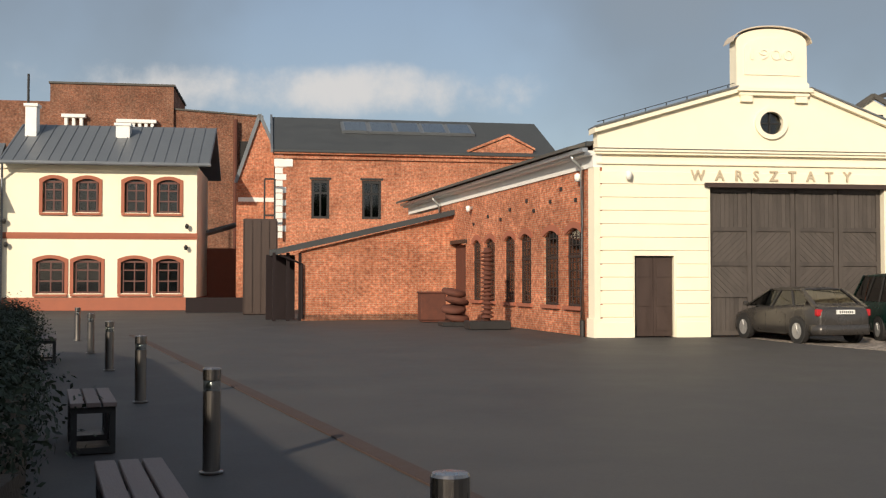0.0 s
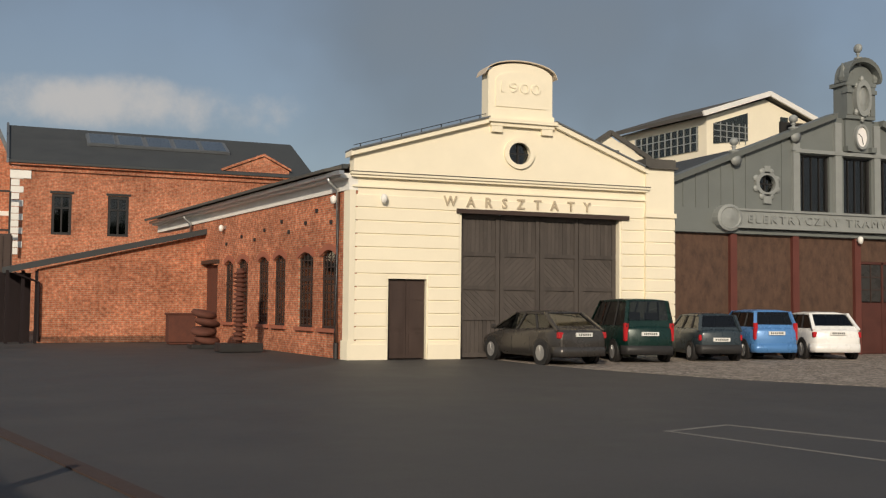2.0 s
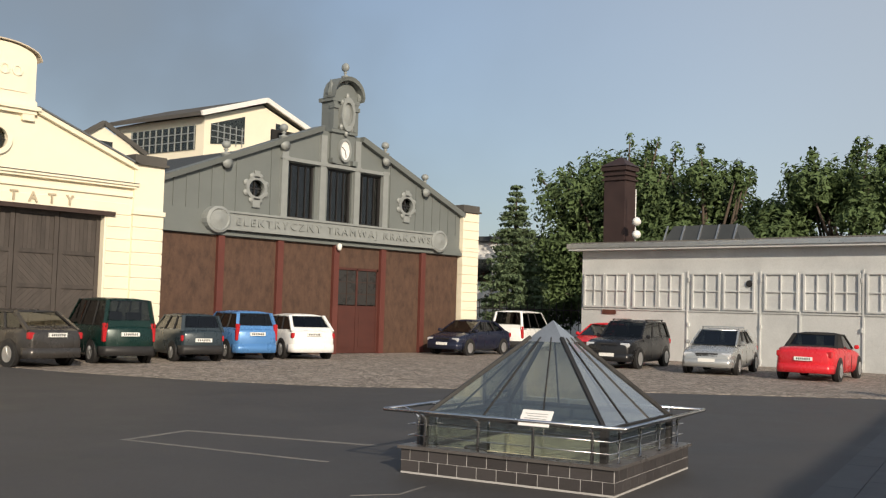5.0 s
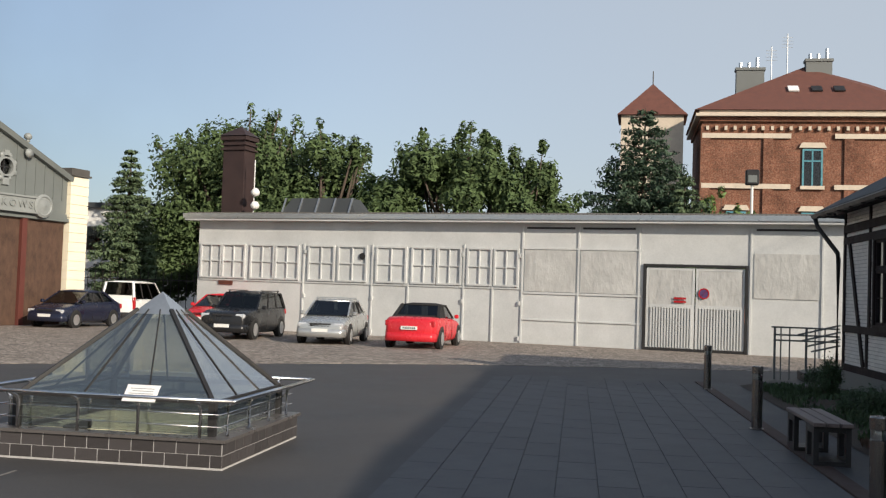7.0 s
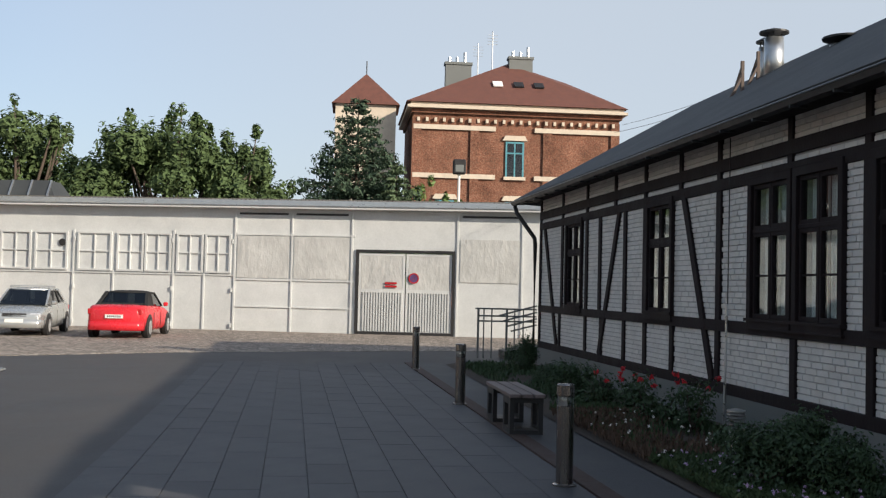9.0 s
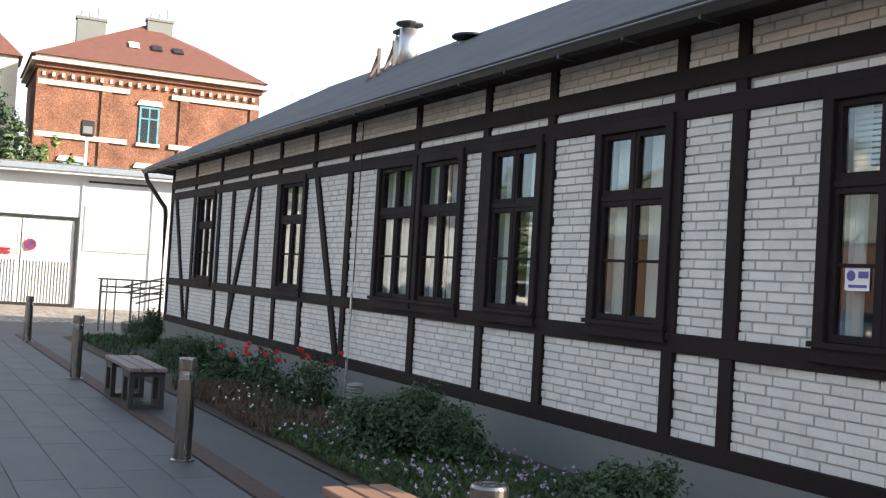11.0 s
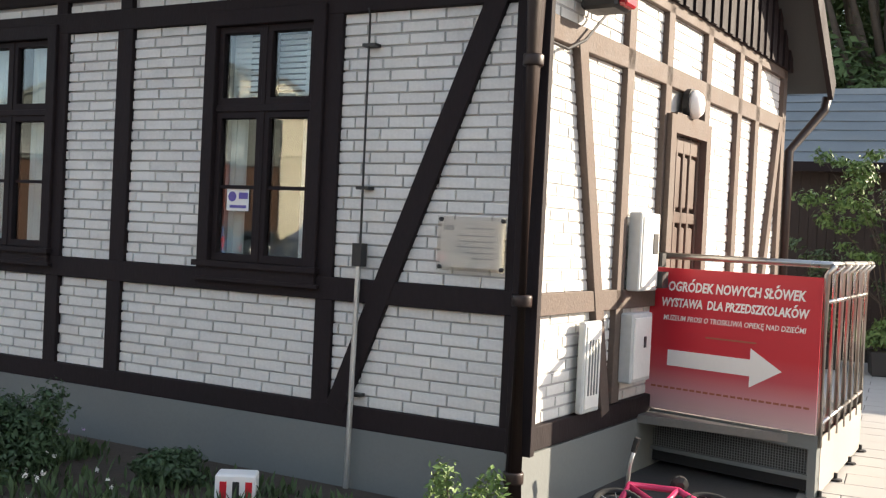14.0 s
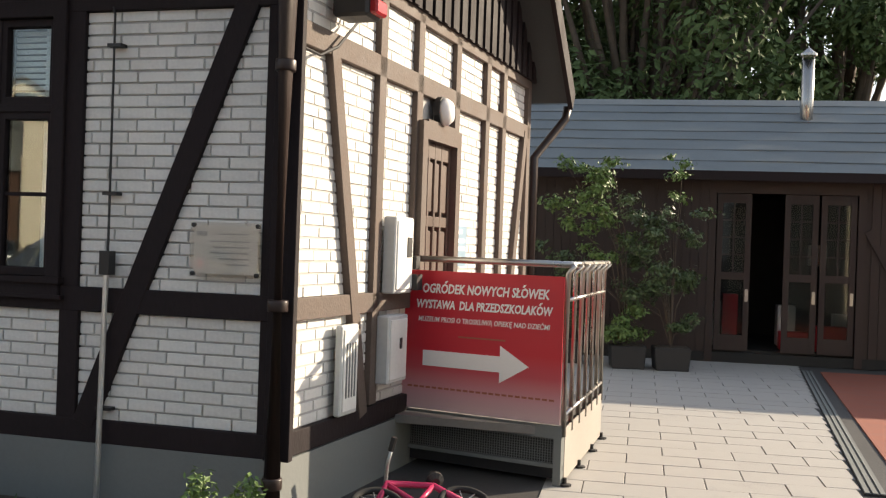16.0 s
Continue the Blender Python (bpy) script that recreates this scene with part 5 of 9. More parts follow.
def timber_window(s0, s1, parent, curtain, blind=False):
    """A casement of two lights with a transom: casing, sashes, panes, curtains behind."""
    a, b = s0 - 0.085, s1 + 0.075
    w = one("window", lambda bm: frame_ring(bm, a - 0.10, b + 0.10, 1.31, 3.21, a, b, 1.44, 3.10, -0.02, 0.06), M_TIMBER, parent, "dark brown timber casement window", bevel=0.006)
    one("sill", lambda bm: box(bm, a - 0.12, b + 0.12, 0.0, 0.085, 1.40, 1.44), M_TIMBER, w)
    one("drip_board", lambda bm: box(bm, a - 0.13, b + 0.13, 0.0, 0.075, 1.30, 1.325), M_TIMBER, w)
    m = (s0 + s1) / 2
    for p, q in ((a, m - 0.012), (m + 0.012, b)):
        for lo, hi in ((1.44, 2.50), (2.54, 3.10)):
            one("sash", lambda bm: frame_ring(bm, p, q, lo, hi, p + 0.045, q - 0.045, lo + 0.055, hi - 0.05, -0.06, 0.018), M_TIMBER, w, bevel=0.004)
            one("pane", lambda bm: box(bm, p + 0.04, q - 0.04, -0.022, -0.018, lo + 0.05, hi - 0.045), M_GLASS, w, at=pose((p + q) / 2, -0.02, 0, 0, 0, 1.6) @ pose(-(p + q) / 2, 0.02, 0))
        one("glazing_bar", lambda bm: box(bm, p + 0.045, q - 0.045, -0.04, 0.0, 1.955, 1.98), M_TIMBER, w)
    one("transom", lambda bm: box(bm, a, b, -0.055, 0.03, 2.495, 2.545), M_TIMBER, w, bevel=0.005)
    one("mullion", lambda bm: box(bm, m - 0.018, m + 0.018, -0.055, 0.026, 1.44, 3.10), M_TIMBER, w, bevel=0.004)
    if curtain:
        def folds(bm):
            for p, q in ((a, a + (b - a) * curtain), (b - (b - a) * curtain, b)):
                n = 14
                pts = [(p + (q - p) * i / n, -0.13 + 0.02 * math.sin(i * 1.9)) for i in range(n + 1)]
                for (xa, ya), (xb, yb) in zip(pts, pts[1:]):
                    loft(bm, [(xa, ya, 1.42), (xb, yb, 1.42), (xb, yb - 0.006, 1.42), (xa, ya - 0.006, 1.42)], [(xa, ya, 3.1), (xb, yb, 3.1), (xb, yb - 0.006, 3.1), (xa, ya - 0.006, 3.1)])
        one("curtain", folds, M_CURTAIN, w)
    if blind:
        one("blind", lambda bm: [box(bm, p, q, -0.13, -0.11, 2.62 + i * 0.04, 2.645 + i * 0.04) for p, q in ((a + 0.05, m - 0.03), (m + 0.03, b - 0.05)) for i in range(11)], M_CURTAIN, w)
    return w


# wide curtains in the far windows also stand in for pale reflections
for k, (a, b) in enumerate(C_WIN):
    timber_window(a, b, house, (0.2, 0.40, 0.36, 0.46, 0.47, 0.5, 0.5)[k], blind=k == 0)
# gable bricks and timbers
UPG = [0.06, 1.39, 2.16, 3.10, 4.02, 4.60, 5.58]
items = []
for a, b in zip(UPG, UPG[1:]):
    if a == 2.16:
        items += course_bricks(a + 0.06, b - 0.06, 2.95, 3.56)
        continue
    items += course_bricks(a + 0.06, b - 0.06, 0.555, 1.23) + course_bricks(a + 0.06, b - 0.06, 1.37, 2.93) + course_bricks(a + 0.06, b - 0.06, 3.10, 3.56)
tagged(one("brickwork", lambda bm: joined_bricks(bm, items), M_WBRICK, gable, "sunlit white brick infill", at=pose(0, 0.010, 0) @ Matrix.Diagonal((1, -1, 1, 1))), kind="stuff")


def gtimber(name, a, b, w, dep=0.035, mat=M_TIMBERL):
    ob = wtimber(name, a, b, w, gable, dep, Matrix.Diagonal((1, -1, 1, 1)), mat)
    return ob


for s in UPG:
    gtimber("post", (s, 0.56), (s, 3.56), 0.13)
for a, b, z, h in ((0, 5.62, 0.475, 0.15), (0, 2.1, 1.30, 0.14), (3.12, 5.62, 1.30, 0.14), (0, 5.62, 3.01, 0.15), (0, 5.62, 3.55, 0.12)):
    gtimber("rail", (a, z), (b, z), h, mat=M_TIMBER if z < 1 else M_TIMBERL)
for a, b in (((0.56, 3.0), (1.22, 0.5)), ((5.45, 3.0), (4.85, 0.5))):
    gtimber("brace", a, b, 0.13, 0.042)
RIDGE = 5.76
SL = (RIDGE - 3.78) / 3.37


def rake(u):
    return 3.80 + (min(u, DEP - u) + 0.45) * SL - 0.12


for i, u in enumerate([-0.1 + 0.115 * k for k in range(51)]):
    one("gable_board", lambda bm: prism(bm, [(u, 3.58), (u + 0.105, 3.58), (u + 0.105, rake(u + 0.105)), (u, rake(u))], -0.06 - 0.02 * (i % 2), 0.02), M_TIMBER, house, at=GAB)
M_PANEL = material("brown_panel_door", (0.085, 0.055, 0.042), 0.5, var=0.3, scale=3, bump=0.2, stretch=(2, 1, 0.4))
gd = one("door", lambda bm: box(bm, 2.250, 2.990, 0.02, 0.07, 0.55, 2.58), M_PANEL, house, "dark brown panelled wooden door", bevel=0.006, at=GAB)
for x in (2.257, 2.424, 2.583, 2.742, 2.942):
    one("door_stile", lambda bm: box(bm, x, x + 0.045, -0.022, 0.03, 0.55, 2.58), M_PANEL, gd, bevel=0.006)
for z, h in ((0.56, 0.2), (1.14, 0.09), (1.88, 0.09), (2.44, 0.13)):
    one("door_rail", lambda bm: box(bm, 2.265, 2.983, -0.02, 0.03, z, z + h), M_PANEL, gd, bevel=0.006)
for x, w in ((2.313, 0.096), (2.479, 0.089), (2.639, 0.089), (2.798, 0.130)):
    for z, h in ((0.79, 0.32), (1.26, 0.59), (2.0, 0.42)):
        one("door_panel", lambda bm: box(bm, x, x + w, -0.012, 0.03, z, z + h), M_PANEL, gd, bevel=0.012)
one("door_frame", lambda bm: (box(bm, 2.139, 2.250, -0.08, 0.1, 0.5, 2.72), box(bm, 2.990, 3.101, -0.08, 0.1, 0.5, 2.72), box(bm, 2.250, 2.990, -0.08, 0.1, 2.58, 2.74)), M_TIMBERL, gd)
one("door_handle", lambda bm: (box(bm, 2.302, 2.331, -0.03, 0.0, 1.5, 1.7), tube(bm, [(2.317, -0.03, 1.62), (2.398, -0.05, 1.62)], 0.012, 6)), M_GALV, gd)


def roof_shape(bm):
    f0, f1, b1, b0 = Vector((-0.69, 0.54, 3.78)), Vector((21.9, 0.5, 3.78)), Vector((21.9, -6.05, 3.40)), Vector((-0.68, -6.05, 3.40))
    r0, r1 = Vector((-0.66, -2.83, RIDGE)), Vector((18.9, -2.83, RIDGE))
    for poly in ((f0, f1, r1, r0), (b1, b0, r0, r1), (f1, b1, r1)):
        n = (poly[1] - poly[0]).cross(poly[2] - poly[0]).normalized() * 0.10
        n = n if n.z > 0 else -n
        loft(bm, poly, [p + n for p in poly])


one("roof", roof_shape, M_ROOF, house, "dark grey felt roof")
one("barge_board", lambda bm: [bar(bm, a, b, 0.05, 0.24) for a, b in (((-0.72, 0.56, 3.8), (-0.69, -2.83, RIDGE + 0.02)), ((-0.71, -6.07, 3.42), (-0.69, -2.83, RIDGE + 0.02)))], M_TIMBER, house)
for i in range(4):
    one("soffit_board", lambda bm: box(bm, -0.6, 21.8, 0.02 + i * 0.13, 0.13 + i * 0.13, 3.82 - i * 0.01, 3.845 - i * 0.01), M_TIMBER, house)
gut = one("gutter", lambda bm: [loft(bm, [(-0.65, 0.54 + 0.085 * math.cos(t), 3.80 + 0.085 * math.sin(t)) for t in (math.pi, math.pi * 1.25, math.pi * 1.5, math.pi * 1.75, 2 * math.pi)], [(21.9, 0.54 + 0.085 * math.cos(t), 3.80 + 0.085 * math.sin(t)) for t in (math.pi, math.pi * 1.25, math.pi * 1.5, math.pi * 1.75, 2 * math.pi)])], M_BLACK, house, "dark brown half-round gutter")
one("gutter_lip", lambda bm: tube(bm, [(-0.65, 0.63, 3.81), (21.9, 0.63, 3.81)], 0.011, 6), M_ZINC, gut)
for x in [0.5 + 0.9 * k for k in range(24)]:
    one("gutter_bracket", lambda bm: box(bm, x, x + 0.03, 0.44, 0.64, 3.70, 3.73), M_BLACK, gut)
M_PIPE = material("brown_coated_pipe", (0.030, 0.018, 0.015), 0.4, metal=0.1, var=0.15)
dp = one("downpipe", lambda bm: tube(bm, [(-0.3, 0.52, 3.72), (-0.24, 0.45, 3.6), (-0.06, 0.14, 3.35), (-0.03, 0.11, 3.2), (-0.03, 0.11, 0.02)], 0.058, 14), M_PIPE, house, "dark brown rainwater pipe", smooth=True)
for z in (2.72, 1.3, 0.25):
    one("pipe_collar", lambda bm: lathe(bm, [(0.0585, 0), (0.0625, 0.01), (0.0625, 0.06), (0.0585, 0.07)], 20, pose(-0.03, 0.11, z)), M_PIPE, dp, smooth=True)
dp2 = one("downpipe", lambda bm: tube(bm, [(21.8, 0.54, 3.72), (21.75, 0.5, 3.55), (21.4, 0.14, 2.95), (21.4, 0.12, 2.8), (21.4, 0.12, 0.02)], 0.05, 10), M_BLACK, house, smooth=True)
one("downpipe", lambda bm: tube(bm, [(-0.66, -6.08, 3.36), (-0.64, -6.06, 3.22), (-0.36, -5.74, 2.75), (-0.36, -5.72, 0)], 0.05, 10), M_PIPE, house, smooth=True)
# flues and aerial brackets on the roof
for x, y, r, h in ((15.0, -2.5, 0.10, 0.72), (14.62, -2.5, 0.17, 0.80), (12.25, -2.5, 0.22, 0.14)):
    zb = 3.8 + (0.5 - y) * SL
    fl = thing("roof_flue", "bright steel flue pipe with rain cap on the roof", "flue", COT @ pose(x, y, zb - 0.12), group="roof flues")
    one("pipe", lambda bm: lathe(bm, [(r, 0), (r, h)], 16), M_GALV, fl, smooth=True)
    one("rain_cap", lambda bm: (lathe(bm, [(r * 1.5, h + 0.08), (r * 1.5, h + 0.11), (0.02, h + 0.18)], 16), *(box(bm, r * 0.8 * math.cos(u) - 0.01, r * 0.8 * math.cos(u) + 0.01, r * 0.8 * math.sin(u) - 0.01, r * 0.8 * math.sin(u) + 0.01, h - 0.02, h + 0.1) for u in (0.5, 2.6, 4.7))), M_BLACK, fl)
for x in (13.9, 14.6):
    ab = thing("aerial_bracket", "small pale timber aerial stand on the roof", "bracket", COT @ pose(x, -1.6 - (x > 14) * 0.6, 3.8 + (2.1 + (x > 14) * 0.6) * SL))
    one("mast", lambda bm: (bar(bm, (0, 0, -0.05), (0, 0, 0.6), 0.05), bar(bm, (0, 0, 0.5), (0.45, 0, -0.02), 0.045), bar(bm, (0, 0, 0.35), (-0.02, 0.3, -0.2), 0.04)), M_TIMBERL, ab)
# earthing rod, plaque, sticker, floodlight, horn
rod = thing("lightning_conductor", "grey steel earthing rod clipped to the brick wall", "conductor", COT)
one("wire", lambda bm: tube(bm, [(1.19, 0.05, 3.15), (1.17, 0.06, 3.1), (1.165, 0.06, 1.6)], 0.008, 6), M_BLACK, rod)
one("rod", lambda bm: tube(bm, [(1.165, 0.07, 1.5), (1.165, 0.09, 0.55), (1.165, 0.1, 0.0)], 0.018, 8), M_GALV, rod)
one("clamp", lambda bm: box(bm, 1.13, 1.20, 0.03, 0.1, 1.47, 1.62), M_BLACK, rod)
for z in (2.9, 1.97, 0.62):
    one("clamp", lambda bm: box(bm, 1.115, 1.215, 0.0, 0.07, z, z + 0.02), M_BLACK, rod)
rod2 = thing("lightning_conductor", "grey steel earthing rod clipped to the brick wall", "conductor", COT)
one("wire", lambda bm: tube(bm, [(10.55, 0.05, 3.8), (10.55, 0.06, 1.6)], 0.008, 6), M_BLACK, rod2)
one("rod", lambda bm: tube(bm, [(10.55, 0.07, 1.6), (10.55, 0.09, 0.0)], 0.018, 8), M_GALV, rod2)
plq = thing("wall_plaque", "clear acrylic plaque reflecting light on the brick wall", "plaque", COT)
# white backing paints in the pale reflection on the acrylic
one("backing", lambda bm: box(bm, 0.14, 0.57, 0.045, 0.05, 1.505, 1.80), material("plaque_glare_white", (0.80, 0.79, 0.76), 0.3, var=0.06, scale=2.5, bump=0), plq)
one("acrylic", lambda bm: box(bm, 0.12, 0.59, 0.055, 0.062, 1.485, 1.82), glass_material("clear_acrylic", (0.95, 0.95, 0.94), 0.04, 0.14), plq)
one("print_block", lambda bm: box(bm, 0.48, 0.55, 0.051, 0.053, 1.735, 1.765), material("blue_grey_print", (0.48, 0.49, 0.49), 0.5, var=0.1), plq, "small dark emblem")
for z, w in ((1.745, 0.2), (1.70, 0.26), (1.665, 0.24), (1.63, 0.26), (1.595, 0.2), (1.56, 0.15)):
    one("print_bar", lambda bm: box(bm, 0.20, 0.20 + w, 0.051, 0.0525, z, z + 0.008), MATS["blue_grey_print"], plq)
for x in (0.14, 0.57):
    for z in (1.505, 1.80):
        one("screw", lambda bm: lathe(bm, [(0.014, 0), (0.014, 0.022), (0.008, 0.026)], 8, pose(x, 0.045, z, -90, 0, 0)), M_BLACK, plq)
st = thing("window_sticker", "white and violet round-badge sticker on a window pane", "sticker", COT)
one("sheet", lambda bm: box(bm, 2.17, 2.37, -0.014, -0.011, 1.80, 1.97), M_SIGNW, st)
one("badge", lambda bm: (lathe(bm, [(0.036, 0), (0.036, 0.002)], 16, pose(2.32, -0.011, 1.9, -90, 0, 0)), box(bm, 2.18, 2.26, -0.011, -0.009, 1.885, 1.93)), material("violet_ink", (0.12, 0.09, 0.34), 0.5, var=0.1), st)
one("print_bar", lambda bm: (box(bm, 2.19, 2.34, -0.011, -0.009, 1.82, 1.84),), MATS["violet_ink"], st)

# gable fittings
GM = COT @ GAB
dnt = thing("door_notice", "pale blue notice plate with white print beside the door", "notice", GM @ pose(3.14, -0.045, 1.55))
one("plate", lambda bm: box(bm, 0, 0.3, 0.0, 0.012, 0, 0.36), material("pale_blue_print", (0.30, 0.42, 0.52), 0.35, var=0.12, bump=0), dnt, bevel=0.003)
for z, w in ((0.29, 0.12), (0.21, 0.2), (0.14, 0.2), (0.05, 0.14)):
    one("print_bar", lambda bm: box(bm, 0.05, 0.05 + w, -0.002, 0.001, z, z + 0.035), M_SIGNW, dnt)
for nm, lab, x0, x1, z0, z1 in (("meter_cabinet", "white electric meter cabinet with small window on the gable", 1.49, 1.86, 1.36, 1.93), ("meter_cabinet", "pale grey lower cable cabinet on the gable", 1.42, 1.80, 0.70, 1.20), ("vent_cabinet", "flat white slotted vent cover on the gable", 0.72, 1.0, 0.56, 1.17)):
    cb = thing(nm, lab, "cabinet", GM)
    dpz = 0.10 if nm == "meter_cabinet" else 0.05
    body = one("box", lambda bm: box(bm, x0, x1, -dpz - 0.03, -0.03, z0, z1), M_GARAGE, cb, bevel=0.01)
    one("door", lambda bm: box(bm, x0 + 0.03, x1 - 0.03, -dpz - 0.04, -dpz - 0.028, z0 + 0.03, z1 - 0.03), M_WHITE, cb, bevel=0.004)
    if nm == "vent_cabinet":
        one("slot", lambda bm: [box(bm, x0 + 0.06 + i * 0.045, x0 + 0.078 + i * 0.045, -dpz - 0.044, -dpz - 0.038, z0 + 0.12, z1 - 0.12) for i in range(4)], M_PLINTH, cb)
    elif z0 > 1.3:
        one("meter_window", lambda bm: (box(bm, x0 + 0.22, x0 + 0.31, -dpz - 0.046, -dpz - 0.038, z1 - 0.3, z1 - 0.15),), M_BLACK, cb)
        one("plug_box", lambda bm: (box(bm, x1 - 0.03, x1 + 0.09, -dpz - 0.08, -0.03, z0 + 0.02, z0 + 0.14), box(bm, x1, x1 + 0.08, -dpz - 0.06, -0.03, z0 + 0.18, z0 + 0.28)), M_BLACK, cb)
    else:
        one("lock", lambda bm: (box(bm, x0 + 0.2, x0 + 0.24, -dpz - 0.046, -dpz - 0.038, z0 + 0.25, z0 + 0.33),), M_BLACK, cb)
lp = thing("bulkhead_lamp", "round white bulkhead lamp above the gable door", "lamp", GM)
one("base", lambda bm: lathe(bm, [(0.13, 0), (0.13, 0.05)], 20, pose(2.60, -0.03, 2.84, 90, 0, 0)), M_BLACK, lp)
one("globe", lambda bm: lathe(bm, [(0.115, 0.05), (0.115, 0.08), (0.085, 0.12), (0.04, 0.135), (0, 0.14)], 20, pose(2.60, -0.03, 2.84, 90, 0, 0)), M_SIGNW, lp, smooth=True)
hn = thing("alarm_siren", "dark alarm box with red beacon under the eaves", "alarm", GM)
one("case", lambda bm: box(bm, 0.50, 0.74, -0.28, -0.03, 3.18, 3.48), M_BLACK, hn, bevel=0.02)
one("beacon", lambda bm: box(bm, 0.54, 0.72, -0.33, -0.26, 3.2, 3.3), M_TAIL, hn, bevel=0.015)
cbl = thing("slack_cable", "loose black cable looping across the gable bricks", "cable", GM)
one("cable", lambda bm: tube(bm, [(0.0, -0.05, 2.9), (0.25, -0.08, 2.88), (0.5, -0.08, 2.98), (0.8, -0.08, 3.2), (0.95, -0.06, 3.55)], 0.01, 6), M_BLACK, cbl)

# ---- entrance ramp with the red banner ----
A, B = Vector((4.76, -7.21)), Vector((3.39, -7.23))
RA = Matrix.Translation((A.x, A.y, 0)) @ pose(0, 0, 0, 0, 0, math.degrees(math.atan2(B.y - A.y, B.x - A.x)))   # x outwards from the wall, -y back along the gable... 
RW = 1.37
RS = pose(RW, 0, 0, 0, 0, 13.5) @ pose(-RW, 0, 0)     # the outer side stands a little askew
ramp = thing("entrance_ramp", "steel entrance platform with stainless railing beside the gable door", "ramp", RA)
one("deck", lambda bm: box(bm, 0.0, RW, 0.02, 2.1, 0.36, 0.42), M_MESH, ramp, at=RS)
one("side_panel", lambda bm: box(bm, RW - 0.02, RW + 0.01, 0.03, 2.1, 0.03, 0.42), material("pale_beige_panel", (0.33, 0.30, 0.265), 0.6, var=0.15, scale=2, bump=0.05), ramp, "pale beige plain side panel", at=RS)
one("end_frame", lambda bm: (box(bm, 0, RW, -0.03, 0.03, 0.34, 0.44), box(bm, RW - 0.06, RW, -0.03, 0.03, 0, 0.34), box(bm, 0.0, 0.05, -0.03, 0.03, 0, 0.34), box(bm, 0, RW, 0.0, 0.02, 0.12, 0.15)), M_PLINTH, ramp)
one("grating", lambda bm: [box(bm, 0.06 + i * 0.021, 0.066 + i * 0.021, 0.03, 0.035, 0.15, 0.34) for i in range(60)] + [box(bm, 0.05, RW - 0.06, 0.031, 0.036, 0.15 + i * 0.019, 0.154 + i * 0.019) for i in range(11)], M_PLINTH, ramp, "fine grey wire mesh")
for x, y in ((0.05, 0.0), (RW, 0.0), (RW, 0.34), (RW, 0.7), (RW, 1.05), (RW, 1.4), (RW, 1.75), (RW, 2.08)):
    one("rail_post", lambda bm: tube(bm, [(x, y, 0.36), (x, y, 1.55), (x + (0.05 if x > 1 else 0), y, 1.62)], 0.021, 10), M_STEEL, ramp, smooth=True, at=RS if y else None)
one("handrail", lambda bm: tube(bm, [(0.0, 0.0, 1.62), (RW + 0.02, 0.0, 1.62), tuple(RS @ Vector((RW + 0.03, 0.06, 1.62))), tuple(RS @ Vector((RW + 0.03, 2.1, 1.62)))], 0.026, 10), M_STEEL, ramp, smooth=True)
for z in (0.52, 1.36):
    one("mid_rail", lambda bm: tube(bm, [(RW, 0.0, z), (RW, 2.08, z)], 0.016, 8), M_STEEL, ramp, smooth=True, at=RS)
for y in (0.02, 0.72, 1.45, 2.08):
    one("foot", lambda bm: lathe(bm, [(0.05, 0), (0.05, 0.015), (0.015, 0.02), (0.015, 0.06)], 8, pose(RW + 0.02, y, 0)), M_BLACK, ramp, at=RS)
# black sheet behind the mesh paints in the shade under the deck
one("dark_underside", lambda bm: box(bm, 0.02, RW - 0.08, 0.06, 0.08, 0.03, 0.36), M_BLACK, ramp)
# added panel at the back, blocks the sun from under the deck
one("back_panel", lambda bm: box(bm, 0.0, RW, 2.05, 2.09, 0.02, 0.4), M_MESH, ramp, at=RS)
ban = thing("exhibition_banner", "red exhibition banner with white lettering and arrow on the railing", "banner", RA)
M_BAN = bpy.data.materials.new("fading_red_banner")
M_BAN.use_nodes = True
bn, bl = M_BAN.node_tree.nodes, M_BAN.node_tree.links
btc, bsp, bcr = bn.new("ShaderNodeTexCoord"), bn.new("ShaderNodeSeparateXYZ"), bn.new("ShaderNodeValToRGB")
bl.new(btc.outputs["Object"], bsp.inputs[0])
bmr = bn.new("ShaderNodeMapRange")
bmr.inputs[1].default_value, bmr.inputs[2].default_value = 0.45, 1.53
bl.new(bsp.outputs[2], bmr.inputs[0])
bl.new(bmr.outputs[0], bcr.inputs[0])
e = bcr.color_ramp.elements
e[0].position, e[0].color, e[1].position, e[1].color = 0.0, (0.56, 0.40, 0.40, 1), 1.0, (0.50, 0.014, 0.03, 1)
for p, c in ((0.12, (0.55, 0.30, 0.32)), (0.3, (0.52, 0.07, 0.09)), (0.45, (0.53, 0.018, 0.035))):
    k = bcr.color_ramp.elements.new(p)
    k.color = (*c, 1)
bl.new(bcr.outputs[0], bn["Principled BSDF"].inputs["Base Color"])
bn["Principled BSDF"].inputs["Roughness"].default_value = 0.45
one("sheet", lambda bm: box(bm, 0.0, RW - 0.01, -0.05, -0.035, 0.45, 1.53), M_BAN, ban)


def bantext(t, x, z, w, size):
    lettering("lettering", t, size, 0.001, M_SIGNW, ban, pose(x, -0.053, z, 90, 0, 0), align="LEFT", width=w, shear=0.15, bold=0.0028 if size > 0.08 else 0.0006)


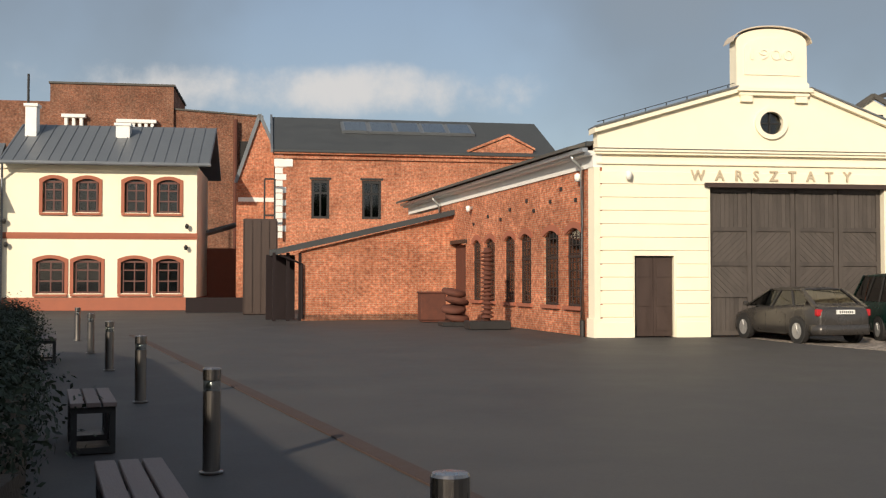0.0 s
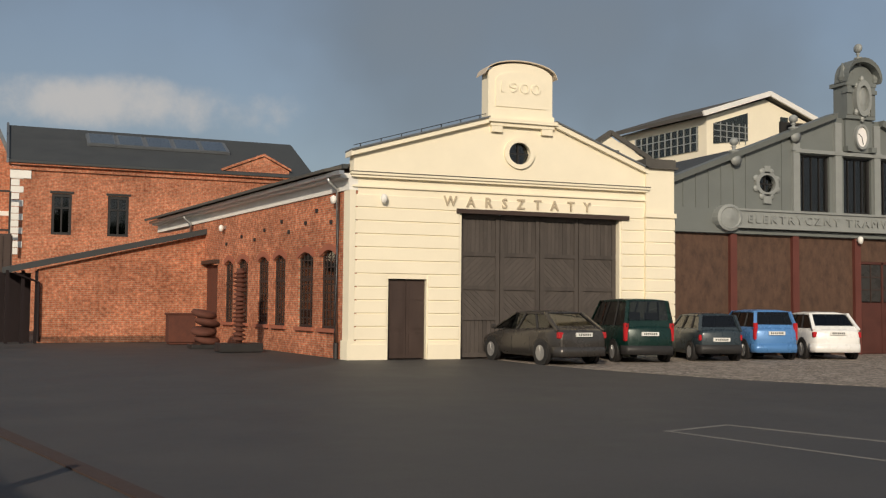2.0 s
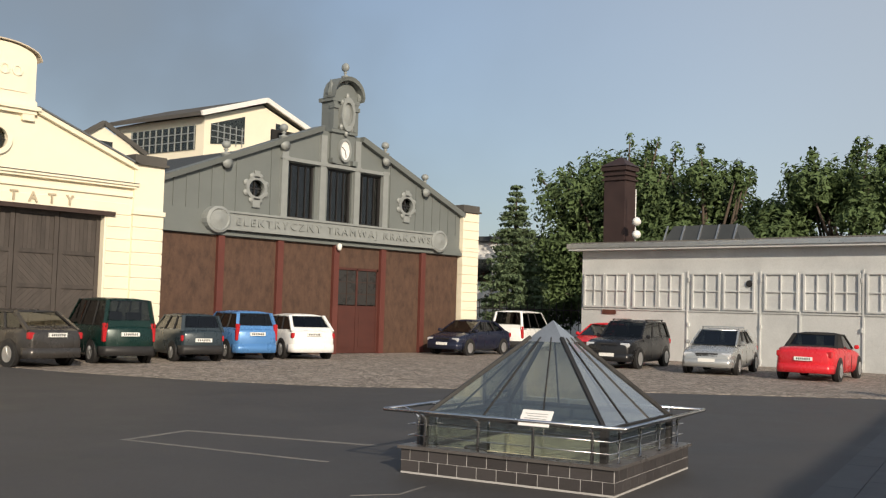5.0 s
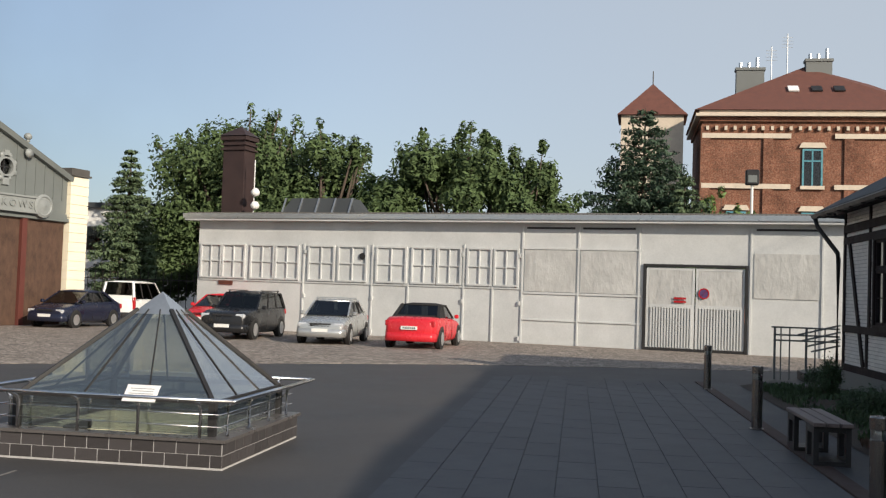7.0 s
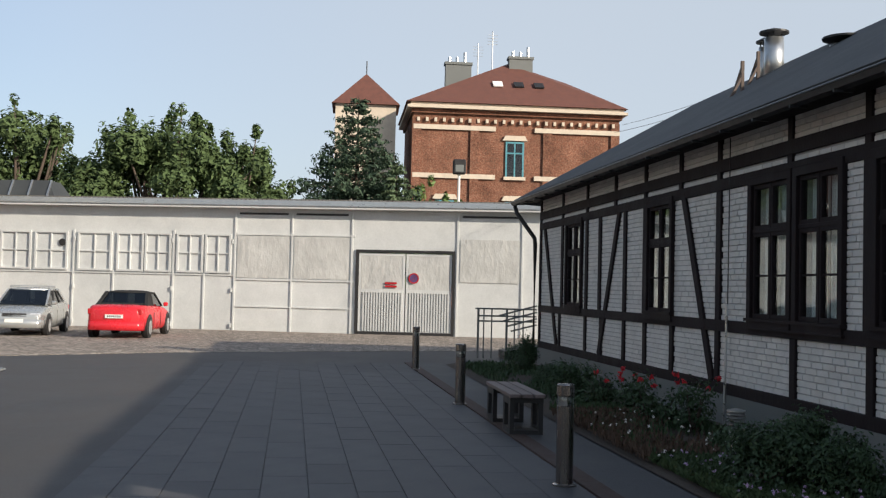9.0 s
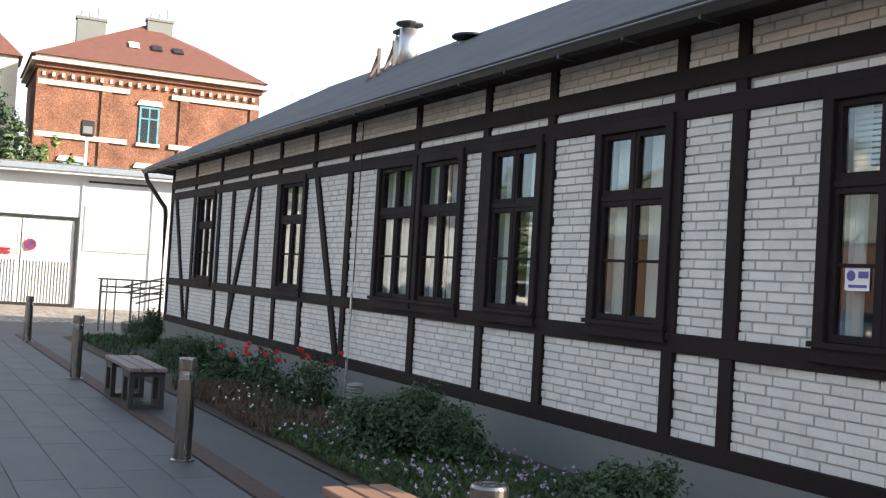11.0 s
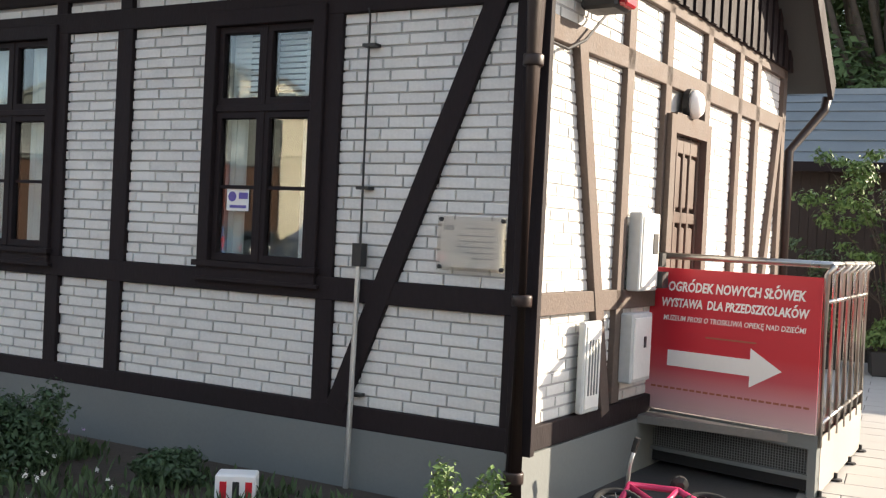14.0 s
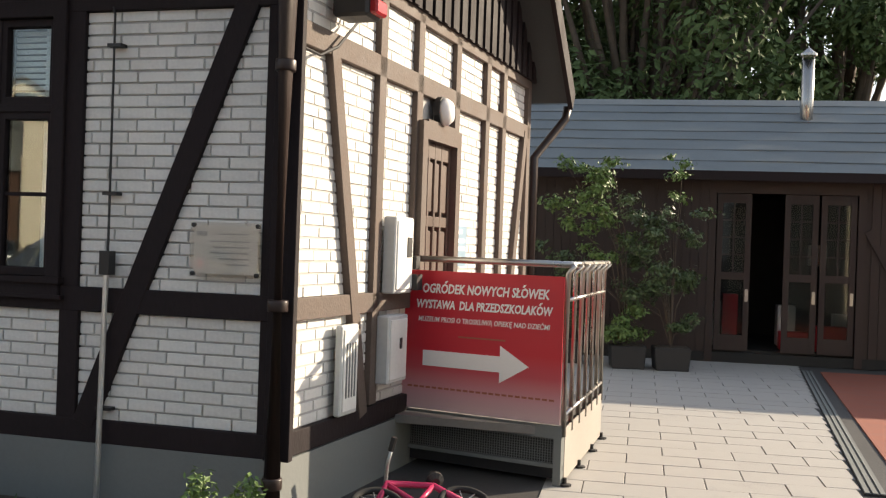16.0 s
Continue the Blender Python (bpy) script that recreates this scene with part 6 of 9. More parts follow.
bantext("OGRODEK NOWYCH SŁOWEK", 0.17, 1.36, 1.08, 0.1)
bantext("WYSTAWA  DLA PRZEDSZKOLAKOW", 0.12, 1.24, 1.16, 0.09)
bantext("MUZEUM PROSI O TROSKLIWĄ OPIEKĘ NAD DZIEĆMI", 0.14, 1.135, 1.12, 0.055)
one("arrow", lambda bm: prism(bm, [(0.19, 0.79), (0.86, 0.79), (0.86, 0.71), (1.1, 0.85), (0.86, 0.99), (0.86, 0.91), (0.19, 0.91)], -0.054, -0.049), M_SIGNW, ban, "white arrow")
one("print_bar", lambda bm: box(bm, 0.5, 0.9, -0.0535, -0.049, 1.025, 1.037), M_TRIMRED, ban)
one("print_line", lambda bm: [box(bm, 0.06 + i * 0.055, 0.10 + i * 0.055, -0.0535, -0.049, 0.615, 0.63) for i in range(23)], M_TRIMRED, ban)
for x, z in ((0.17 + 1.08 * 0.185, 1.436), (0.17 + 1.08 * 0.80, 1.436), (0.12 + 1.16 * 0.905, 1.309)):
    one("acute_accent", lambda bm: prism(bm, [(x - 0.006, z), (x + 0.008, z), (x + 0.026, z + 0.02), (x + 0.006, z + 0.02)], -0.054, -0.049), M_SIGNW, ban)


# ---- bollards ----
M_BOLLARD = material("dull_stainless", (0.27, 0.25, 0.235), 0.28, metal=1.0, var=0.15, scale=3, bump=0.03, stretch=(1, 1, 0.1))
def bollard(x, y):
    b = thing("bollard", "stainless steel bollard light with a conical reflector cap", "bollard", site(x, y), "bollards along the yard")
    one("base_plate", lambda bm: lathe(bm, [(0.105, 0), (0.105, 0.012), (0.08, 0.02)], 20), M_BOLLARD, b, smooth=False)
    one("post", lambda bm: lathe(bm, [(0.076, 0.0), (0.076, 0.70), (0.070, 0.705)], 24), M_BOLLARD, b, smooth=False)
    one("reflector", lambda bm: lathe(bm, [(0.070, 0.706), (0.026, 0.782), (0.024, 0.79)], 20), M_CHROME, b, "bright conical reflector", smooth=True)
    one("lens", lambda bm: lathe(bm, [(0.074, 0.706), (0.074, 0.789)], 24), M_GLASSP, b)
    one("cap", lambda bm: lathe(bm, [(0.076, 0.79), (0.079, 0.795), (0.079, 0.885), (0.072, 0.897), (0.0, 0.9)], 24), M_BOLLARD, b)
    return b


first = bollard(0.69, 3.70)
for x, y in ((-0.52, 8.4), (-1.78, 13.36), (-2.97, 18.1), (-4.07, 22.3), (-5.29, 27.05), (3.74, -2.21), (8.4, -1.98), (13.97, -1.69), (19.65, -1.40)):
    copy_thing(first, site(x, y))


# ---- benches ----
def bench(length, m, mat, label):
    """x along the seat, origin at one end on the ground, y across."""
    b = thing("bench", label, "bench", sited(m), "benches beside the beds")
    for i in range(3):
        one("slat", lambda bm: box(bm, 0, length, 0.01 + i * 0.148, 0.138 + i * 0.148, 0.445, 0.49), mat, b, bevel=0.006)
    for x in (0.06, length - 0.5):
        def frame_leg(bm):
            for a, c in ((0.0, 0.06), (0.38, 0.44)):
                box(bm, x, x + 0.44, 0.02 + a * 0.92, 0.02 + c * 0.92, 0.0, 0.085)
                box(bm, x, x + 0.44, 0.02 + a * 0.92, 0.02 + c * 0.92, 0.36, 0.445)
                box(bm, x, x + 0.10, 0.02 + a * 0.92, 0.02 + c * 0.92, 0.085, 0.36)
                box(bm, x + 0.34, x + 0.44, 0.02 + a * 0.92, 0.02 + c * 0.92, 0.085, 0.36)
            for z in (0.003, 0.383):
                box(bm, x + 0.003, x + 0.437, 0.07, 0.37, z, z + 0.055)
        one("leg_frame", frame_leg, M_BLACK, b, "black steel box frame")
    return b


M_BENCHG = material("greyed_wood_slat", (0.155, 0.12, 0.11), 0.6, var=0.3, scale=4, bump=0.2, fine=60, stretch=(0.3, 2, 2), rnd=0.25)
bench(1.69, pose(11.07, -2.36, 0, 0, 0, 1.5), M_BENCHG, "weathered grey wood bench on black box frames by the bed")
bench(1.45, pose(4.2, -2.70, 0, 0, 0, 1.0), M_BENCH, "warm brown slatted wood bench on black steel frames")
bench(1.42, pose(-2.19, 10.58, 0, 0, 0, -77), M_BENCHG, "grey slatted bench with black frames before the hedge")
bench(1.50, pose(-1.15, 6.36, 0, 0, 0, -77), M_BENCHG, "grey slatted bench with dark slot joints by the hedge")
bench(1.5, pose(-5.0, 21.0, 0, 0, 0, -77), M_BENCHG, "grey slatted bench at the far hedge end")

# ---- glass pyramid over the cellar ----
PY = pose(10.17, 7.06, 0, 0, 0, 12.5)
pyr = thing("glass_pyramid_skylight", "glass pyramid skylight with dark bars on a tiled plinth", "skylight", PY)
S = 1.235
one("plinth_core", lambda bm: [box(bm, -S + 0.003, S - 0.003, a, b, -0.01, 0.255) for a, b in ((-S + 0.003, -S + 0.16), (S - 0.16, S - 0.003))] + [box(bm, a, b, -S + 0.16, S - 0.16, -0.01, 0.255) for a, b in ((-S + 0.003, -S + 0.16), (S - 0.16, S - 0.003))], M_MORTAR, pyr)


def coping(bm):
    o, i = S + 0.03, S - 0.2
    for a, b, c, d in ((-o, o, -o, -i), (-o, o, i, o), (-o, -i, -i, i), (i, o, -i, i)):
        box(bm, a, b, c, d, 0.256, 0.29)


one("coping", coping, material("dark_stone_coping", (0.10, 0.092, 0.088), 0.3, var=0.2, scale=3, bump=0.05), pyr, "polished dark stone coping")
bm = BM()
box(bm, 0, 0.226, 0, 0.012, 0, 0.118)
tile_mesh = mesh("tile", bm, M_TILEDK, bevel=0.002)
for side in range(4):
    R4 = pose(0, 0, 0, 0, 0, 90 * side)
    for row in range(2):
        x = -S - (0.117 if row else 0.0)
        while x < S:
            a, b = max(x, -S), min(x + 0.2345, S)
            if b - a > 0.03:
                share("tile", tile_mesh, pyr, R4 @ pose(a + 0.004, -S - 0.001, 0.012 + row * 0.123) @ Matrix.Diagonal(((b - a - 0.008) / 0.226, 1, 1, 1)))
            x += 0.2345
# glazing
G0, GZ, TOPZ = 1.05, 0.62, 1.50
apex_k = 0.19


def gp(i, j, top):
    """Corner or edge point of the glazing; i, j in -1..1."""
    k = apex_k if top else G0
    return Vector((i * k, j * k, TOPZ if top else GZ))


for i, j in ((-1, -1), (1, -1), (1, 1), (-1, 1)):
    one("hip_bar", lambda bm: bar(bm, gp(i, j, False), gp(i, j, True), 0.044, 0.042), M_BLACK, pyr)
    one("corner_post", lambda bm: box(bm, i * G0 - 0.035, i * G0 + 0.035, j * G0 - 0.035, j * G0 + 0.035, 0.29, GZ + 0.02), M_BLACK, pyr)
for side in range(4):
    R4 = pose(0, 0, 0, 0, 0, 90 * side)
    for u in (-0.34, 0.34):
        one("glazing_bar", lambda bm: bar(bm, R4 @ gp(u, -1, False), R4 @ gp(u, -1, True), 0.013, 0.022), M_BLACK, pyr)
    us = (-1, -0.34, 0.34, 1)
    for a, b in zip(us, us[1:]):
        def pane(bm):
            q = [R4 @ gp(a, -1, False), R4 @ gp(b, -1, False), R4 @ gp(b, -1, True), R4 @ gp(a, -1, True)]
            bm.faces.new([bm.verts.new(p) for p in q])
        one("pane", pane, M_GLASSP, pyr)
    one("skirt_pane", lambda bm: box(bm, -G0, G0, -G0 - 0.004, -G0 + 0.004, 0.3, GZ, R4), M_GLASSP, pyr)
    one("eave_bar", lambda bm: box(bm, -G0, G0, -G0 - 0.02, -G0 + 0.02, GZ - 0.015, GZ + 0.015, R4), M_BLACK, pyr)
    # railing
    f = S + 0.14
    one("top_rail", lambda bm: tube(bm, [R4 @ Vector((-f, -f, 0.68)), R4 @ Vector((f, -f, 0.68))], 0.021, 10), M_CHROME, pyr, smooth=True)
    for x in (-0.97, -0.32, 0.32, 0.97):
        one("rail_post", lambda bm: tube(bm, [R4 @ Vector((x, -S + 0.06, 0.28)), R4 @ Vector((x, -S + 0.06, 0.57)), R4 @ Vector((x, -S + 0.03, 0.61)), R4 @ Vector((x, -f, 0.68))], 0.018, 8), M_CHROME, pyr, smooth=True)
    for z in (0.40, 0.52):
        one("wire_rail", lambda bm: tube(bm, [R4 @ Vector((-S + 0.05, -S + 0.06, z)), R4 @ Vector((S - 0.05, -S + 0.06, z))], 0.006, 6), M_CHROME, pyr, smooth=True)
one("cap", lambda bm: (lambda lo, t: [bm.faces.new((lo[k], lo[(k + 1) % 4], t)) for k in range(4)] and bm.faces.new(lo[::-1]))([bm.verts.new((a * 0.235, b * 0.235, 1.455)) for a, b in ((-1, -1), (1, -1), (1, 1), (-1, 1))], bm.verts.new((0, 0, 1.70))), M_GALV, pyr, "pale grey sheet metal cap")
# the pit walls seen through the glass
one("shaft", lambda bm: [box(bm, a, b, c, d, 0.0, 0.25) for a, b, c, d in ((-1.03, -0.98, -1.03, 1.03), (0.98, 1.03, -1.03, 1.03), (-0.98, 0.98, -1.03, -0.98), (-0.98, 0.98, 0.98, 1.03))] + [box(bm, -1.0, 1.0, -1.0, 1.0, -0.01, 0.012)], M_CREAM, pyr, "cream plastered shaft")
one("vent_grille", lambda bm: box(bm, -0.25, 0.35, 0.95, 0.977, 0.1, 0.2), M_BLACK, pyr)
ntc = thing("notice_plate", "white notice plate hung on the skylight railing", "notice", PY)
one("plate", lambda bm: box(bm, -0.10, 0.10, -0.17, 0.17, 0.0, 0.006, pose(-f + 0.04, -0.42, 0.71, 0, -48, 0)), M_SIGNW, ntc)
one("print_line", lambda bm: [box(bm, -0.07 + k * 0.03, -0.062 + k * 0.03, -0.12, 0.13 - 0.03 * (k % 2), 0.006, 0.0068, pose(-f + 0.04, -0.42, 0.71, 0, -48, 0)) for k in range(5)], M_GREYL, ntc)


# ---- cars ----
def lerp_list(pts, x):
    for (a, u), (b, v) in zip(pts, pts[1:]):
        if x <= b:
            t = 0 if b == a else max(0, (x - a) / (b - a))
            return u + (v - u) * t
    return pts[-1][1]


def car(label, category, L, Wd, H, paint_mat, deck, cabin, m, wheel=0.30, wb=0.6, roof_bars=False, tail="tall", front_grille=True, bumper=None, soft_top=None, name="car"):
    """x forward. deck: body height along the length, -0.5 rear to 0.5 front; cabin: glass foot and roof along x, rear to front, and the belt height."""
    c = thing(name, label, category, m, "parked cars")
    hw = Wd / 2
    xs = [-0.5, -0.49, -0.46, -0.42, -0.36, -0.28, -0.15, 0.0, 0.15, 0.26, 0.34, 0.4, 0.45, 0.48, 0.495, 0.5]

    def ringat(fx, inset=0.0, zl=None, zt=None):
        w = hw * (1 - 0.17 * abs(2 * fx) ** 7) - inset
        zt = lerp_list(deck, fx) if zt is None else zt
        zl = (0.20 + 0.10 * abs(2 * fx) ** 10) if zl is None else zl
        zl, zt = zl + inset, zt - inset
        h = zt - zl
        half = [(0.86, 0), (0.96, 0.12), (0.995, 0.32), (1.0, 0.55), (0.985, 0.8), (0.95, 0.93), (0.86, 1.0), (0.45, 1.0 + 0.02 / h)]
        pts = [(w * a, zl + h * b) for a, b in half]
        return [Vector((fx * L, y, z)) for y, z in pts] + [Vector((fx * L, -y, z)) for y, z in reversed(pts)]

    def hull(bm):
        rings = [[bm.verts.new(p) for p in ringat(fx, 0.05 if abs(fx) == 0.5 else 0.015 if abs(fx) in (0.49, 0.495) else 0)] for fx in xs]
        for a, b in zip(rings, rings[1:]):
            for i in range(len(a)):
                j = (i + 1) % len(a)
                bm.faces.new((a[i], a[j], b[j], b[i]))
        bm.faces.new(rings[0])
        bm.faces.new(rings[-1][::-1])
    body = one("body", hull, paint_mat, c, smooth=True)
    for s in (-1, 1):                                     # bumpers
        def bump(bm):
            rr = []
            for fx in (0.425, 0.45, 0.475, 0.495, 0.507):
                w = hw * (1.005 - 0.17 * (2 * fx) ** 7)
                if fx > 0.5:
                    w -= 0.05
                rr.append([bm.verts.new((s * fx * L, y, z)) for y, z in ((w, 0.24), (w + 0.01, 0.36), (w, 0.50), (-w, 0.50), (-w - 0.01, 0.36), (-w, 0.24))])
            for a, b in zip(rr, rr[1:]):
                for i in range(6):
                    bm.faces.new((a[i], a[(i + 1) % 6], b[(i + 1) % 6], b[i]))
            bm.faces.new(rr[0])
            bm.faces.new(rr[-1][::-1])
        one("bumper", bump, bumper or paint_mat, c, smooth=True)
    xb, xrb, xrf, xf, belt = cabin
    X = [v * L for v in (xb, xrb, xrf, xf)]
    yb, yt = hw * 0.90, hw * 0.72
    zt = H - 0.05
    P = {}
    for s in (-1, 1):
        P[s] = [Vector((X[0], s * yb * 0.93, belt)), Vector((X[1], s * yt * 0.97, zt)), Vector((X[2], s * yt, zt)), Vector((X[3], s * yb * 0.93, belt))]
    top_mat = soft_top or paint_mat

    def roof(bm):
        rr = []
        for k in range(7):
            t = k / 6
            x = X[1] + (X[2] - X[1]) * t
            e = 0.035 * (1 - (2 * t - 1) ** 2)
            w = yt * (0.97 + 0.03 * t) + 0.03
            rr.append([bm.verts.new((x, y, z)) for y, z in ((w, zt - 0.03), (w * 0.97, zt + 0.012 + e * 0.4), (w * 0.6, zt + 0.035 + e), (0, zt + 0.04 + e), (-w * 0.6, zt + 0.035 + e), (-w * 0.97, zt + 0.012 + e * 0.4), (-w, zt - 0.03))])
        for a, b in zip(rr, rr[1:]):
            for i in range(7):
                bm.faces.new((a[i], a[(i + 1) % 7], b[(i + 1) % 7], b[i]))
        bm.faces.new(rr[0])
        bm.faces.new(rr[-1][::-1])
    one("roof", roof, top_mat, c, smooth=True)

    def quad(bm, pts):
        bm.faces.new([bm.verts.new(p) for p in pts])
    one("windscreen", lambda bm: quad(bm, [P[-1][3], P[1][3], P[1][2], P[-1][2]]), M_CARGLASS, c)
    one("rear_window", lambda bm: quad(bm, [P[1][0] * 0.75 + P[1][1] * 0.25, P[-1][0] * 0.75 + P[-1][1] * 0.25, P[-1][1], P[1][1]]), M_CARGLASS, c)
    one("tailgate_panel", lambda bm: [quad(bm, [P[1][0], P[-1][0], P[-1][0] * 0.72 + P[-1][1] * 0.28, P[1][0] * 0.72 + P[1][1] * 0.28])], top_mat, c)
    one("cabin_interior", lambda bm: box(bm, X[0] + 0.25, X[3] - 0.35, -yb * 0.85, yb * 0.85, 0.4, belt + 0.06) and [box(bm, x, x + 0.14, y - 0.2, y + 0.2, belt, belt + 0.42) for x in (X[1] + 0.45, X[2] - 0.35) for y in (-0.33, 0.33)], M_DARK, c)
    for s in (-1, 1):
        for (i, a, b, wd) in ((0, P[s][0], P[s][1], 0.10), (1, P[s][3], P[s][2], 0.055)):
            one("pillar", lambda bm: bar(bm, a, b, wd, wd * 0.8), top_mat, c)
        foot = lambda t: P[s][0].lerp(P[s][3], t)
        head = lambda t: P[s][1].lerp(P[s][2], t)
        cuts = (0.30, 0.62) if not soft_top else (0.42,)
        for t in cuts:
            one("pillar", lambda bm: bar(bm, foot(t), head(t), 0.06, 0.05), top_mat if soft_top else M_BLACK, c)
        edges = (0.0, *cuts, 1.0)
        for a, b in zip(edges, edges[1:]):
            solid = soft_top and a == 0.0
            one("quarter_panel" if solid else "side_window", lambda bm: quad(bm, [foot(a), foot(b), head(b), head(a)]), top_mat if solid else M_CARGLASS, c)
        one("mirror", lambda bm: box(bm, X[3] - 0.28, X[3] - 0.16, s * (yb + 0.12) - 0.07, s * (yb + 0.12) + 0.07, belt - 0.0, belt + 0.13), paint_mat, c, bevel=0.03)
        one("belt_trim", lambda bm: bar(bm, P[s][0] + Vector((0, s * 0.035, 0)), P[s][3] + Vector((0, s * 0.035, 0)), 0.02, 0.02), M_BLACK, c)
        for fx in (-0.14, 0.09):
            one("door_handle", lambda bm: box(bm, fx * L, fx * L + 0.14, s * hw - 0.02 * s - 0.015, s * hw - 0.02 * s + 0.015, belt - 0.16, belt - 0.13), paint_mat, c)
            one("door_seam", lambda bm: box(bm, (fx - 0.04) * L, (fx - 0.04) * L + 0.008, s * hw - 0.012, s * hw + 0.0015, 0.32, belt - 0.18), M_BLACK, c)
        # lamps
        zt0 = lerp_list(deck, -0.47)
        lo, hi = {"tall": (0.62, 1.15), "low": (0.62, 0.80), "wide": (zt0 - 0.24, zt0 - 0.06)}[tail]
        wrap = 0.19 if tail != "tall" else 0.13
        one("tail_light", lambda bm: box(bm, -0.505 * L + 0.04, -0.46 * L, s * (hw * 0.90 - wrap / 2) - wrap / 2, s * (hw * 0.90 - wrap / 2) + wrap / 2, lo, min(hi, belt + 0.2)), M_TAIL, c, bevel=0.025)
        zh = lerp_list(deck, 0.46)
        one("headlight", lambda bm: box(bm, 0.455 * L, 0.498 * L, s * hw * 0.68 - 0.16, s * hw * 0.68 + 0.16, zh - 0.19, zh - 0.04), M_HEAD, c, bevel=0.035)
        for fx in (-wb / 2 - 0.01, wb / 2 + 0.02):
            x = fx * L
            Wm = pose(x, s * (hw - 0.11), wheel, -90 * s, 0, 0)
            w = part("wheel", (lambda b_: (lathe(b_, [(wheel * 0.62, -0.09), (wheel * 0.95, -0.09), (wheel, -0.06), (wheel, 0.09), (wheel * 0.95, 0.12), (wheel * 0.66, 0.128)], 24), b_)[1])(BM()), M_RUBBER, c, "black rubber tyre", at=Wm)

            def rim(bm):
                lathe(bm, [(wheel * 0.64, 0.10), (wheel * 0.67, 0.133), (wheel * 0.60, 0.133), (wheel * 0.56, 0.129), (0.02, 0.129)], 24)
                for k in range(5):
                    box(bm, 0.03, wheel * 0.6, -0.025, 0.025, 0.128, 0.138, pose(0, 0, 0, 0, 0, 72 * k))
                lathe(bm, [(0.05, 0.12), (0.05, 0.139), (0.02, 0.142)], 10)
            one("rim", rim, M_ALLOY, w, "grey wheel rim")
            one("wheel_arch", lambda bm: lathe(bm, [(wheel + 0.055, 0.0), (wheel + 0.055, 0.113)], 24), M_BLACK, c, at=pose(x, s * (hw - 0.11), wheel + 0.02, -90 * s, 0, 0))
    zr = 0.50 if tail != "low" else 0.42
    one("rear_plate", lambda bm: box(bm, -0.512 * L - 0.004, -0.49 * L, -0.26, 0.26, (0.78 if H > 1.45 else 0.60), (0.89 if H > 1.45 else 0.71)), M_PLATE, c, "white plate")
    one("plate_bar", lambda bm: [box(bm, -0.512 * L - 0.006, -0.511 * L, -0.2 + k * 0.06, -0.165 + k * 0.06, (0.805 if H > 1.45 else 0.625), (0.865 if H > 1.45 else 0.685)) for k in range(7)], M_BLACK, c)
    one("front_plate", lambda bm: box(bm, 0.49 * L, 0.512 * L, -0.26, 0.26, 0.40, 0.51), M_PLATE, c, "white plate")
    if front_grille:
        zg = lerp_list(deck, 0.46)
        one("grille", lambda bm: box(bm, 0.47 * L, 0.5 * L, -hw * 0.42, hw * 0.42, zg - 0.17, zg - 0.05), M_BLACK, c, bevel=0.02)
    if roof_bars:
        for s in (-1, 1):
            one("roof_rail", lambda bm: bar(bm, (X[1] + 0.1, s * yt * 0.95, H + 0.03), (X[2] - 0.1, s * yt * 0.95, H + 0.03), 0.03, 0.035) and [box(bm, x - 0.03, x + 0.03, s * yt * 0.95 - 0.015, s * yt * 0.95 + 0.015, H - 0.05, H + 0.03) for x in (X[1] + 0.2, X[2] - 0.2)], M_GALV if roof_bars != "black" else M_BLACK, c)
    if roof_bars is True:
        for x in (X[1] + 0.35, X[2] - 0.15):
            one("cross_bar", lambda bm: bar(bm, (x, -yt, H + 0.06), (x, yt, H + 0.06), 0.04, 0.03), M_GALV, c)
    return c


HATCH = [(-0.5, 0.92), (-0.4, 0.98), (0.16, 0.95), (0.32, 0.88), (0.45, 0.74), (0.5, 0.66)]
TALL = [(-0.5, 0.98), (-0.4, 1.02), (0.2, 1.0), (0.34, 0.92), (0.45, 0.80), (0.5, 0.70)]
VAN = [(-0.5, 1.04), (-0.4, 1.06), (0.16, 1.05), (0.32, 0.96), (0.46, 0.82), (0.5, 0.72)]
SUV = [(-0.5, 1.04), (-0.4, 1.06), (0.16, 1.02), (0.22, 1.0), (0.44, 0.93), (0.5, 0.82)]
SEDAN = [(-0.5, 0.90), (-0.44, 0.98), (-0.3, 0.98), (0.16, 0.93), (0.24, 0.9), (0.44, 0.76), (0.5, 0.66)]


def at_rear(x, y, L, az):
    """Pose of a car whose tail stands at x, y and whose nose points az degrees from +x."""
    d = radians(az)
    return pose(x + math.cos(d) * L / 2, y + math.sin(d) * L / 2, 0.0, 0, 0, az)


car("grey-beige five-door hatchback parked before the workshop gate", "car", 4.25, 1.76, 1.46, P_GREY, [(-0.5, 0.93), (-0.42, 1.02), (0.1, 0.94), (0.3, 0.86), (0.45, 0.72), (0.5, 0.64)], (-0.465, -0.27, 0.08, 0.33, 0.93), sited(at_rear(14.55, 21.95, 4.25, 92)), wheel=0.32, tail="wide")
car("dark green small van with twin rear doors", "van", 4.05, 1.68, 1.83, P_GREEN, VAN, (-0.485, -0.455, 0.10, 0.30, 1.02), sited(at_rear(16.98, 22.18, 4.05, 75)), tail="tall", bumper=M_BLACK)
car("slate blue small hatchback with dull dark bumpers", "car", 3.3, 1.5, 1.42, P_TEAL, HATCH, (-0.47, -0.41, 0.06, 0.28, 0.90), sited(at_rear(19.55, 22.07, 3.3, 71)), wheel=0.27, tail="low", bumper=M_BLACK)
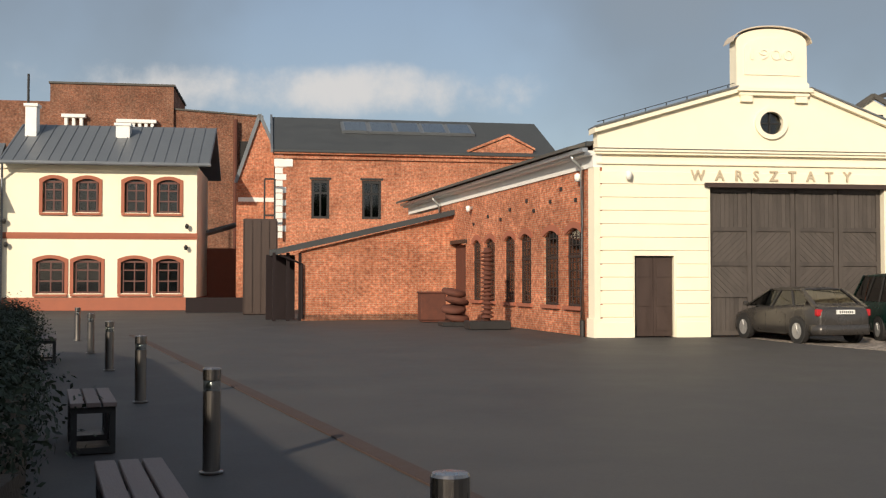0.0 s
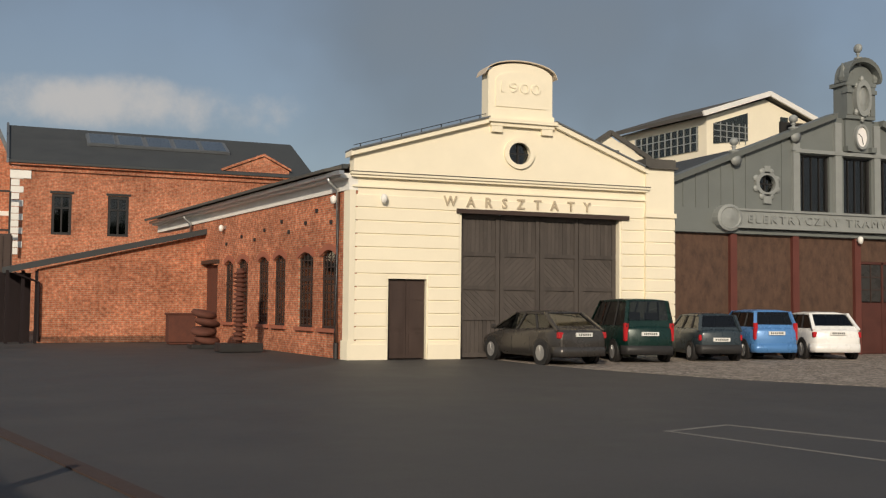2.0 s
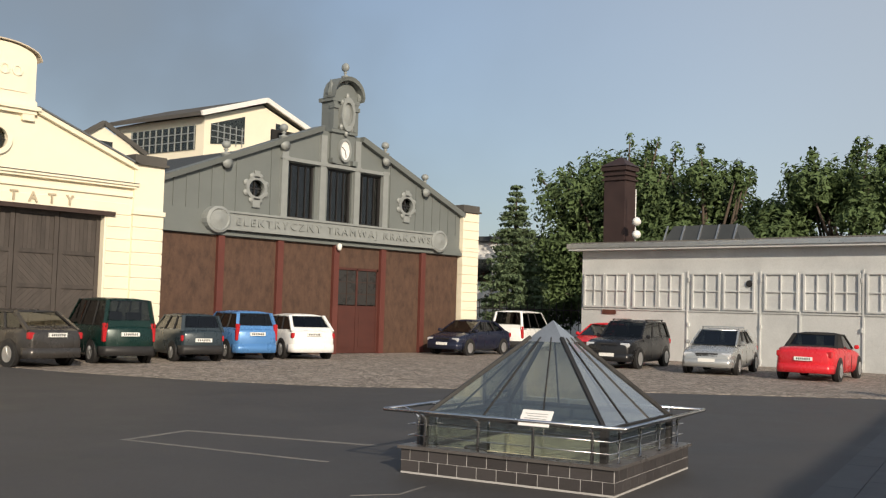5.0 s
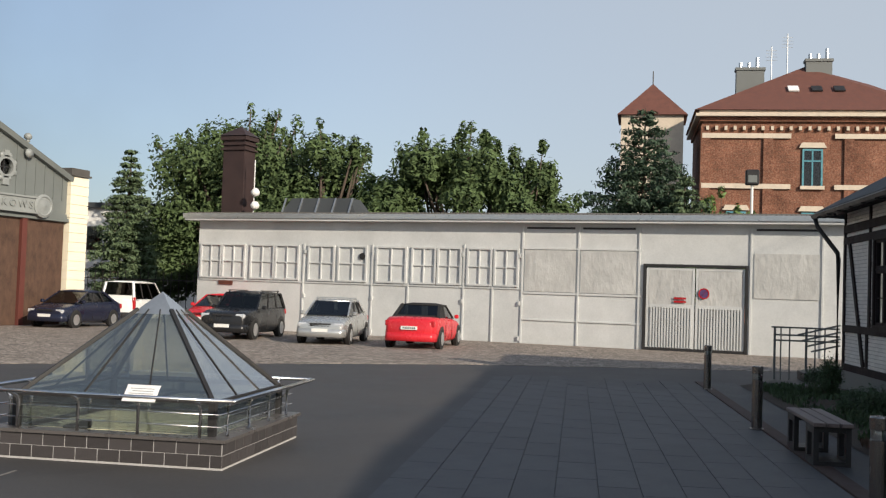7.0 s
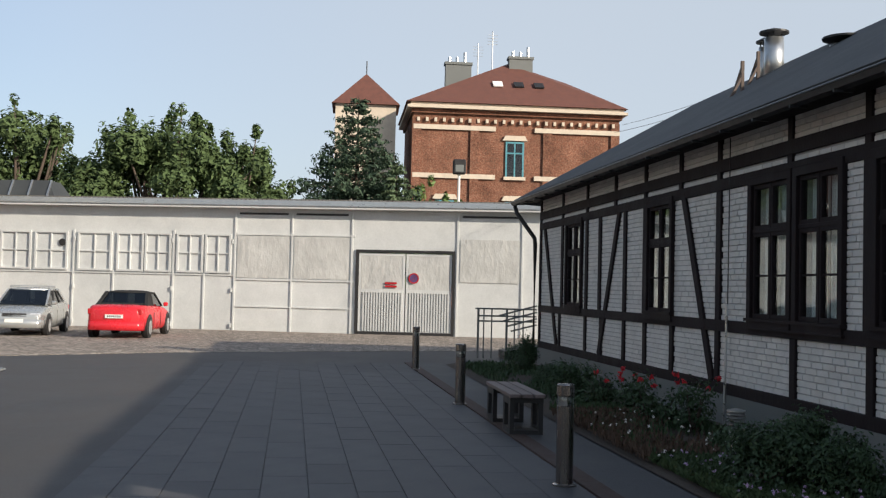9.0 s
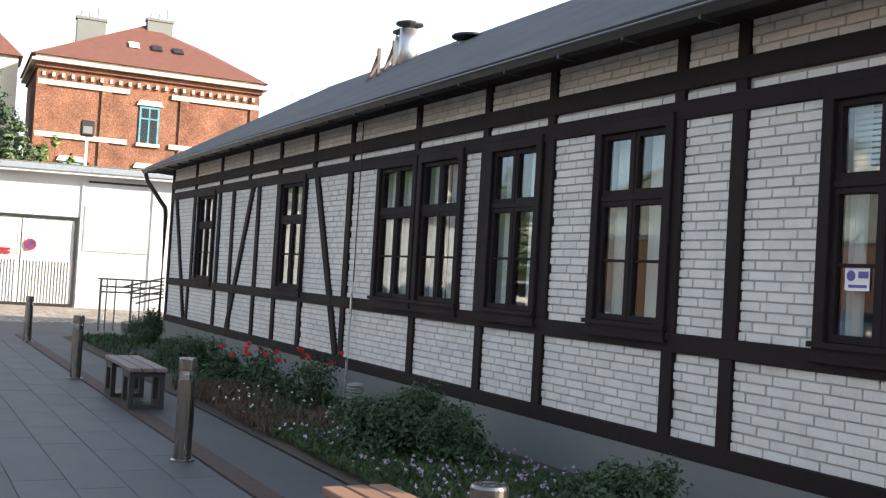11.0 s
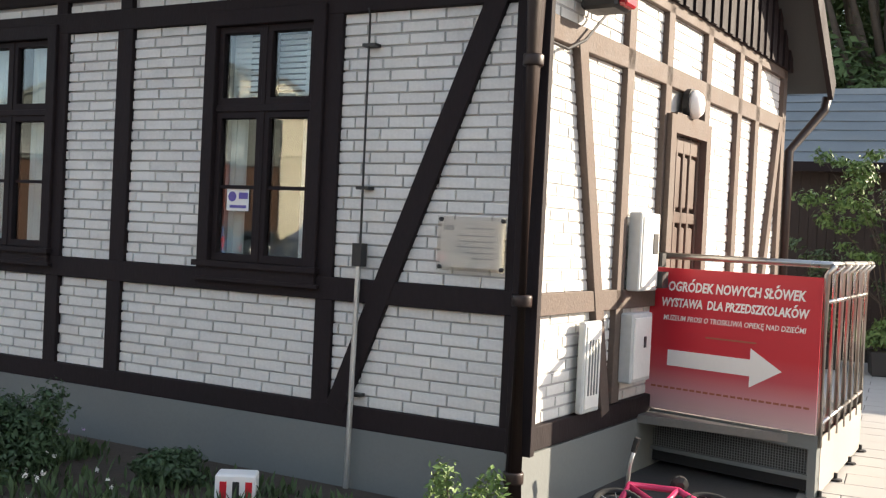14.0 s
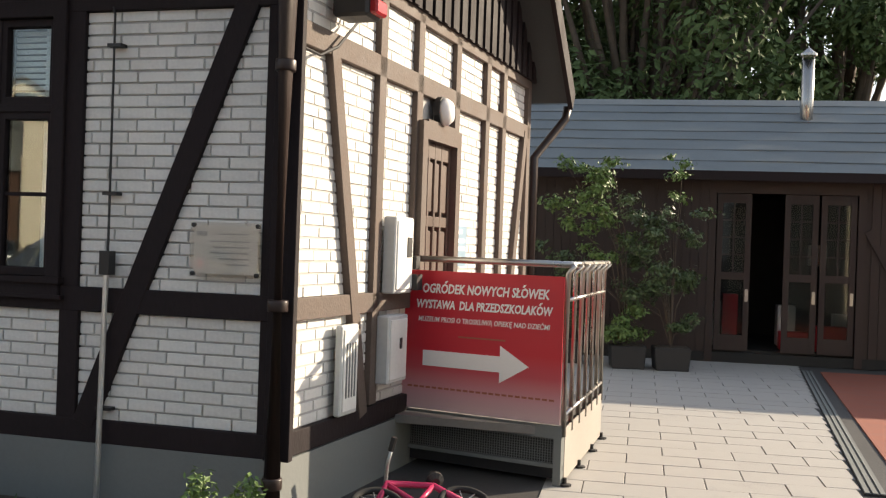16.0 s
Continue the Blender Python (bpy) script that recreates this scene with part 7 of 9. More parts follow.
car("sky blue tall small hatchback with high tail lights", "car", 3.54, 1.58, 1.54, P_BLUE, TALL, (-0.48, -0.42, 0.08, 0.30, 0.96), sited(at_rear(21.74, 22.04, 3.54, 70)), wheel=0.29, tail="tall")
car("white rounded five-door hatchback on silver hubcaps", "car", 4.0, 1.72, 1.48, P_WHITE, HATCH, (-0.47, -0.33, 0.06, 0.32, 0.93), sited(at_rear(23.7, 21.4, 4.0, 66)), wheel=0.31, tail="wide")
car("navy compact car facing out beside the brick hall", "car", 4.1, 1.70, 1.40, P_NAVY, SEDAN, (-0.40, -0.20, 0.06, 0.28, 0.91), pose(33.1, 28.0, 0, 0, 0, 188), tail="wide")
car("white high-roofed van with black rear windows", "van", 4.1, 1.72, 1.82, P_WHITE, VAN, (-0.485, -0.455, 0.10, 0.30, 1.02), at_rear(36.6, 28.9, 4.1, 15), tail="tall", bumper=M_BLACK)
car("red hatchback half hidden behind the dark estate car", "car", 3.9, 1.66, 1.42, P_RED, HATCH, (-0.46, -0.36, 0.06, 0.30, 0.92), sited(pose(35.2, 16.2, 0, 0, 0, 180)), tail="wide")
car("charcoal estate car with roof rails facing the yard", "car", 4.45, 1.75, 1.60, P_BLACK, SUV, (-0.47, -0.42, 0.05, 0.20, 1.0), sited(pose(30.2, 13.0, 0, 0, 0, 184)), wheel=0.33, roof_bars="black", tail="wide")
car("silver saloon with roof bars facing the yard", "car", 4.25, 1.71, 1.43, P_SILVER, SEDAN, (-0.38, -0.20, 0.08, 0.28, 0.92), sited(pose(29.95, 9.75, 0, 0, 0, 186)), roof_bars=True, tail="wide")
car("bright red convertible with a closed black fabric top", "car", 4.2, 1.77, 1.41, P_RED, SEDAN, (-0.30, -0.14, 0.06, 0.24, 0.93), sited(pose(29.85, 6.7, 0, 0, 0, 0)), wheel=0.32, tail="wide", soft_top=M_RUBBER)


# ---- plants ----
def leaf_cloud(name, blobs, count, size, mat, parent, seed, flat=0.5, shell=0.55, label=""):
    """Many small leaves spread through uneven clumps; a blob is (x, y, z, rx, ry, rz)."""
    rng = np.random.default_rng(seed)
    vol = np.array([b[3] * b[4] * b[5] for b in blobs]) ** 0.75
    n = (count * vol / vol.sum()).astype(int) + 1
    C, D = [], []
    for b, k in zip(blobs, n):
        d = rng.normal(size=(k, 3))
        d /= np.linalg.norm(d, axis=1)[:, None]
        r = (shell + (1.06 - shell) * rng.random(k) ** 0.6)[:, None]
        lump = 1 + 0.22 * np.sin(d[:, :1] * 5 + b[0] * 3 + d[:, 2:] * 4) + 0.15 * np.sin(d[:, 1:2] * 9 + b[2])
        C.append(np.array(b[:3]) + d * r * lump * np.array(b[3:]))
        D.append(d)
    C, D = np.concatenate(C), np.concatenate(D)
    k = len(C)
    nrm = D + rng.normal(size=(k, 3)) * 0.55 + np.array([0, 0, flat])
    nrm /= np.linalg.norm(nrm, axis=1)[:, None]
    up = rng.normal(size=(k, 3))
    a = np.cross(nrm, up)
    a /= np.linalg.norm(a, axis=1)[:, None]
    b2 = np.cross(nrm, a)
    s = size * (0.55 + 0.9 * rng.random(k))[:, None]
    V = np.empty((k * 4, 3))
    V[0::4], V[1::4], V[2::4], V[3::4] = C - a * s, C - b2 * s * 0.45 + nrm * s * 0.1, C + a * s, C + b2 * s * 0.45 + nrm * s * 0.1
    me = bpy.data.meshes.new(name)
    me.from_pydata(V.tolist(), [], np.arange(k * 4).reshape(-1, 4).tolist())
    me.materials.append(mat)
    ob = new(name, me)
    ob.parent = parent
    if label:
        ob["label"] = label
    return ob


def tree(x, y, blobs, trunk_h, trunk_r, leaves, size, mat, label, seed, name="tree", flat=0.5, shell=0.55):
    t = thing(name, label, "tree", site(x, y))
    rnd = random.Random(seed)

    def wood(bm):
        tube(bm, [(0, 0, -0.1), (0.05, 0.02, trunk_h * 0.5), (0.0, 0.06, trunk_h), (0.1, 0, trunk_h * 1.5)], [trunk_r * 1.25, trunk_r, trunk_r * 0.8, trunk_r * 0.3], 9)
        for b in blobs:
            p0 = Vector((0, 0, trunk_h * rnd.uniform(0.7, 1.15)))
            p2 = Vector(b[:3])
            p1 = p0.lerp(p2, 0.5) + Vector((rnd.uniform(-0.3, 0.3), rnd.uniform(-0.3, 0.3), -0.3 * b[5]))
            tube(bm, [p0, p1, p2], [trunk_r * 0.5, trunk_r * 0.32, trunk_r * 0.1], 6)
    one("trunk", wood, M_BARK, t, smooth=True)
    leaf_cloud("crown", blobs, leaves, size, mat, t, seed, flat, shell)
    return t


def crown_blobs(seed, half_w, depth, z0, z1, k):
    rnd = random.Random(seed)
    out = []
    for i in range(k):
        u = rnd.uniform(-1, 1)
        top = z1 - (z1 - z0) * 0.35 * abs(u) ** 1.6
        z = rnd.uniform(z0 + 0.1, top)
        r = rnd.uniform(0.17, 0.27) * half_w + 0.25
        out.append((rnd.uniform(-depth, depth), u * (half_w - r), min(z, top - r * 0.8), r, r, r * 0.85))
    for i in range(k // 2):                                # loose shoots past the outline
        u = rnd.uniform(-1, 1)
        top = z1 - (z1 - z0) * 0.35 * abs(u) ** 1.6
        r = rnd.uniform(0.22, 0.42)
        out.append((rnd.uniform(-depth, depth) * 0.6, u * half_w, top + rnd.uniform(-0.5, 0.75), r, r * 0.7, r * 1.3))
    return out


tree(47.5, 20.9, crown_blobs(3, 5.6, 2.6, 2.2, 10.9, 40), 3.0, 0.32, 52000, 0.14, M_LEAF, "broad walnut tree with full green crown behind the garages", 3)
tree(47.0, 16.4, crown_blobs(4, 4.0, 2.4, 2.5, 9.6, 26), 3.0, 0.28, 34000, 0.14, M_LEAF, "spreading walnut tree with uneven green crown", 4)
tree(46.5, 9.3, crown_blobs(5, 4.6, 2.4, 2.5, 9.4, 32), 2.8, 0.28, 42000, 0.14, M_LEAF, "rounded walnut tree with ragged green top", 5)
tree(48.0, 5.6, crown_blobs(6, 2.6, 1.8, 2.0, 8.6, 16), 2.6, 0.2, 17000, 0.135, M_LEAF, "smaller leafy tree beside the walnut trees", 6)
tree(52.0, 24.0, crown_blobs(8, 5.0, 2.5, 0.8, 7.0, 30), 2.0, 0.25, 16000, 0.2, M_LEAF, "dark dense tree behind the parked van", 8)
tree(53.0, -4.6, crown_blobs(9, 2.6, 1.4, 2.0, 7.1, 14), 2.2, 0.15, 8000, 0.16, M_LEAF2, "light green young tree before the tenement", 9)
tree(58.0, -18.8, crown_blobs(10, 4.0, 1.6, 3.0, 9.6, 18), 3.0, 0.2, 10000, 0.2, M_LEAF, "leafy tree behind the half-timbered house", 10)


def conifer(x, y, h, r, z0, mat, label, seed, tiers, droop, leaves, size):
    t = thing("conifer", label, "tree", site(x, y))
    rnd = random.Random(seed)
    blobs = []

    def wood(bm):
        tube(bm, [(0, 0, -0.1), (0, 0, h * 0.55), (0.05, 0, h)], [0.22, 0.13, 0.02], 8)
        for i in range(tiers):
            f = (i + rnd.random() * 0.6) / tiers
            z = z0 + (h - z0) * f
            rr = r * (1 - f) ** 0.8 + 0.15
            k = 7 if f < 0.7 else 5
            for j in range(k):
                a = 2 * math.pi * (j + rnd.random() * 0.7) / k + i
                q = rr * rnd.uniform(0.7, 1.1)
                tip = Vector((math.cos(a) * q, math.sin(a) * q, z + droop * q))
                tube(bm, [(0, 0, z), tip * 0.5 + Vector((0, 0, z * 0.5 + 0.08)), tip], [0.035, 0.025, 0.008], 5)
                for g in (0.45, 0.75, 0.97):
                    p = Vector((0, 0, z)).lerp(tip, g)
                    s = 0.16 + 0.20 * q * (1.1 - g * 0.5)
                    blobs.append((p.x, p.y, p.z, s, s, s * 0.45))
    one("trunk", wood, M_BARK, t)
    leaf_cloud("crown", blobs, leaves, size, mat, t, seed, 0.6, 0.2)


conifer(43.5, 25.5, 8.5, 2.0, 0.6, M_LARCH, "pale green feathery larch behind the parked cars", 21, 26, -0.16, 26000, 0.10)
conifer(52.0, 0.0, 12.0, 4.7, 2.0, M_FIR, "dark blue-green fir tree before the brick tenement", 22, 30, 0.10, 34000, 0.12)
conifer(50.0, -2.1, 8.2, 2.0, 1.5, M_LARCH, "lighter conifer growing beside the dark fir", 23, 20, 0.05, 14000, 0.11)

# ---- half-timbered house bed ----
bedrng = np.random.default_rng(5)
bed = thing("flower_bed", "soil bed with low green plants along the house", "flower bed", COT @ pose(0.1, 0, 0) @ Matrix.Diagonal((1.07, 1.12, 1, 1)), kind="stuff")


def soil(bm):
    g = [[bm.verts.new((0.05 + i * 0.4, 0.04 + j * 0.25, (0.06 + 0.03 * math.sin(i * 1.3 + j) * math.sin(j * 2.1 + i * 0.4)) if 0 < j < 8 else 0.014)) for j in range(9)] for i in range(49)]
    for i in range(48):
        for j in range(8):
            bm.faces.new((g[i][j], g[i + 1][j], g[i + 1][j + 1], g[i][j + 1]))


one("soil", soil, M_SOIL, bed, smooth=True)


def blades(name, n, x0, x1, y0, y1, h, w, mat, parent, seed, lean=0.6, keep_over=-0.5):
    rng = np.random.default_rng(seed)
    x, y = x0 + (x1 - x0) * rng.random(n), y0 + (y1 - y0) * rng.random(n)
    keep = (np.sin(x * 1.7 + seed) + np.sin(y * 4.1 + x * 0.8) + rng.normal(size=n) * 0.6) > keep_over
    x, y = x[keep], y[keep]
    n = len(x)
    a = rng.random(n) * 2 * math.pi
    hh = h * (0.4 + 0.8 * rng.random(n))
    d = np.stack([np.cos(a), np.sin(a), np.zeros(n)], 1)
    s = np.stack([-np.sin(a), np.cos(a), np.zeros(n)], 1) * (w * (0.6 + 0.8 * rng.random(n)))[:, None]
    base = np.stack([x, y, np.full(n, 0.05)], 1)
    tip = base + d * (lean * hh * rng.random(n))[:, None] + np.array([0, 0, 1]) * hh[:, None]
    mid = base * 0.5 + tip * 0.5 + np.array([0, 0, 1]) * (hh * 0.12)[:, None]
    V = np.empty((n * 4, 3))
    V[0::4], V[1::4], V[2::4], V[3::4] = base, mid - s, tip, mid + s
    me = bpy.data.meshes.new(name)
    me.from_pydata(V.tolist(), [], np.arange(n * 4).reshape(-1, 4).tolist())
    me.materials.append(mat)
    ob = new(name, me)
    ob.parent = parent
    return ob


blades("ground_cover", 26000, 2.6, 11.0, 0.45, 1.9, 0.10, 0.014, M_GRASS, bed, 3)
blades("ground_cover", 30000, 2.7, 7.0, 0.5, 1.95, 0.085, 0.02, M_GRASS, bed, 17, keep_over=-1.4)
blades("low_plants", 9000, 6.0, 19.0, 0.45, 1.9, 0.11, 0.016, M_SHRUB, bed, 4)
blades("heather", 7000, 6.9, 10.4, 0.8, 2.0, 0.13, 0.012, material("reddish_brown_cover", (0.085, 0.055, 0.038), 0.8, var=0.5, scale=5, bump=0, island=0.6), bed, 9)
blades("low_plants", 1800, 0.6, 3.0, 0.5, 1.9, 0.12, 0.012, M_GRASS, bed, 6)


def petals(name, n, x0, x1, y0, y1, z0, z1, size, mat, seed):
    blobs = []
    rng = random.Random(seed)
    for i in range(n):
        blobs.append((rng.uniform(x0, x1), rng.uniform(y0, y1), rng.uniform(z0, z1), size, size, size))
    leaf_cloud(name, blobs, n * 9, size * 0.8, mat, bed, seed, 0.2, 0.1)


petals("lilac_flowers", 260, 3.0, 6.8, 0.3, 1.9, 0.12, 0.2, 0.014, M_PETALV, 31)
petals("white_flowers", 45, 6.5, 9.6, 0.9, 2.0, 0.14, 0.26, 0.013, M_PETALW, 32)
petals("white_flowers", 30, 1.6, 3.2, 0.8, 1.9, 0.12, 0.2, 0.014, M_PETALW, 35)


def shrub(x, y, r, h, label, seed, mat=M_SHRUB, n=6000, size=0.021, name="shrub", flat=0.4):
    s = thing(name, label, "shrub", COT @ pose(x, y, 0))
    rnd = random.Random(seed)
    blobs = [(rnd.uniform(-0.55, 0.55) * r, rnd.uniform(-0.55, 0.55) * r, h * rnd.uniform(0.25, 0.85), r * 0.38, r * 0.38, h * 0.24) for i in range(9)] + [(0, 0, h * 0.35, r * 0.7, r * 0.7, h * 0.35)]
    one("stem", lambda bm: [tube(bm, [(0, 0, 0), (b[0] * 0.6, b[1] * 0.6, b[2] * 0.5), b[:3]], [0.02, 0.012, 0.004], 5) for b in blobs], M_BARK, s)
    leaf_cloud("leaves", blobs, n, size, mat, s, seed, flat, 0.25)


for i, (x, y, r, h) in enumerate(((6.0, 1.72, 0.5, 0.62), (6.3, 1.1, 0.5, 0.66), (5.55, 1.2, 0.42, 0.55), (2.8, 1.38, 0.34, 0.62), (3.75, 0.8, 0.3, 0.36), (7.9, 1.1, 0.3, 0.3), (13.3, 1.4, 0.5, 0.62), (15.4, 1.2, 0.4, 0.42), (18.3, 1.1, 0.45, 0.85), (2.0, 0.8, 0.3, 0.25))):
    shrub(x, y, r, h, "small dark evergreen shrub in the flower bed", 50 + i)
for i, (x, y, h) in enumerate(((9.6, 0.9, 0.72), (10.4, 1.1, 0.6), (11.4, 1.0, 0.62), (12.2, 1.25, 0.55))):
    shrub(x, y, 0.42, h, "rose bush with red flowers in the bed", 70 + i, n=900, size=0.03, name="rose_bush")
    rb = bpy.data.objects["rose_bush" if i == 0 else "rose_bush.%03d" % i]
    rr = random.Random(90 + i)
    leaf_cloud("rose_flowers", [(rr.uniform(-0.35, 0.35), rr.uniform(-0.3, 0.3), h * rr.uniform(0.8, 1.1), 0.035, 0.035, 0.03) for k in range(4)], 80, 0.024, M_PETALR, rb, 91 + i, 0.2, 0.1, "red rose flowers")

corner = thing("shrub", "small light green shrub tips by the house corner", "shrub", site(2.42, -4.8))
bl = [(-0.12, 0.0, 0.4, 0.09, 0.09, 0.09), (0.13, 0.05, 0.43, 0.08, 0.08, 0.1), (0.0, 0.0, 0.25, 0.16, 0.16, 0.15), (0.2, -0.05, 0.3, 0.1, 0.1, 0.1), (-0.2, 0.02, 0.28, 0.1, 0.1, 0.1)]
one("stem", lambda bm: [tube(bm, [(0, 0, -0.02), (b[0] * 0.6, b[1] * 0.6, b[2] * 0.5), b[:3]], [0.012, 0.008, 0.003], 5) for b in bl], M_BARK, corner)
leaf_cloud("leaves", bl, 900, 0.022, M_LEAF2, corner, 77, 0.4, 0.2)

# low louvred light in the bed
pl = thing("path_light", "grey louvred path light among the plants", "path light", pose(11.42, -2.06, 0))
one("post", lambda bm: lathe(bm, [(0.075, -0.02), (0.075, 0.36), (0.07, 0.365)], 20), M_GALV, pl)
for k in range(5):
    one("louvre", lambda bm: lathe(bm, [(0.055, 0.365 + k * 0.034), (0.095, 0.37 + k * 0.034), (0.095, 0.38 + k * 0.034), (0.055, 0.392 + k * 0.034)], 20), M_GALV, pl)
one("cap", lambda bm: lathe(bm, [(0.095, 0.535), (0.095, 0.55), (0.03, 0.565)], 20), M_GALV, pl)

toy = thing("toy_box", "small white toy box with red and dark stripes", "toy", sited(pose(3.92, -4.72, 0.03, 0, 0, 30)))
one("box", lambda bm: box(bm, -0.12, 0.12, -0.08, 0.08, 0.02, 0.2), M_SIGNW, toy, bevel=0.01)
for k, mt in enumerate((M_SIGNR, M_BLACK, M_SIGNR)):
    one("stripe", lambda bm: box(bm, -0.10 + k * 0.075, -0.06 + k * 0.075, 0.079, 0.083, 0.04, 0.16), mt, toy)

M_PINK = material("pink_paint", (0.45, 0.03, 0.10), 0.35, var=0.1, scale=5, bump=0)
bike = thing("toy_bicycle", "pink child's bicycle lying by the ramp", "bicycle", pose(3.60, -5.66, 0.05, 70, 0, 43))
for x in (-0.28, 0.28):
    w = one("wheel", lambda bm: (lambda ring_pts: tube(bm, ring_pts, 0.022, 8))([(x + 0.15 * math.cos(a * math.pi / 12), 0, 0.17 + 0.15 * math.sin(a * math.pi / 12)) for a in range(25)]), M_RUBBER, bike, "black tyre", smooth=True)
    one("spoke", lambda bm: [bar(bm, (x, 0, 0.17), (x + 0.14 * math.cos(a * 0.785), 0, 0.17 + 0.14 * math.sin(a * 0.785)), 0.006) for a in range(8)], M_GALV, w)
one("frame", lambda bm: (tube(bm, [(-0.28, 0, 0.17), (-0.12, 0, 0.36), (0.18, 0, 0.40), (0.28, 0, 0.17)], 0.022, 8), tube(bm, [(-0.12, 0, 0.36), (0.02, 0, 0.17), (0.18, 0, 0.38)], 0.02, 8)), M_PINK, bike, smooth=True)
one("seat", lambda bm: lathe(bm, [(0.03, 0.40), (0.06, 0.42), (0.055, 0.45), (0.0, 0.455)], 12, pose(-0.14, 0, 0)), M_BLACK, bike)
one("handlebar", lambda bm: tube(bm, [(0.14, -0.2, 0.54), (0.17, -0.08, 0.5), (0.17, 0.08, 0.5), (0.14, 0.2, 0.54)], 0.013, 8), M_GALV, bike, smooth=True)
for s in (-1, 1):
    one("grip", lambda bm: tube(bm, [(0.15, s * 0.16, 0.53), (0.13, s * 0.25, 0.55)], 0.02, 8), M_BLACK, bike)

# ---- far ramp by the house end ----
far = thing("far_ramp_railing", "grey steel ramp railing at the far house end", "railing", moved(23.0, -3.7) @ pose(23.0, 0, 0))
for y in (-3.08, -3.22, -3.42, -3.80, -4.0, -4.22):
    w = 0.05 if y in (-3.08, -3.80) else 0.03
    one("post", lambda bm: box(bm, -w / 2, w / 2, y - w / 2, y + w / 2, 0.0, 1.22), M_PLINTH, far)
for z, y0, y1 in ((1.24, -3.0, -4.55), (1.06, -3.05, -4.55), (0.93, -3.05, -4.55)):
    one("rail", lambda bm: bar(bm, (0, y0, z), (0, y1, z), 0.045, 0.04), M_PLINTH, far)
for k, z in enumerate((1.08, 0.95, 0.82, 0.7)):
    one("slope_rail", lambda bm: bar(bm, (-0.35, -3.55 - k * 0.1, z), (-0.35, -4.5, z + 0.26 - k * 0.03), 0.045, 0.04), M_PLINTH, far)
one("landing", lambda bm: prism(bm, [(-3.7, 0.0), (-4.6, 0.0), (-4.6, 0.36), (-3.7, 0.2)], -0.4, 0.6, "x"), M_BLACK, far, "dark ramp deck")

# ---- hedge on the west side ----
hd = thing("hedge", "dark clipped evergreen hedge with loose shoots", "hedge", moved(-2.0, 8.0), kind="stuff")
hb = []
hr = random.Random(12)
for i in range(64):
    t = i / 63
    y = 3.4 + 18.5 * t
    x = -0.36 - 0.242 * y
    for j in range(2):
        r = hr.uniform(0.35, 0.55)
        hb.append((x + 0.1 - hr.random() * 0.55, y + hr.uniform(-0.2, 0.2), hr.uniform(0.35, 1.0), r, r, r * 0.8))
leaf_cloud("hedge_leaves", hb, 110000, 0.023, material("dark_hedge_leaves", (0.013, 0.022, 0.012), 0.7, var=0.5, scale=3, bump=0, island=0.6), hd, 13, 0.3, 0.3)
one("hedge_core", lambda bm: [box(bm, -0.6 - 0.242 * y, -0.25 - 0.242 * y, y, y + 0.93, 0, 0.75) for y in [3.4 + 0.93 * k for k in range(20)]], M_SOIL, hd)

# ---- shed across the lane ----
M_SHEDW = material("dark_shed_boards", (0.030, 0.018, 0.015), 0.6, var=0.35, scale=3, bump=0.3, fine=40, stretch=(3, 1, 0.3), island=0.3)
M_SHEDROOF = material("grey_blue_felt_roof", (0.145, 0.165, 0.175), 0.7, var=0.25, scale=1.2, bump=0.25, fine=50)
M_GLASSS = glass_material("old_door_glass", (0.62, 0.64, 0.62), 0.03, 0.03)
SHED = moved(0.5, -16.2) @ pose(0, -16.2, 0)
shed = thing("timber_shed", "dark timber shed with glazed doors and grey felt roof", "shed", SHED)
one("plinth", lambda bm: box(bm, -12.0, 6.4, -4.0, -0.02, 0, 0.16), M_DARK, shed)
DOORS = [(-0.84, -1.38), (-1.90, -2.42), (-2.46, -3.00)]


def shed_wall(bm):
    slab_with_holes(bm, -12.0, 6.4, 0.16, 2.98, [(-3.02, -0.82, 0.16, 2.76)], -0.16, -0.03)
    box(bm, -12.0, -11.88, -4.0, -0.16, 0.16, 2.98)
    box(bm, 6.28, 6.4, -4.0, -0.16, 0.16, 2.98)
    box(bm, -11.88, 6.28, -4.1, -3.98, 0.16, 2.98)


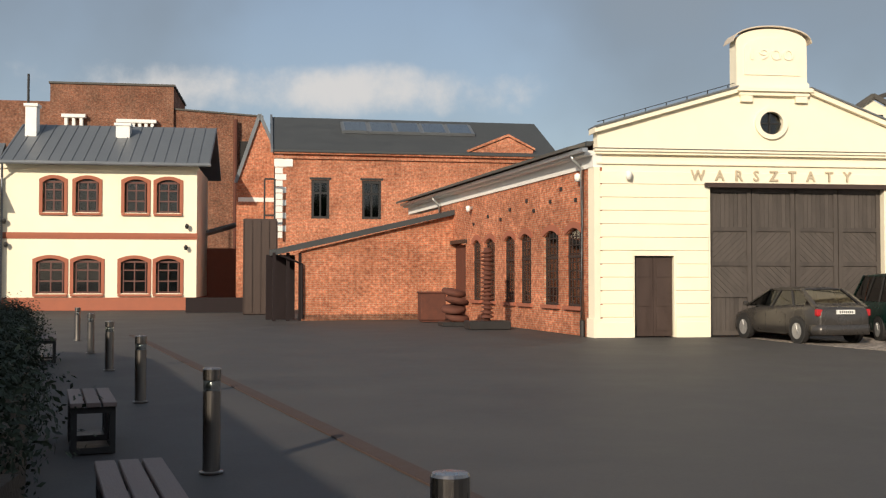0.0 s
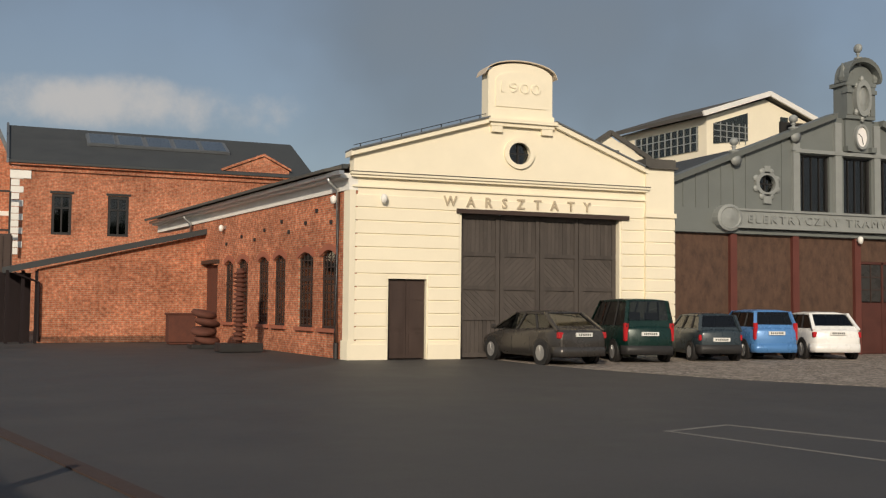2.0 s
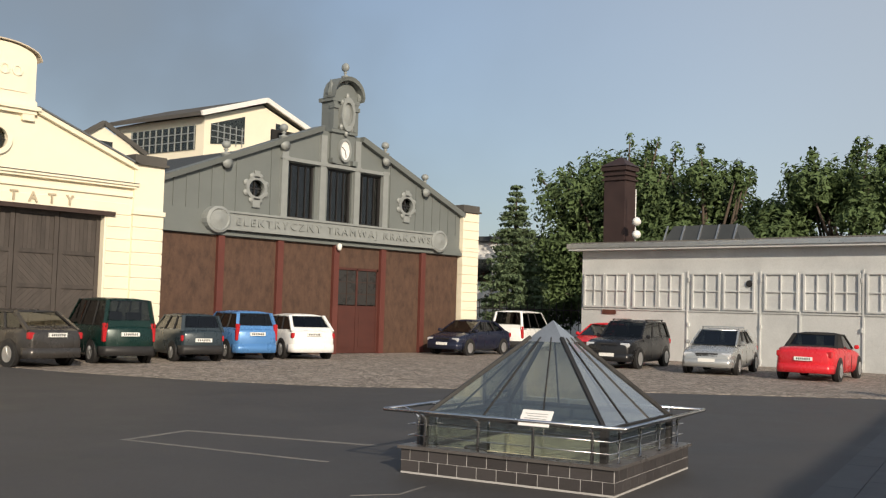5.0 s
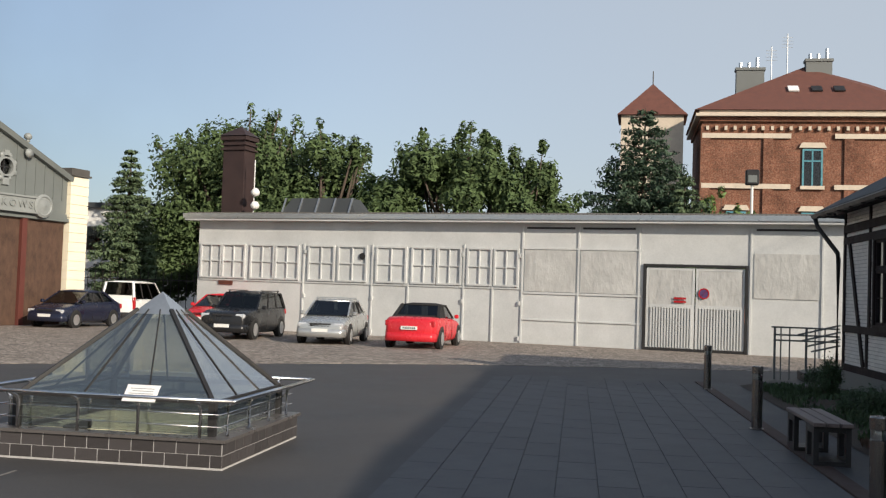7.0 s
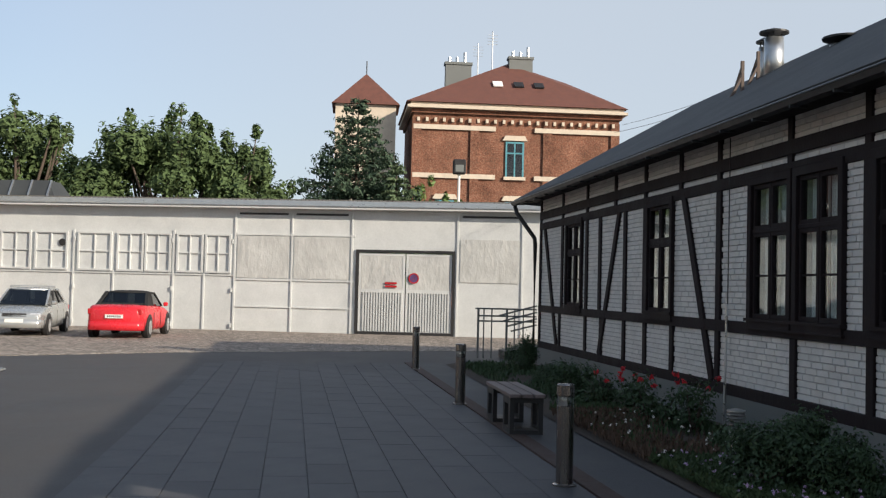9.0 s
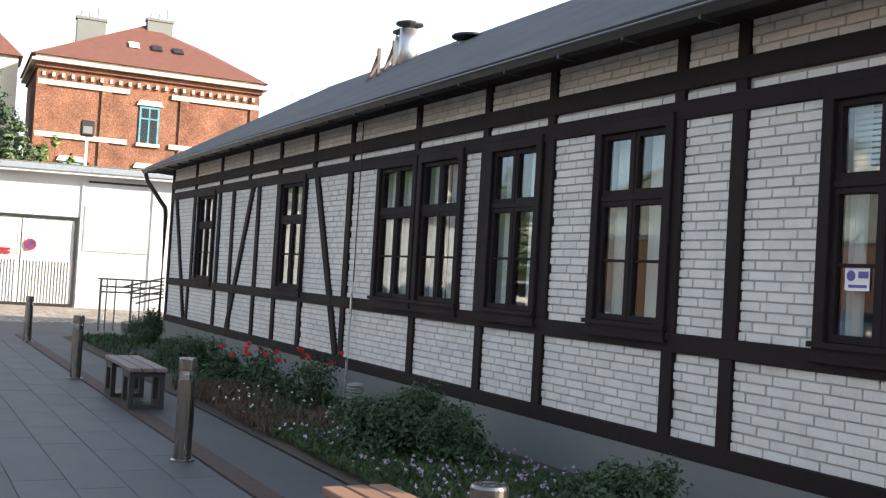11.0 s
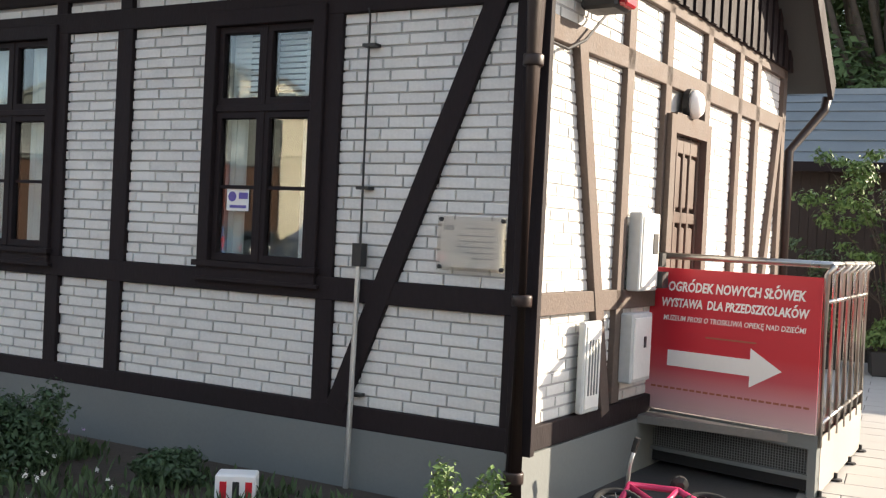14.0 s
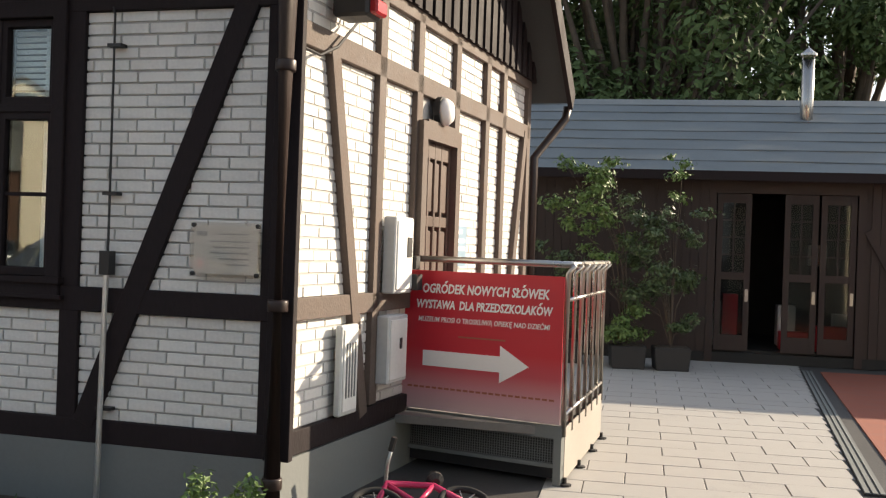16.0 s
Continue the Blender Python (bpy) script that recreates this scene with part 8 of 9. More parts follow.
one("wall", shed_wall, M_SHEDW, shed)
bm = BM()
box(bm, 0.004, 0.136, 0, 0.022, 0.17, 2.97)
plank = mesh("plank", bm, M_SHEDW)
for k in range(60):
    x = -4.62 + k * 0.14
    if x < -3.26 or -0.70 < x < 6.2:
        share("plank", plank, shed, pose(x, -0.03, 0))
one("brace", lambda bm: bar(bm, (-3.16, 0.02, 2.2), (-3.9, 0.02, 0.9), 0.03, 0.12), M_SHEDW, shed)
for i, (a, b) in enumerate(DOORS):
    d = thing("shed_door_leaf", "dark wooden glazed door leaf of the shed", "door", SHED, "glazed doors of the shed")

    def fr(bm):
        box(bm, b, b + 0.09, -0.09, -0.03, 0.2, 2.75)
        box(bm, a - 0.09, a, -0.09, -0.03, 0.2, 2.75)
        for z0, z1 in ((0.2, 0.45), (1.35, 1.47), (2.6, 2.75)):
            box(bm, b + 0.09, a - 0.09, -0.085, -0.035, z0, z1)
        box(bm, (a + b) / 2 - 0.012, (a + b) / 2 + 0.012, -0.075, -0.045, 1.47, 2.6)
        for z in (1.75, 2.03, 2.31):
            box(bm, b + 0.09, a - 0.09, -0.074, -0.046, z, z + 0.02)
    one("frame", fr, M_SHEDW, d)
    one("pane", lambda bm: box(bm, b + 0.09, a - 0.09, -0.063, -0.057, 0.45, 2.6), M_GLASSS, d)
    one("handle", lambda bm: (box(bm, b + 0.03, b + 0.06, -0.03, 0.03, 1.1, 1.13), box(bm, b + 0.02, b + 0.07, -0.03, -0.022, 1.0, 1.2)), M_STEEL, d)
one("door_post", lambda bm: (box(bm, -0.82, -0.70, -0.12, 0.0, 0.0, 2.9), box(bm, -3.14, -3.02, -0.12, 0.0, 0.0, 2.9), box(bm, -3.02, -0.82, -0.12, -0.01, 2.76, 2.9)), M_SHEDW, shed)
# floor and inner walls near black: the shed's inside shade is in their colour
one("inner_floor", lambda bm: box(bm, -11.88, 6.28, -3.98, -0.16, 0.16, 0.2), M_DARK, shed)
for b in ((-3.0, -2.5, -0.8, -0.5, 0.2, 0.62), (-2.4, -1.95, -0.9, -0.6, 0.2, 0.5), (-1.25, -1.0, -0.8, -0.5, 0.3, 1.1)):
    one("inner_shelf", lambda bm: box(bm, *b), M_SIGNR, shed, "red storage shelf", bevel=0.01)
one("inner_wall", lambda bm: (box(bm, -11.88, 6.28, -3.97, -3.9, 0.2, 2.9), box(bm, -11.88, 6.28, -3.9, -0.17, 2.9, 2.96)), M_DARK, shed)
for b in ((-3.1, -2.8, -3.7, -3.4, 1.6, 2.0), (-2.3, -2.0, -1.8, -1.4, 0.2, 0.9), (-3.2, -2.9, -1.5, -1.2, 0.2, 0.8), (-1.05, -0.85, -1.2, -1.0, 0.2, 0.95)):
    one("inner_box", lambda bm: box(bm, *b), M_SIGNW, shed, "pale storage box", bevel=0.01)
one("roof", lambda bm: prism(bm, [(0.35, 2.98), (0.35, 3.07), (-2.6, 4.65), (-5.6, 3.07), (-5.6, 2.98), (-2.6, 4.55)], -12.2, 6.8, "x"), M_SHEDROOF, shed, "grey felt roof")
one("eave_board", lambda bm: box(bm, -12.2, 6.8, 0.352, 0.375, 2.94, 3.09), M_TIMBER, shed)
seam_rnd = random.Random(31)
for t in (0.13, 0.27, 0.4, 0.52, 0.66, 0.79, 0.9):
    pts = [(x, 0.35 - (t + seam_rnd.uniform(-0.006, 0.006)) * 2.95, 3.072 + t * 1.58 + seam_rnd.uniform(0, 0.012)) for x in np.arange(-4.6, 6.9, 0.8)]
    one("roof_seam", lambda bm: tube(bm, pts, 0.012, 5), M_SHEDROOF, shed)
fl = thing("flue", "stainless steel flue pipe with a cowl on the shed roof", "flue", SHED @ pose(-2.42, -1.8, 0))
one("pipe", lambda bm: lathe(bm, [(0.11, 3.7), (0.11, 5.25)], 16), M_STEEL, fl, smooth=True)
one("cowl", lambda bm: (lathe(bm, [(0.15, 5.32), (0.15, 5.36), (0.0, 5.48)], 16), [box(bm, a - 0.01, a + 0.01, -0.01, 0.01, 5.2, 5.34) for a in (-0.1, 0.1)]), M_STEEL, fl)
one("flashing", lambda bm: lathe(bm, [(0.22, 3.7), (0.2, 4.02), (0.12, 4.12)], 16), M_BLACK, fl)

def potted(x, y, clumps, label, seed):
    """A planter and the shrub in it; a clump is (x0, x1, z0, z1, count, radius, leaves, material)."""
    pot = thing("planter", "black square planter beside the shed", "planter", pose(x, y, 0, 0, 0, 27), "planters by the shed")
    one("pot", lambda bm: prism(bm, [(-0.24, 0), (0.24, 0), (0.27, 0.34), (-0.27, 0.34)], -0.22, 0.22), M_BLACK, pot, bevel=0.012)
    one("earth", lambda bm: box(bm, -0.23, 0.23, -0.19, 0.19, 0.32, 0.347), M_SOIL, pot)
    sh = thing("potted_shrub", label, "shrub", pose(x, y, 0.33, 0, 0, 30))
    rnd = random.Random(seed)
    for k, (x0, x1, z0, z1, n, r, leaves, mat) in enumerate(clumps):
        bl = [(rnd.uniform(x0, x1), rnd.uniform(-0.3, 0.3), rnd.uniform(z0, z1), r * rnd.uniform(0.7, 1.4), r * rnd.uniform(0.7, 1.2), r * rnd.uniform(0.45, 0.8)) for _ in range(n)]
        one("stem", lambda bm: [tube(bm, [(0, 0, 0), (b[0] * 0.25, b[1] * 0.3, b[2] * 0.6), b[:3]], [0.013, 0.008, 0.003], 5) for b in bl[::2]], M_BARK, sh)
        leaf_cloud("leaves", bl, leaves, 0.036, mat, sh, seed + k, 0.5, 0.1)


M_POTLEAF = material("glossy_shrub_leaves", (0.062, 0.092, 0.036), 0.4, var=0.5, scale=2, bump=0, island=0.7)
potted(5.84, -15.18, [(0.35, 1.25, 1.75, 2.75, 15, 0.2, 2300, M_LEAF2), (-0.25, 0.5, 0.15, 0.6, 9, 0.2, 1500, M_LEAF2), (0.0, 0.7, 0.8, 1.7, 6, 0.18, 500, M_LEAF2)], "arching light green shrub in a black planter", 200)
potted(5.24, -15.42, [(-0.4, 0.75, 0.75, 2.2, 34, 0.19, 4200, M_POTLEAF), (-0.3, 0.1, 2.2, 3.0, 6, 0.12, 300, M_LEAF2), (-0.25, 0.3, 0.1, 0.5, 4, 0.15, 500, M_POTLEAF)], "airy bushy green shrub with thin pale stem in a black planter", 210)
potted(6.85, -15.2, [(-0.3, 0.8, 0.3, 1.6, 16, 0.22, 2200, M_POTLEAF)], "low green shrub in a black planter behind the ramp", 220)

for i, (x, y, w, z1, k) in enumerate(((0.5, -27, 5.5, 13.5, 60), (-5.2, -31, 3.0, 14.0, 40), (7.0, -29, 5.0, 13.0, 40), (-1.5, -35, 5.0, 15.0, 50))):
    tree(x, y, [(b[1], b[0], b[2], b[3], b[4], b[5]) for b in crown_blobs(80 + i, w, 2.6, 1.6, z1, k)], 3.0, 0.35, 34000, 0.13, M_LEAF, "tall dark leafy tree behind the timber shed", 80 + i)

# red play surface and drain in the lane
LANE = moved(0.0, -11.5)
one("play_surface", lambda bm: prism(bm, [(-2.42, -15.9), (-1.75, -8.0), (-1.6, -6.0), (-9, -6.0), (-9, -15.9)], -0.02, 0.004, "z"), M_REDMAT)
bpy.data.objects["play_surface"].matrix_basis = LANE
tagged(bpy.data.objects["play_surface"], "brick red smooth surface beside the drain", "ground", kind="structure")
drain = thing("drain_channel", "narrow slotted steel drain channel in the lane paving", "drain", LANE, kind="structure")
DA, DB = Vector((-2.22, -15.9)), Vector((-1.42, -7.2))
DM = pose(DA.x, DA.y, 0, 0, 0, math.degrees(math.atan2(DB.y - DA.y, DB.x - DA.x)))
one("channel", lambda bm: box(bm, 0, 8.7, -0.08, 0.08, -0.02, 0.006), M_BLACK, drain, at=DM)
for y in (-0.075, -0.02, 0.035):
    one("grate_bar", lambda bm: box(bm, 0, 8.7, y, y + 0.035, 0.006, 0.014), M_PLINTH, drain, at=DM)

# ---- unseen house to the west, added to cast the shade over the bollards ----
wh = thing("west_house", "unseen plain house added to shade the yard edge", "house", pose(-4.95, 0, 0, 0, 0, 13.6))
one("wall", lambda bm: box(bm, -8.8, -0.3, -5, 14.0, 0, 4.0), M_CREAM2, wh)
one("roof", lambda bm: prism(bm, [(-9.1, 4.0), (0.0, 4.0), (-4.55, 5.6)], -5.3, 14.3), M_ROOF, wh)

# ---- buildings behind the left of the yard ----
# for sheets behind the panes; the rooms' shade is in this colour
M_WINDK = material("window_gloom", (0.035, 0.035, 0.038), 0.6, var=0.3, bump=0)
M_BARN = material("red_brown_frame", (0.11, 0.045, 0.035), 0.6, var=0.2, scale=3)
CREAM = moved(-9.5, 53.4) @ pose(0, 53.4, 0)
ch = thing("cream_house", "cream two-storey house with arched windows and grey roof", "house", CREAM)
UP = [(-12.32, -11.17), (-10.61, -9.37), (-8.06, -6.83), (-6.36, -5.10)]
LO = [(-12.62, -11.10), (-10.69, -9.21), (-8.22, -6.77), (-6.37, -5.05)]
holes = [(a, b, 5.3, 7.14) for a, b in UP] + [(a, b, 0.92, 2.83) for a, b in LO]
one("front_wall", lambda bm: slab_with_holes(bm, -14.7, -4.2, 0.7, 7.9, holes, 0, 0.4), M_CREAM2, ch)
one("side_wall", lambda bm: (box(bm, -4.6, -4.2, 0.4, 7.5, 0.7, 7.9), box(bm, -14.7, -14.3, 0.4, 7.5, 0.7, 7.9), box(bm, -14.3, -4.6, 7.1, 7.5, 0.7, 7.9)), M_CREAM2, ch)
one("base", lambda bm: box(bm, -14.74, -4.16, -0.05, 7.5, 0, 0.7), M_TRIMRED, ch, "red-brown base")
one("string_course", lambda bm: (box(bm, -14.75, -4.15, -0.07, 0, 3.98, 4.2), box(bm, -14.75, -4.15, -0.04, 0, 3.86, 3.98)), M_TRIMRED, ch, "red-brown string course")
one("cornice", lambda bm: (box(bm, -14.8, -4.1, -0.12, 0, 7.62, 7.9)), M_CREAM2, ch)
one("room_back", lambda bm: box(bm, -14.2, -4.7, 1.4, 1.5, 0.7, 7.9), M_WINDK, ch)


def arched_window(a, b, z0, z1):
    w = one("window", lambda bm: prism_ring(bm, a, b, z0, z1), M_TRIMRED, ch, "red-brown arched window surround")
    one("pane", lambda bm: box(bm, a + 0.1, b - 0.1, 0.17, 0.18, z0, z1 - 0.1), M_GLASSD, w)

    def bars(bm):
        for x in (a + 0.10, (a + b) / 2 - 0.035, b - 0.17):
            box(bm, x, x + 0.07, 0.11, 0.16, z0 + 0.03, z1 - 0.16)
        for z in (z0 + 0.03, z0 + (z1 - z0) * 0.33, z0 + (z1 - z0) * 0.64):
            box(bm, a + 0.1, b - 0.1, 0.115, 0.155, z, z + 0.07)
        box(bm, a + 0.1, b - 0.1, 0.115, 0.155, z1 - 0.25, z1 - 0.15)
    one("frame", bars, M_BARN, w)
    one("sill", lambda bm: box(bm, a - 0.12, b + 0.12, -0.14, 0.1, z0 - 0.16, z0 - 0.04), M_TRIMRED, w)


def prism_ring(bm, a, b, z0, z1):
    """A raised surround with a segmental head, filling the corners of the square hole behind the arch."""
    k = 8
    rise = 0.22
    outer = [(a - 0.16, z0 - 0.04)] + [(a - 0.16 + (b - a + 0.32) * i / k, z1 + 0.16 - rise + rise * (1 - (2 * i / k - 1) ** 2)) for i in range(k + 1)] + [(b + 0.16, z0 - 0.04)]
    inner = [(a + 0.02, z0)] + [(a + 0.02 + (b - a - 0.04) * i / k, z1 - 0.02 - rise + rise * (1 - (2 * i / k - 1) ** 2)) for i in range(k + 1)] + [(b - 0.02, z0)]
    vo = [[bm.verts.new((p[0], y, p[1])) for p in outer] for y in (-0.045, 0.12)]
    vi = [[bm.verts.new((p[0], y, p[1])) for p in inner] for y in (-0.045, 0.12)]
    for i in range(len(outer) - 1):
        bm.faces.new((vo[0][i], vo[0][i + 1], vi[0][i + 1], vi[0][i]))
        bm.faces.new((vo[1][i], vi[1][i], vi[1][i + 1], vo[1][i + 1]))
        bm.faces.new((vo[0][i], vo[1][i], vo[1][i + 1], vo[0][i + 1]))
        bm.faces.new((vi[0][i], vi[0][i + 1], vi[1][i + 1], vi[1][i]))


for a, b in UP:
    arched_window(a, b, 5.3, 7.14)
for a, b in LO:
    arched_window(a, b, 0.92, 2.83)
one("roof", lambda bm: prism(bm, [(-0.75, 7.85), (-0.75, 7.98), (4.2, 10.6), (8.2, 8.0), (8.2, 7.85), (4.2, 10.45)], -14.4, -3.45, "x"), M_ZINC, ch, "grey standing-seam sheet roof")
for k in range(19):
    one("roof_seam", lambda bm: bar(bm, (-14.3 + k * 0.6, -0.74, 8.0), (-14.3 + k * 0.6, 4.2, 10.62), 0.04, 0.05), M_ZINC, ch)
one("gutter", lambda bm: tube(bm, [(-14.5, -0.8, 7.86), (-3.4, -0.8, 7.86)], 0.09, 8), M_ZINC, ch)
one("downpipe", lambda bm: tube(bm, [(-14.2, -0.75, 7.8), (-14.35, -0.15, 7.1), (-14.35, -0.15, 0.2)], 0.06, 8), M_ZINC, ch)
for x, z, w in ((-8.56, 10.4, 0.75), (-13.55, 11.4, 0.6)):
    k = one("chimney", lambda bm: (box(bm, x - w / 2, x + w / 2, 2.5, 3.3, 8.6, z), box(bm, x - w / 2 - 0.08, x + w / 2 + 0.08, 2.42, 3.38, z, z + 0.15)), M_WHITE, ch, "white rendered chimney")
for x, z in ((-14.2, 4.75), (-14.1, 3.5), (-4.7, 4.55), (-4.75, 3.4)):
    wl_ = thing("wall_lamp", "small dark wall lamp on the cream house", "wall lamp", CREAM @ pose(x, 0, z), "lamps on the cream house")
    one("arm", lambda bm: box(bm, -0.02, 0.02, -0.25, 0.0, 0.1, 0.14), M_BLACK, wl_)
    one("head", lambda bm: lathe(bm, [(0.06, -0.12), (0.12, 0.02), (0.05, 0.16)], 10, pose(0, -0.26, 0)), M_BLACK, wl_)
tp = thing("tall_pole", "thin dark mast behind the cream house roof", "mast", CREAM @ pose(-14.2, 4.6, 0))
one("mast", lambda bm: tube(bm, [(0, 0, 0), (0, 0, 13.6)], 0.07, 8), M_BLACK, tp)
wing = thing("house_wing", "lower cream wing with dark roof and arched window", "house", CREAM @ pose(0, -1.2, 0))
one("wall", lambda bm: box(bm, -24, -14.8, 0, 6, 0, 6.0), M_CREAM2, wing)
one("roof", lambda bm: prism(bm, [(-0.5, 6.0), (3, 9.2), (6.5, 6.0)], -24.3, -14.7, "x"), M_ZINC, wing)
one("base", lambda bm: box(bm, -24, -14.78, -0.04, 6, 0, 0.7), M_TRIMRED, wing)
one("window", lambda bm: prism_ring(bm, -16.3, -15.2, 0.95, 2.8), M_TRIMRED, wing, "red-brown window surround")
one("string_course", lambda bm: box(bm, -24, -14.78, -0.05, 0, 3.95, 4.15), M_TRIMRED, wing)

# old dark brick block far behind
ob = thing("old_brick_block", "tall old dark brick factory block with stepped roofline", "building", moved(-9.0, 73.4) @ pose(0, 73.4, 0))
one("wall", lambda bm: (box(bm, -16.4, -7.5, 0, 9, 0, 16.2), box(bm, -30, -16.4, 0.2, 9, 0, 14.9), prism(bm, [(-7.5, 0), (-0.9, 0), (-0.9, 14.1), (-7.5, 14.5)], 0.3, 9)), M_BRICKDK, ob)
one("coping", lambda bm: (box(bm, -16.5, -7.4, -0.1, 9, 16.2, 16.35), prism(bm, [(-7.5, 14.5), (-0.85, 14.1), (-0.85, 14.22), (-7.5, 14.62)], 0.2, 9)), M_ROOFB, ob)
for x0, x1, z0, z1 in ((-15.3, -14.0, 12.9, 13.9), (-11.4, -8.9, 12.7, 13.6)):
    def par(bm):
        box(bm, x0 - 0.2, x1 + 0.2, -0.5, 0.1, z1 - 0.25, z1)
        box(bm, x0, x1, -0.4, 0.1, z0 - 0.2, z0 + 0.15)
        n = int((x1 - x0) / 0.5)
        for k in range(n + 1):
            x = x0 + (x1 - x0 - 0.22) * k / n
            box(bm, x, x + 0.22, -0.4, 0.1, z0 + 0.15, z1 - 0.25)
    one("parapet", par, M_WHITE, ob, "white pierced parapet")
for x, w in ((-2.9, 0.5), (-0.95, 0.2)):
    one("pipe", lambda bm: tube(bm, [(x, -0.15, 2), (x, -0.15, 13.8)], 0.16, 8), M_RUST, ob)
one("soot_door", lambda bm: box(bm, -2.6, -1.4, 0.15, 0.29, 8.5, 12.2), M_DARK, ob)

# ---- brick building with the skylights ----
BRICKH = moved(5.0, 53.77) @ pose(0, 53.77, 0)
bb = thing("brick_hall", "red brick hall with white quoins and dark skylit roof", "building", BRICKH)
BW = [(2.19, 3.20), (5.04, 6.13)]
one("front_wall", lambda bm: slab_with_holes(bm, 0.2, 15, 0, 8.7, [(a, b, 5.1, 7.28) for a, b in BW], 0, 0.4), M_BRICK, bb)
one("side_wall", lambda bm: prism(bm, [(0.4, 0), (11, 0), (11, 8.2), (5.4, 11.4), (0.4, 8.6)], 0.2, 0.6, "x"), M_BRICKY, bb)
one("cornice", lambda bm: (box(bm, 0.1, 15.1, -0.12, 0, 8.45, 8.6), box(bm, 0.05, 15.15, -0.22, 0.4, 8.7, 8.85)), M_BRICK, bb)
one("roof", lambda bm: prism(bm, [(-0.3, 8.8), (-0.3, 8.92), (5.4, 11.6), (11.3, 8.92), (11.3, 8.8), (5.4, 11.45)], 0.0, 16.5, "x"), M_ROOF, bb, "dark felt roof")
one("verge", lambda bm: prism(bm, [(-0.35, 8.75), (-0.35, 9.0), (5.4, 11.75), (5.4, 11.45)], -0.08, 0.05, "x"), M_ZINC, bb, "pale zinc verge")
bm = BM()
box(bm, 0, 0.5, -0.035, 0, 0, 0.30)
quoin = mesh("quoin", bm, M_WHITE, bevel=0.012)
for k in range(13):
    share("quoin", quoin, bb, pose(0.17, 0, 4.0 + k * 0.36) @ Matrix.Diagonal((1.25 if k % 2 else 0.85, 1, 1.1, 1)))
one("quoin_band", lambda bm: box(bm, 0.12, 1.15, -0.06, 0, 8.0, 8.42), M_WHITE, bb)
for a, b in BW:
    w = one("window", lambda bm: (box(bm, a, a + 0.14, 0.05, 0.2, 5.1, 7.28), box(bm, b - 0.14, b, 0.05, 0.2, 5.1, 7.28), box(bm, a + 0.14, b - 0.14, 0.05, 0.2, 7.12, 7.28), box(bm, a + 0.14, b - 0.14, 0.05, 0.2, 5.1, 5.24), box(bm, (a + b) / 2 - 0.04, (a + b) / 2 + 0.04, 0.06, 0.18, 5.24, 7.12), box(bm, a + 0.14, b - 0.14, 0.06, 0.18, 6.5, 6.58)), M_BLACK, bb, "dark steel window frame")
    one("pane", lambda bm: box(bm, a + 0.1, b - 0.1, 0.2, 0.21, 5.2, 7.2), M_GLASSD, w)
    one("lintel", lambda bm: box(bm, a - 0.1, b + 0.1, -0.03, 0, 7.3, 7.42), M_BLACK, w)
# dark sheet paints the gloom behind the brick hall's windows
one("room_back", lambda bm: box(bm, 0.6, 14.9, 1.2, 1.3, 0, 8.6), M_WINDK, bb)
sl = math.degrees(math.atan2(11.6 - 8.92, 5.7))
for k in range(5):
    x = 4.2 + k * 1.58
    s = one("skylight", lambda bm: (box(bm, x, x + 1.45, 0, 1.9, 0.0, 0.16)), M_ZINC, bb, "grey framed roof window", at=pose(0, 2.6, 10.32, sl, 0, 0))
    one("pane", lambda bm: box(bm, x + 0.08, x + 1.37, 0.08, 1.82, 0.16, 0.17), M_GLASSP, s)
one("skylight_back", lambda bm: box(bm, 4.1, 12.1, 0.02, 1.88, -0.02, 0.155), M_ZINC, bb, at=pose(0, 2.62, 10.3, sl, 0, 0))
one("cross_gable", lambda bm: prism(bm, [(11.2, 8.7), (15.0, 8.7), (15.0, 9.2), (13.5, 9.95), (11.2, 9.0)], -0.05, 3.5), M_BRICK, bb)
one("gable_roof", lambda bm: prism(bm, [(11.1, 9.0), (13.5, 9.98), (15.1, 9.2), (15.1, 9.32), (13.5, 10.12), (11.1, 9.14)], -0.15, 3.5), M_BRICK, bb)
g2 = thing("side_gable", "narrow brick gable end with pale verges", "building", BRICKH @ pose(0, 2.73, 0))
one("wall", lambda bm: prism(bm, [(-2.0, 0), (0.15, 0), (0.15, 9.4), (-0.7, 11.2), (-2.0, 7.3)], 0, 4), M_BRICK, g2)
one("verge", lambda bm: (bar(bm, (-2.05, -0.08, 7.3), (-0.7, -0.08, 11.3), 0.16, 0.2), bar(bm, (-0.7, -0.08, 11.3), (0.2, -0.08, 9.3), 0.16, 0.2)), M_ZINC, g2)
one("band", lambda bm: box(bm, -1.9, 0.15, -0.05, 0, 6.2, 6.45), M_WHITE, g2)

# lean-to brick shed
LA, LB = Vector((-0.25, 42.7)), Vector((6.5, 43.9))
LM = pose(LA.x, LA.y, 0, 0, 0, math.degrees(math.atan2(LB.y - LA.y, LB.x - LA.x)))
ll = (LB - LA).length
lt = thing("lean_to_shed", "red brick lean-to with sloping dark roof edge", "shed", LM)
one("wall", lambda bm: prism(bm, [(0, 0), (ll, 0), (ll, 4.5), (0, 2.82)], 0, 0.35), M_BRICK, lt)
one("base_course", lambda bm: box(bm, 0, ll, -0.05, 0, 0, 0.25), M_BRICKDK, lt)
one("roof", lambda bm: prism(bm, [(-1.05, 2.66), (ll, 4.5), (ll, 4.72), (-1.05, 2.90)], -0.25, 1.75), M_ROOF, lt, "dark felt roof edge")
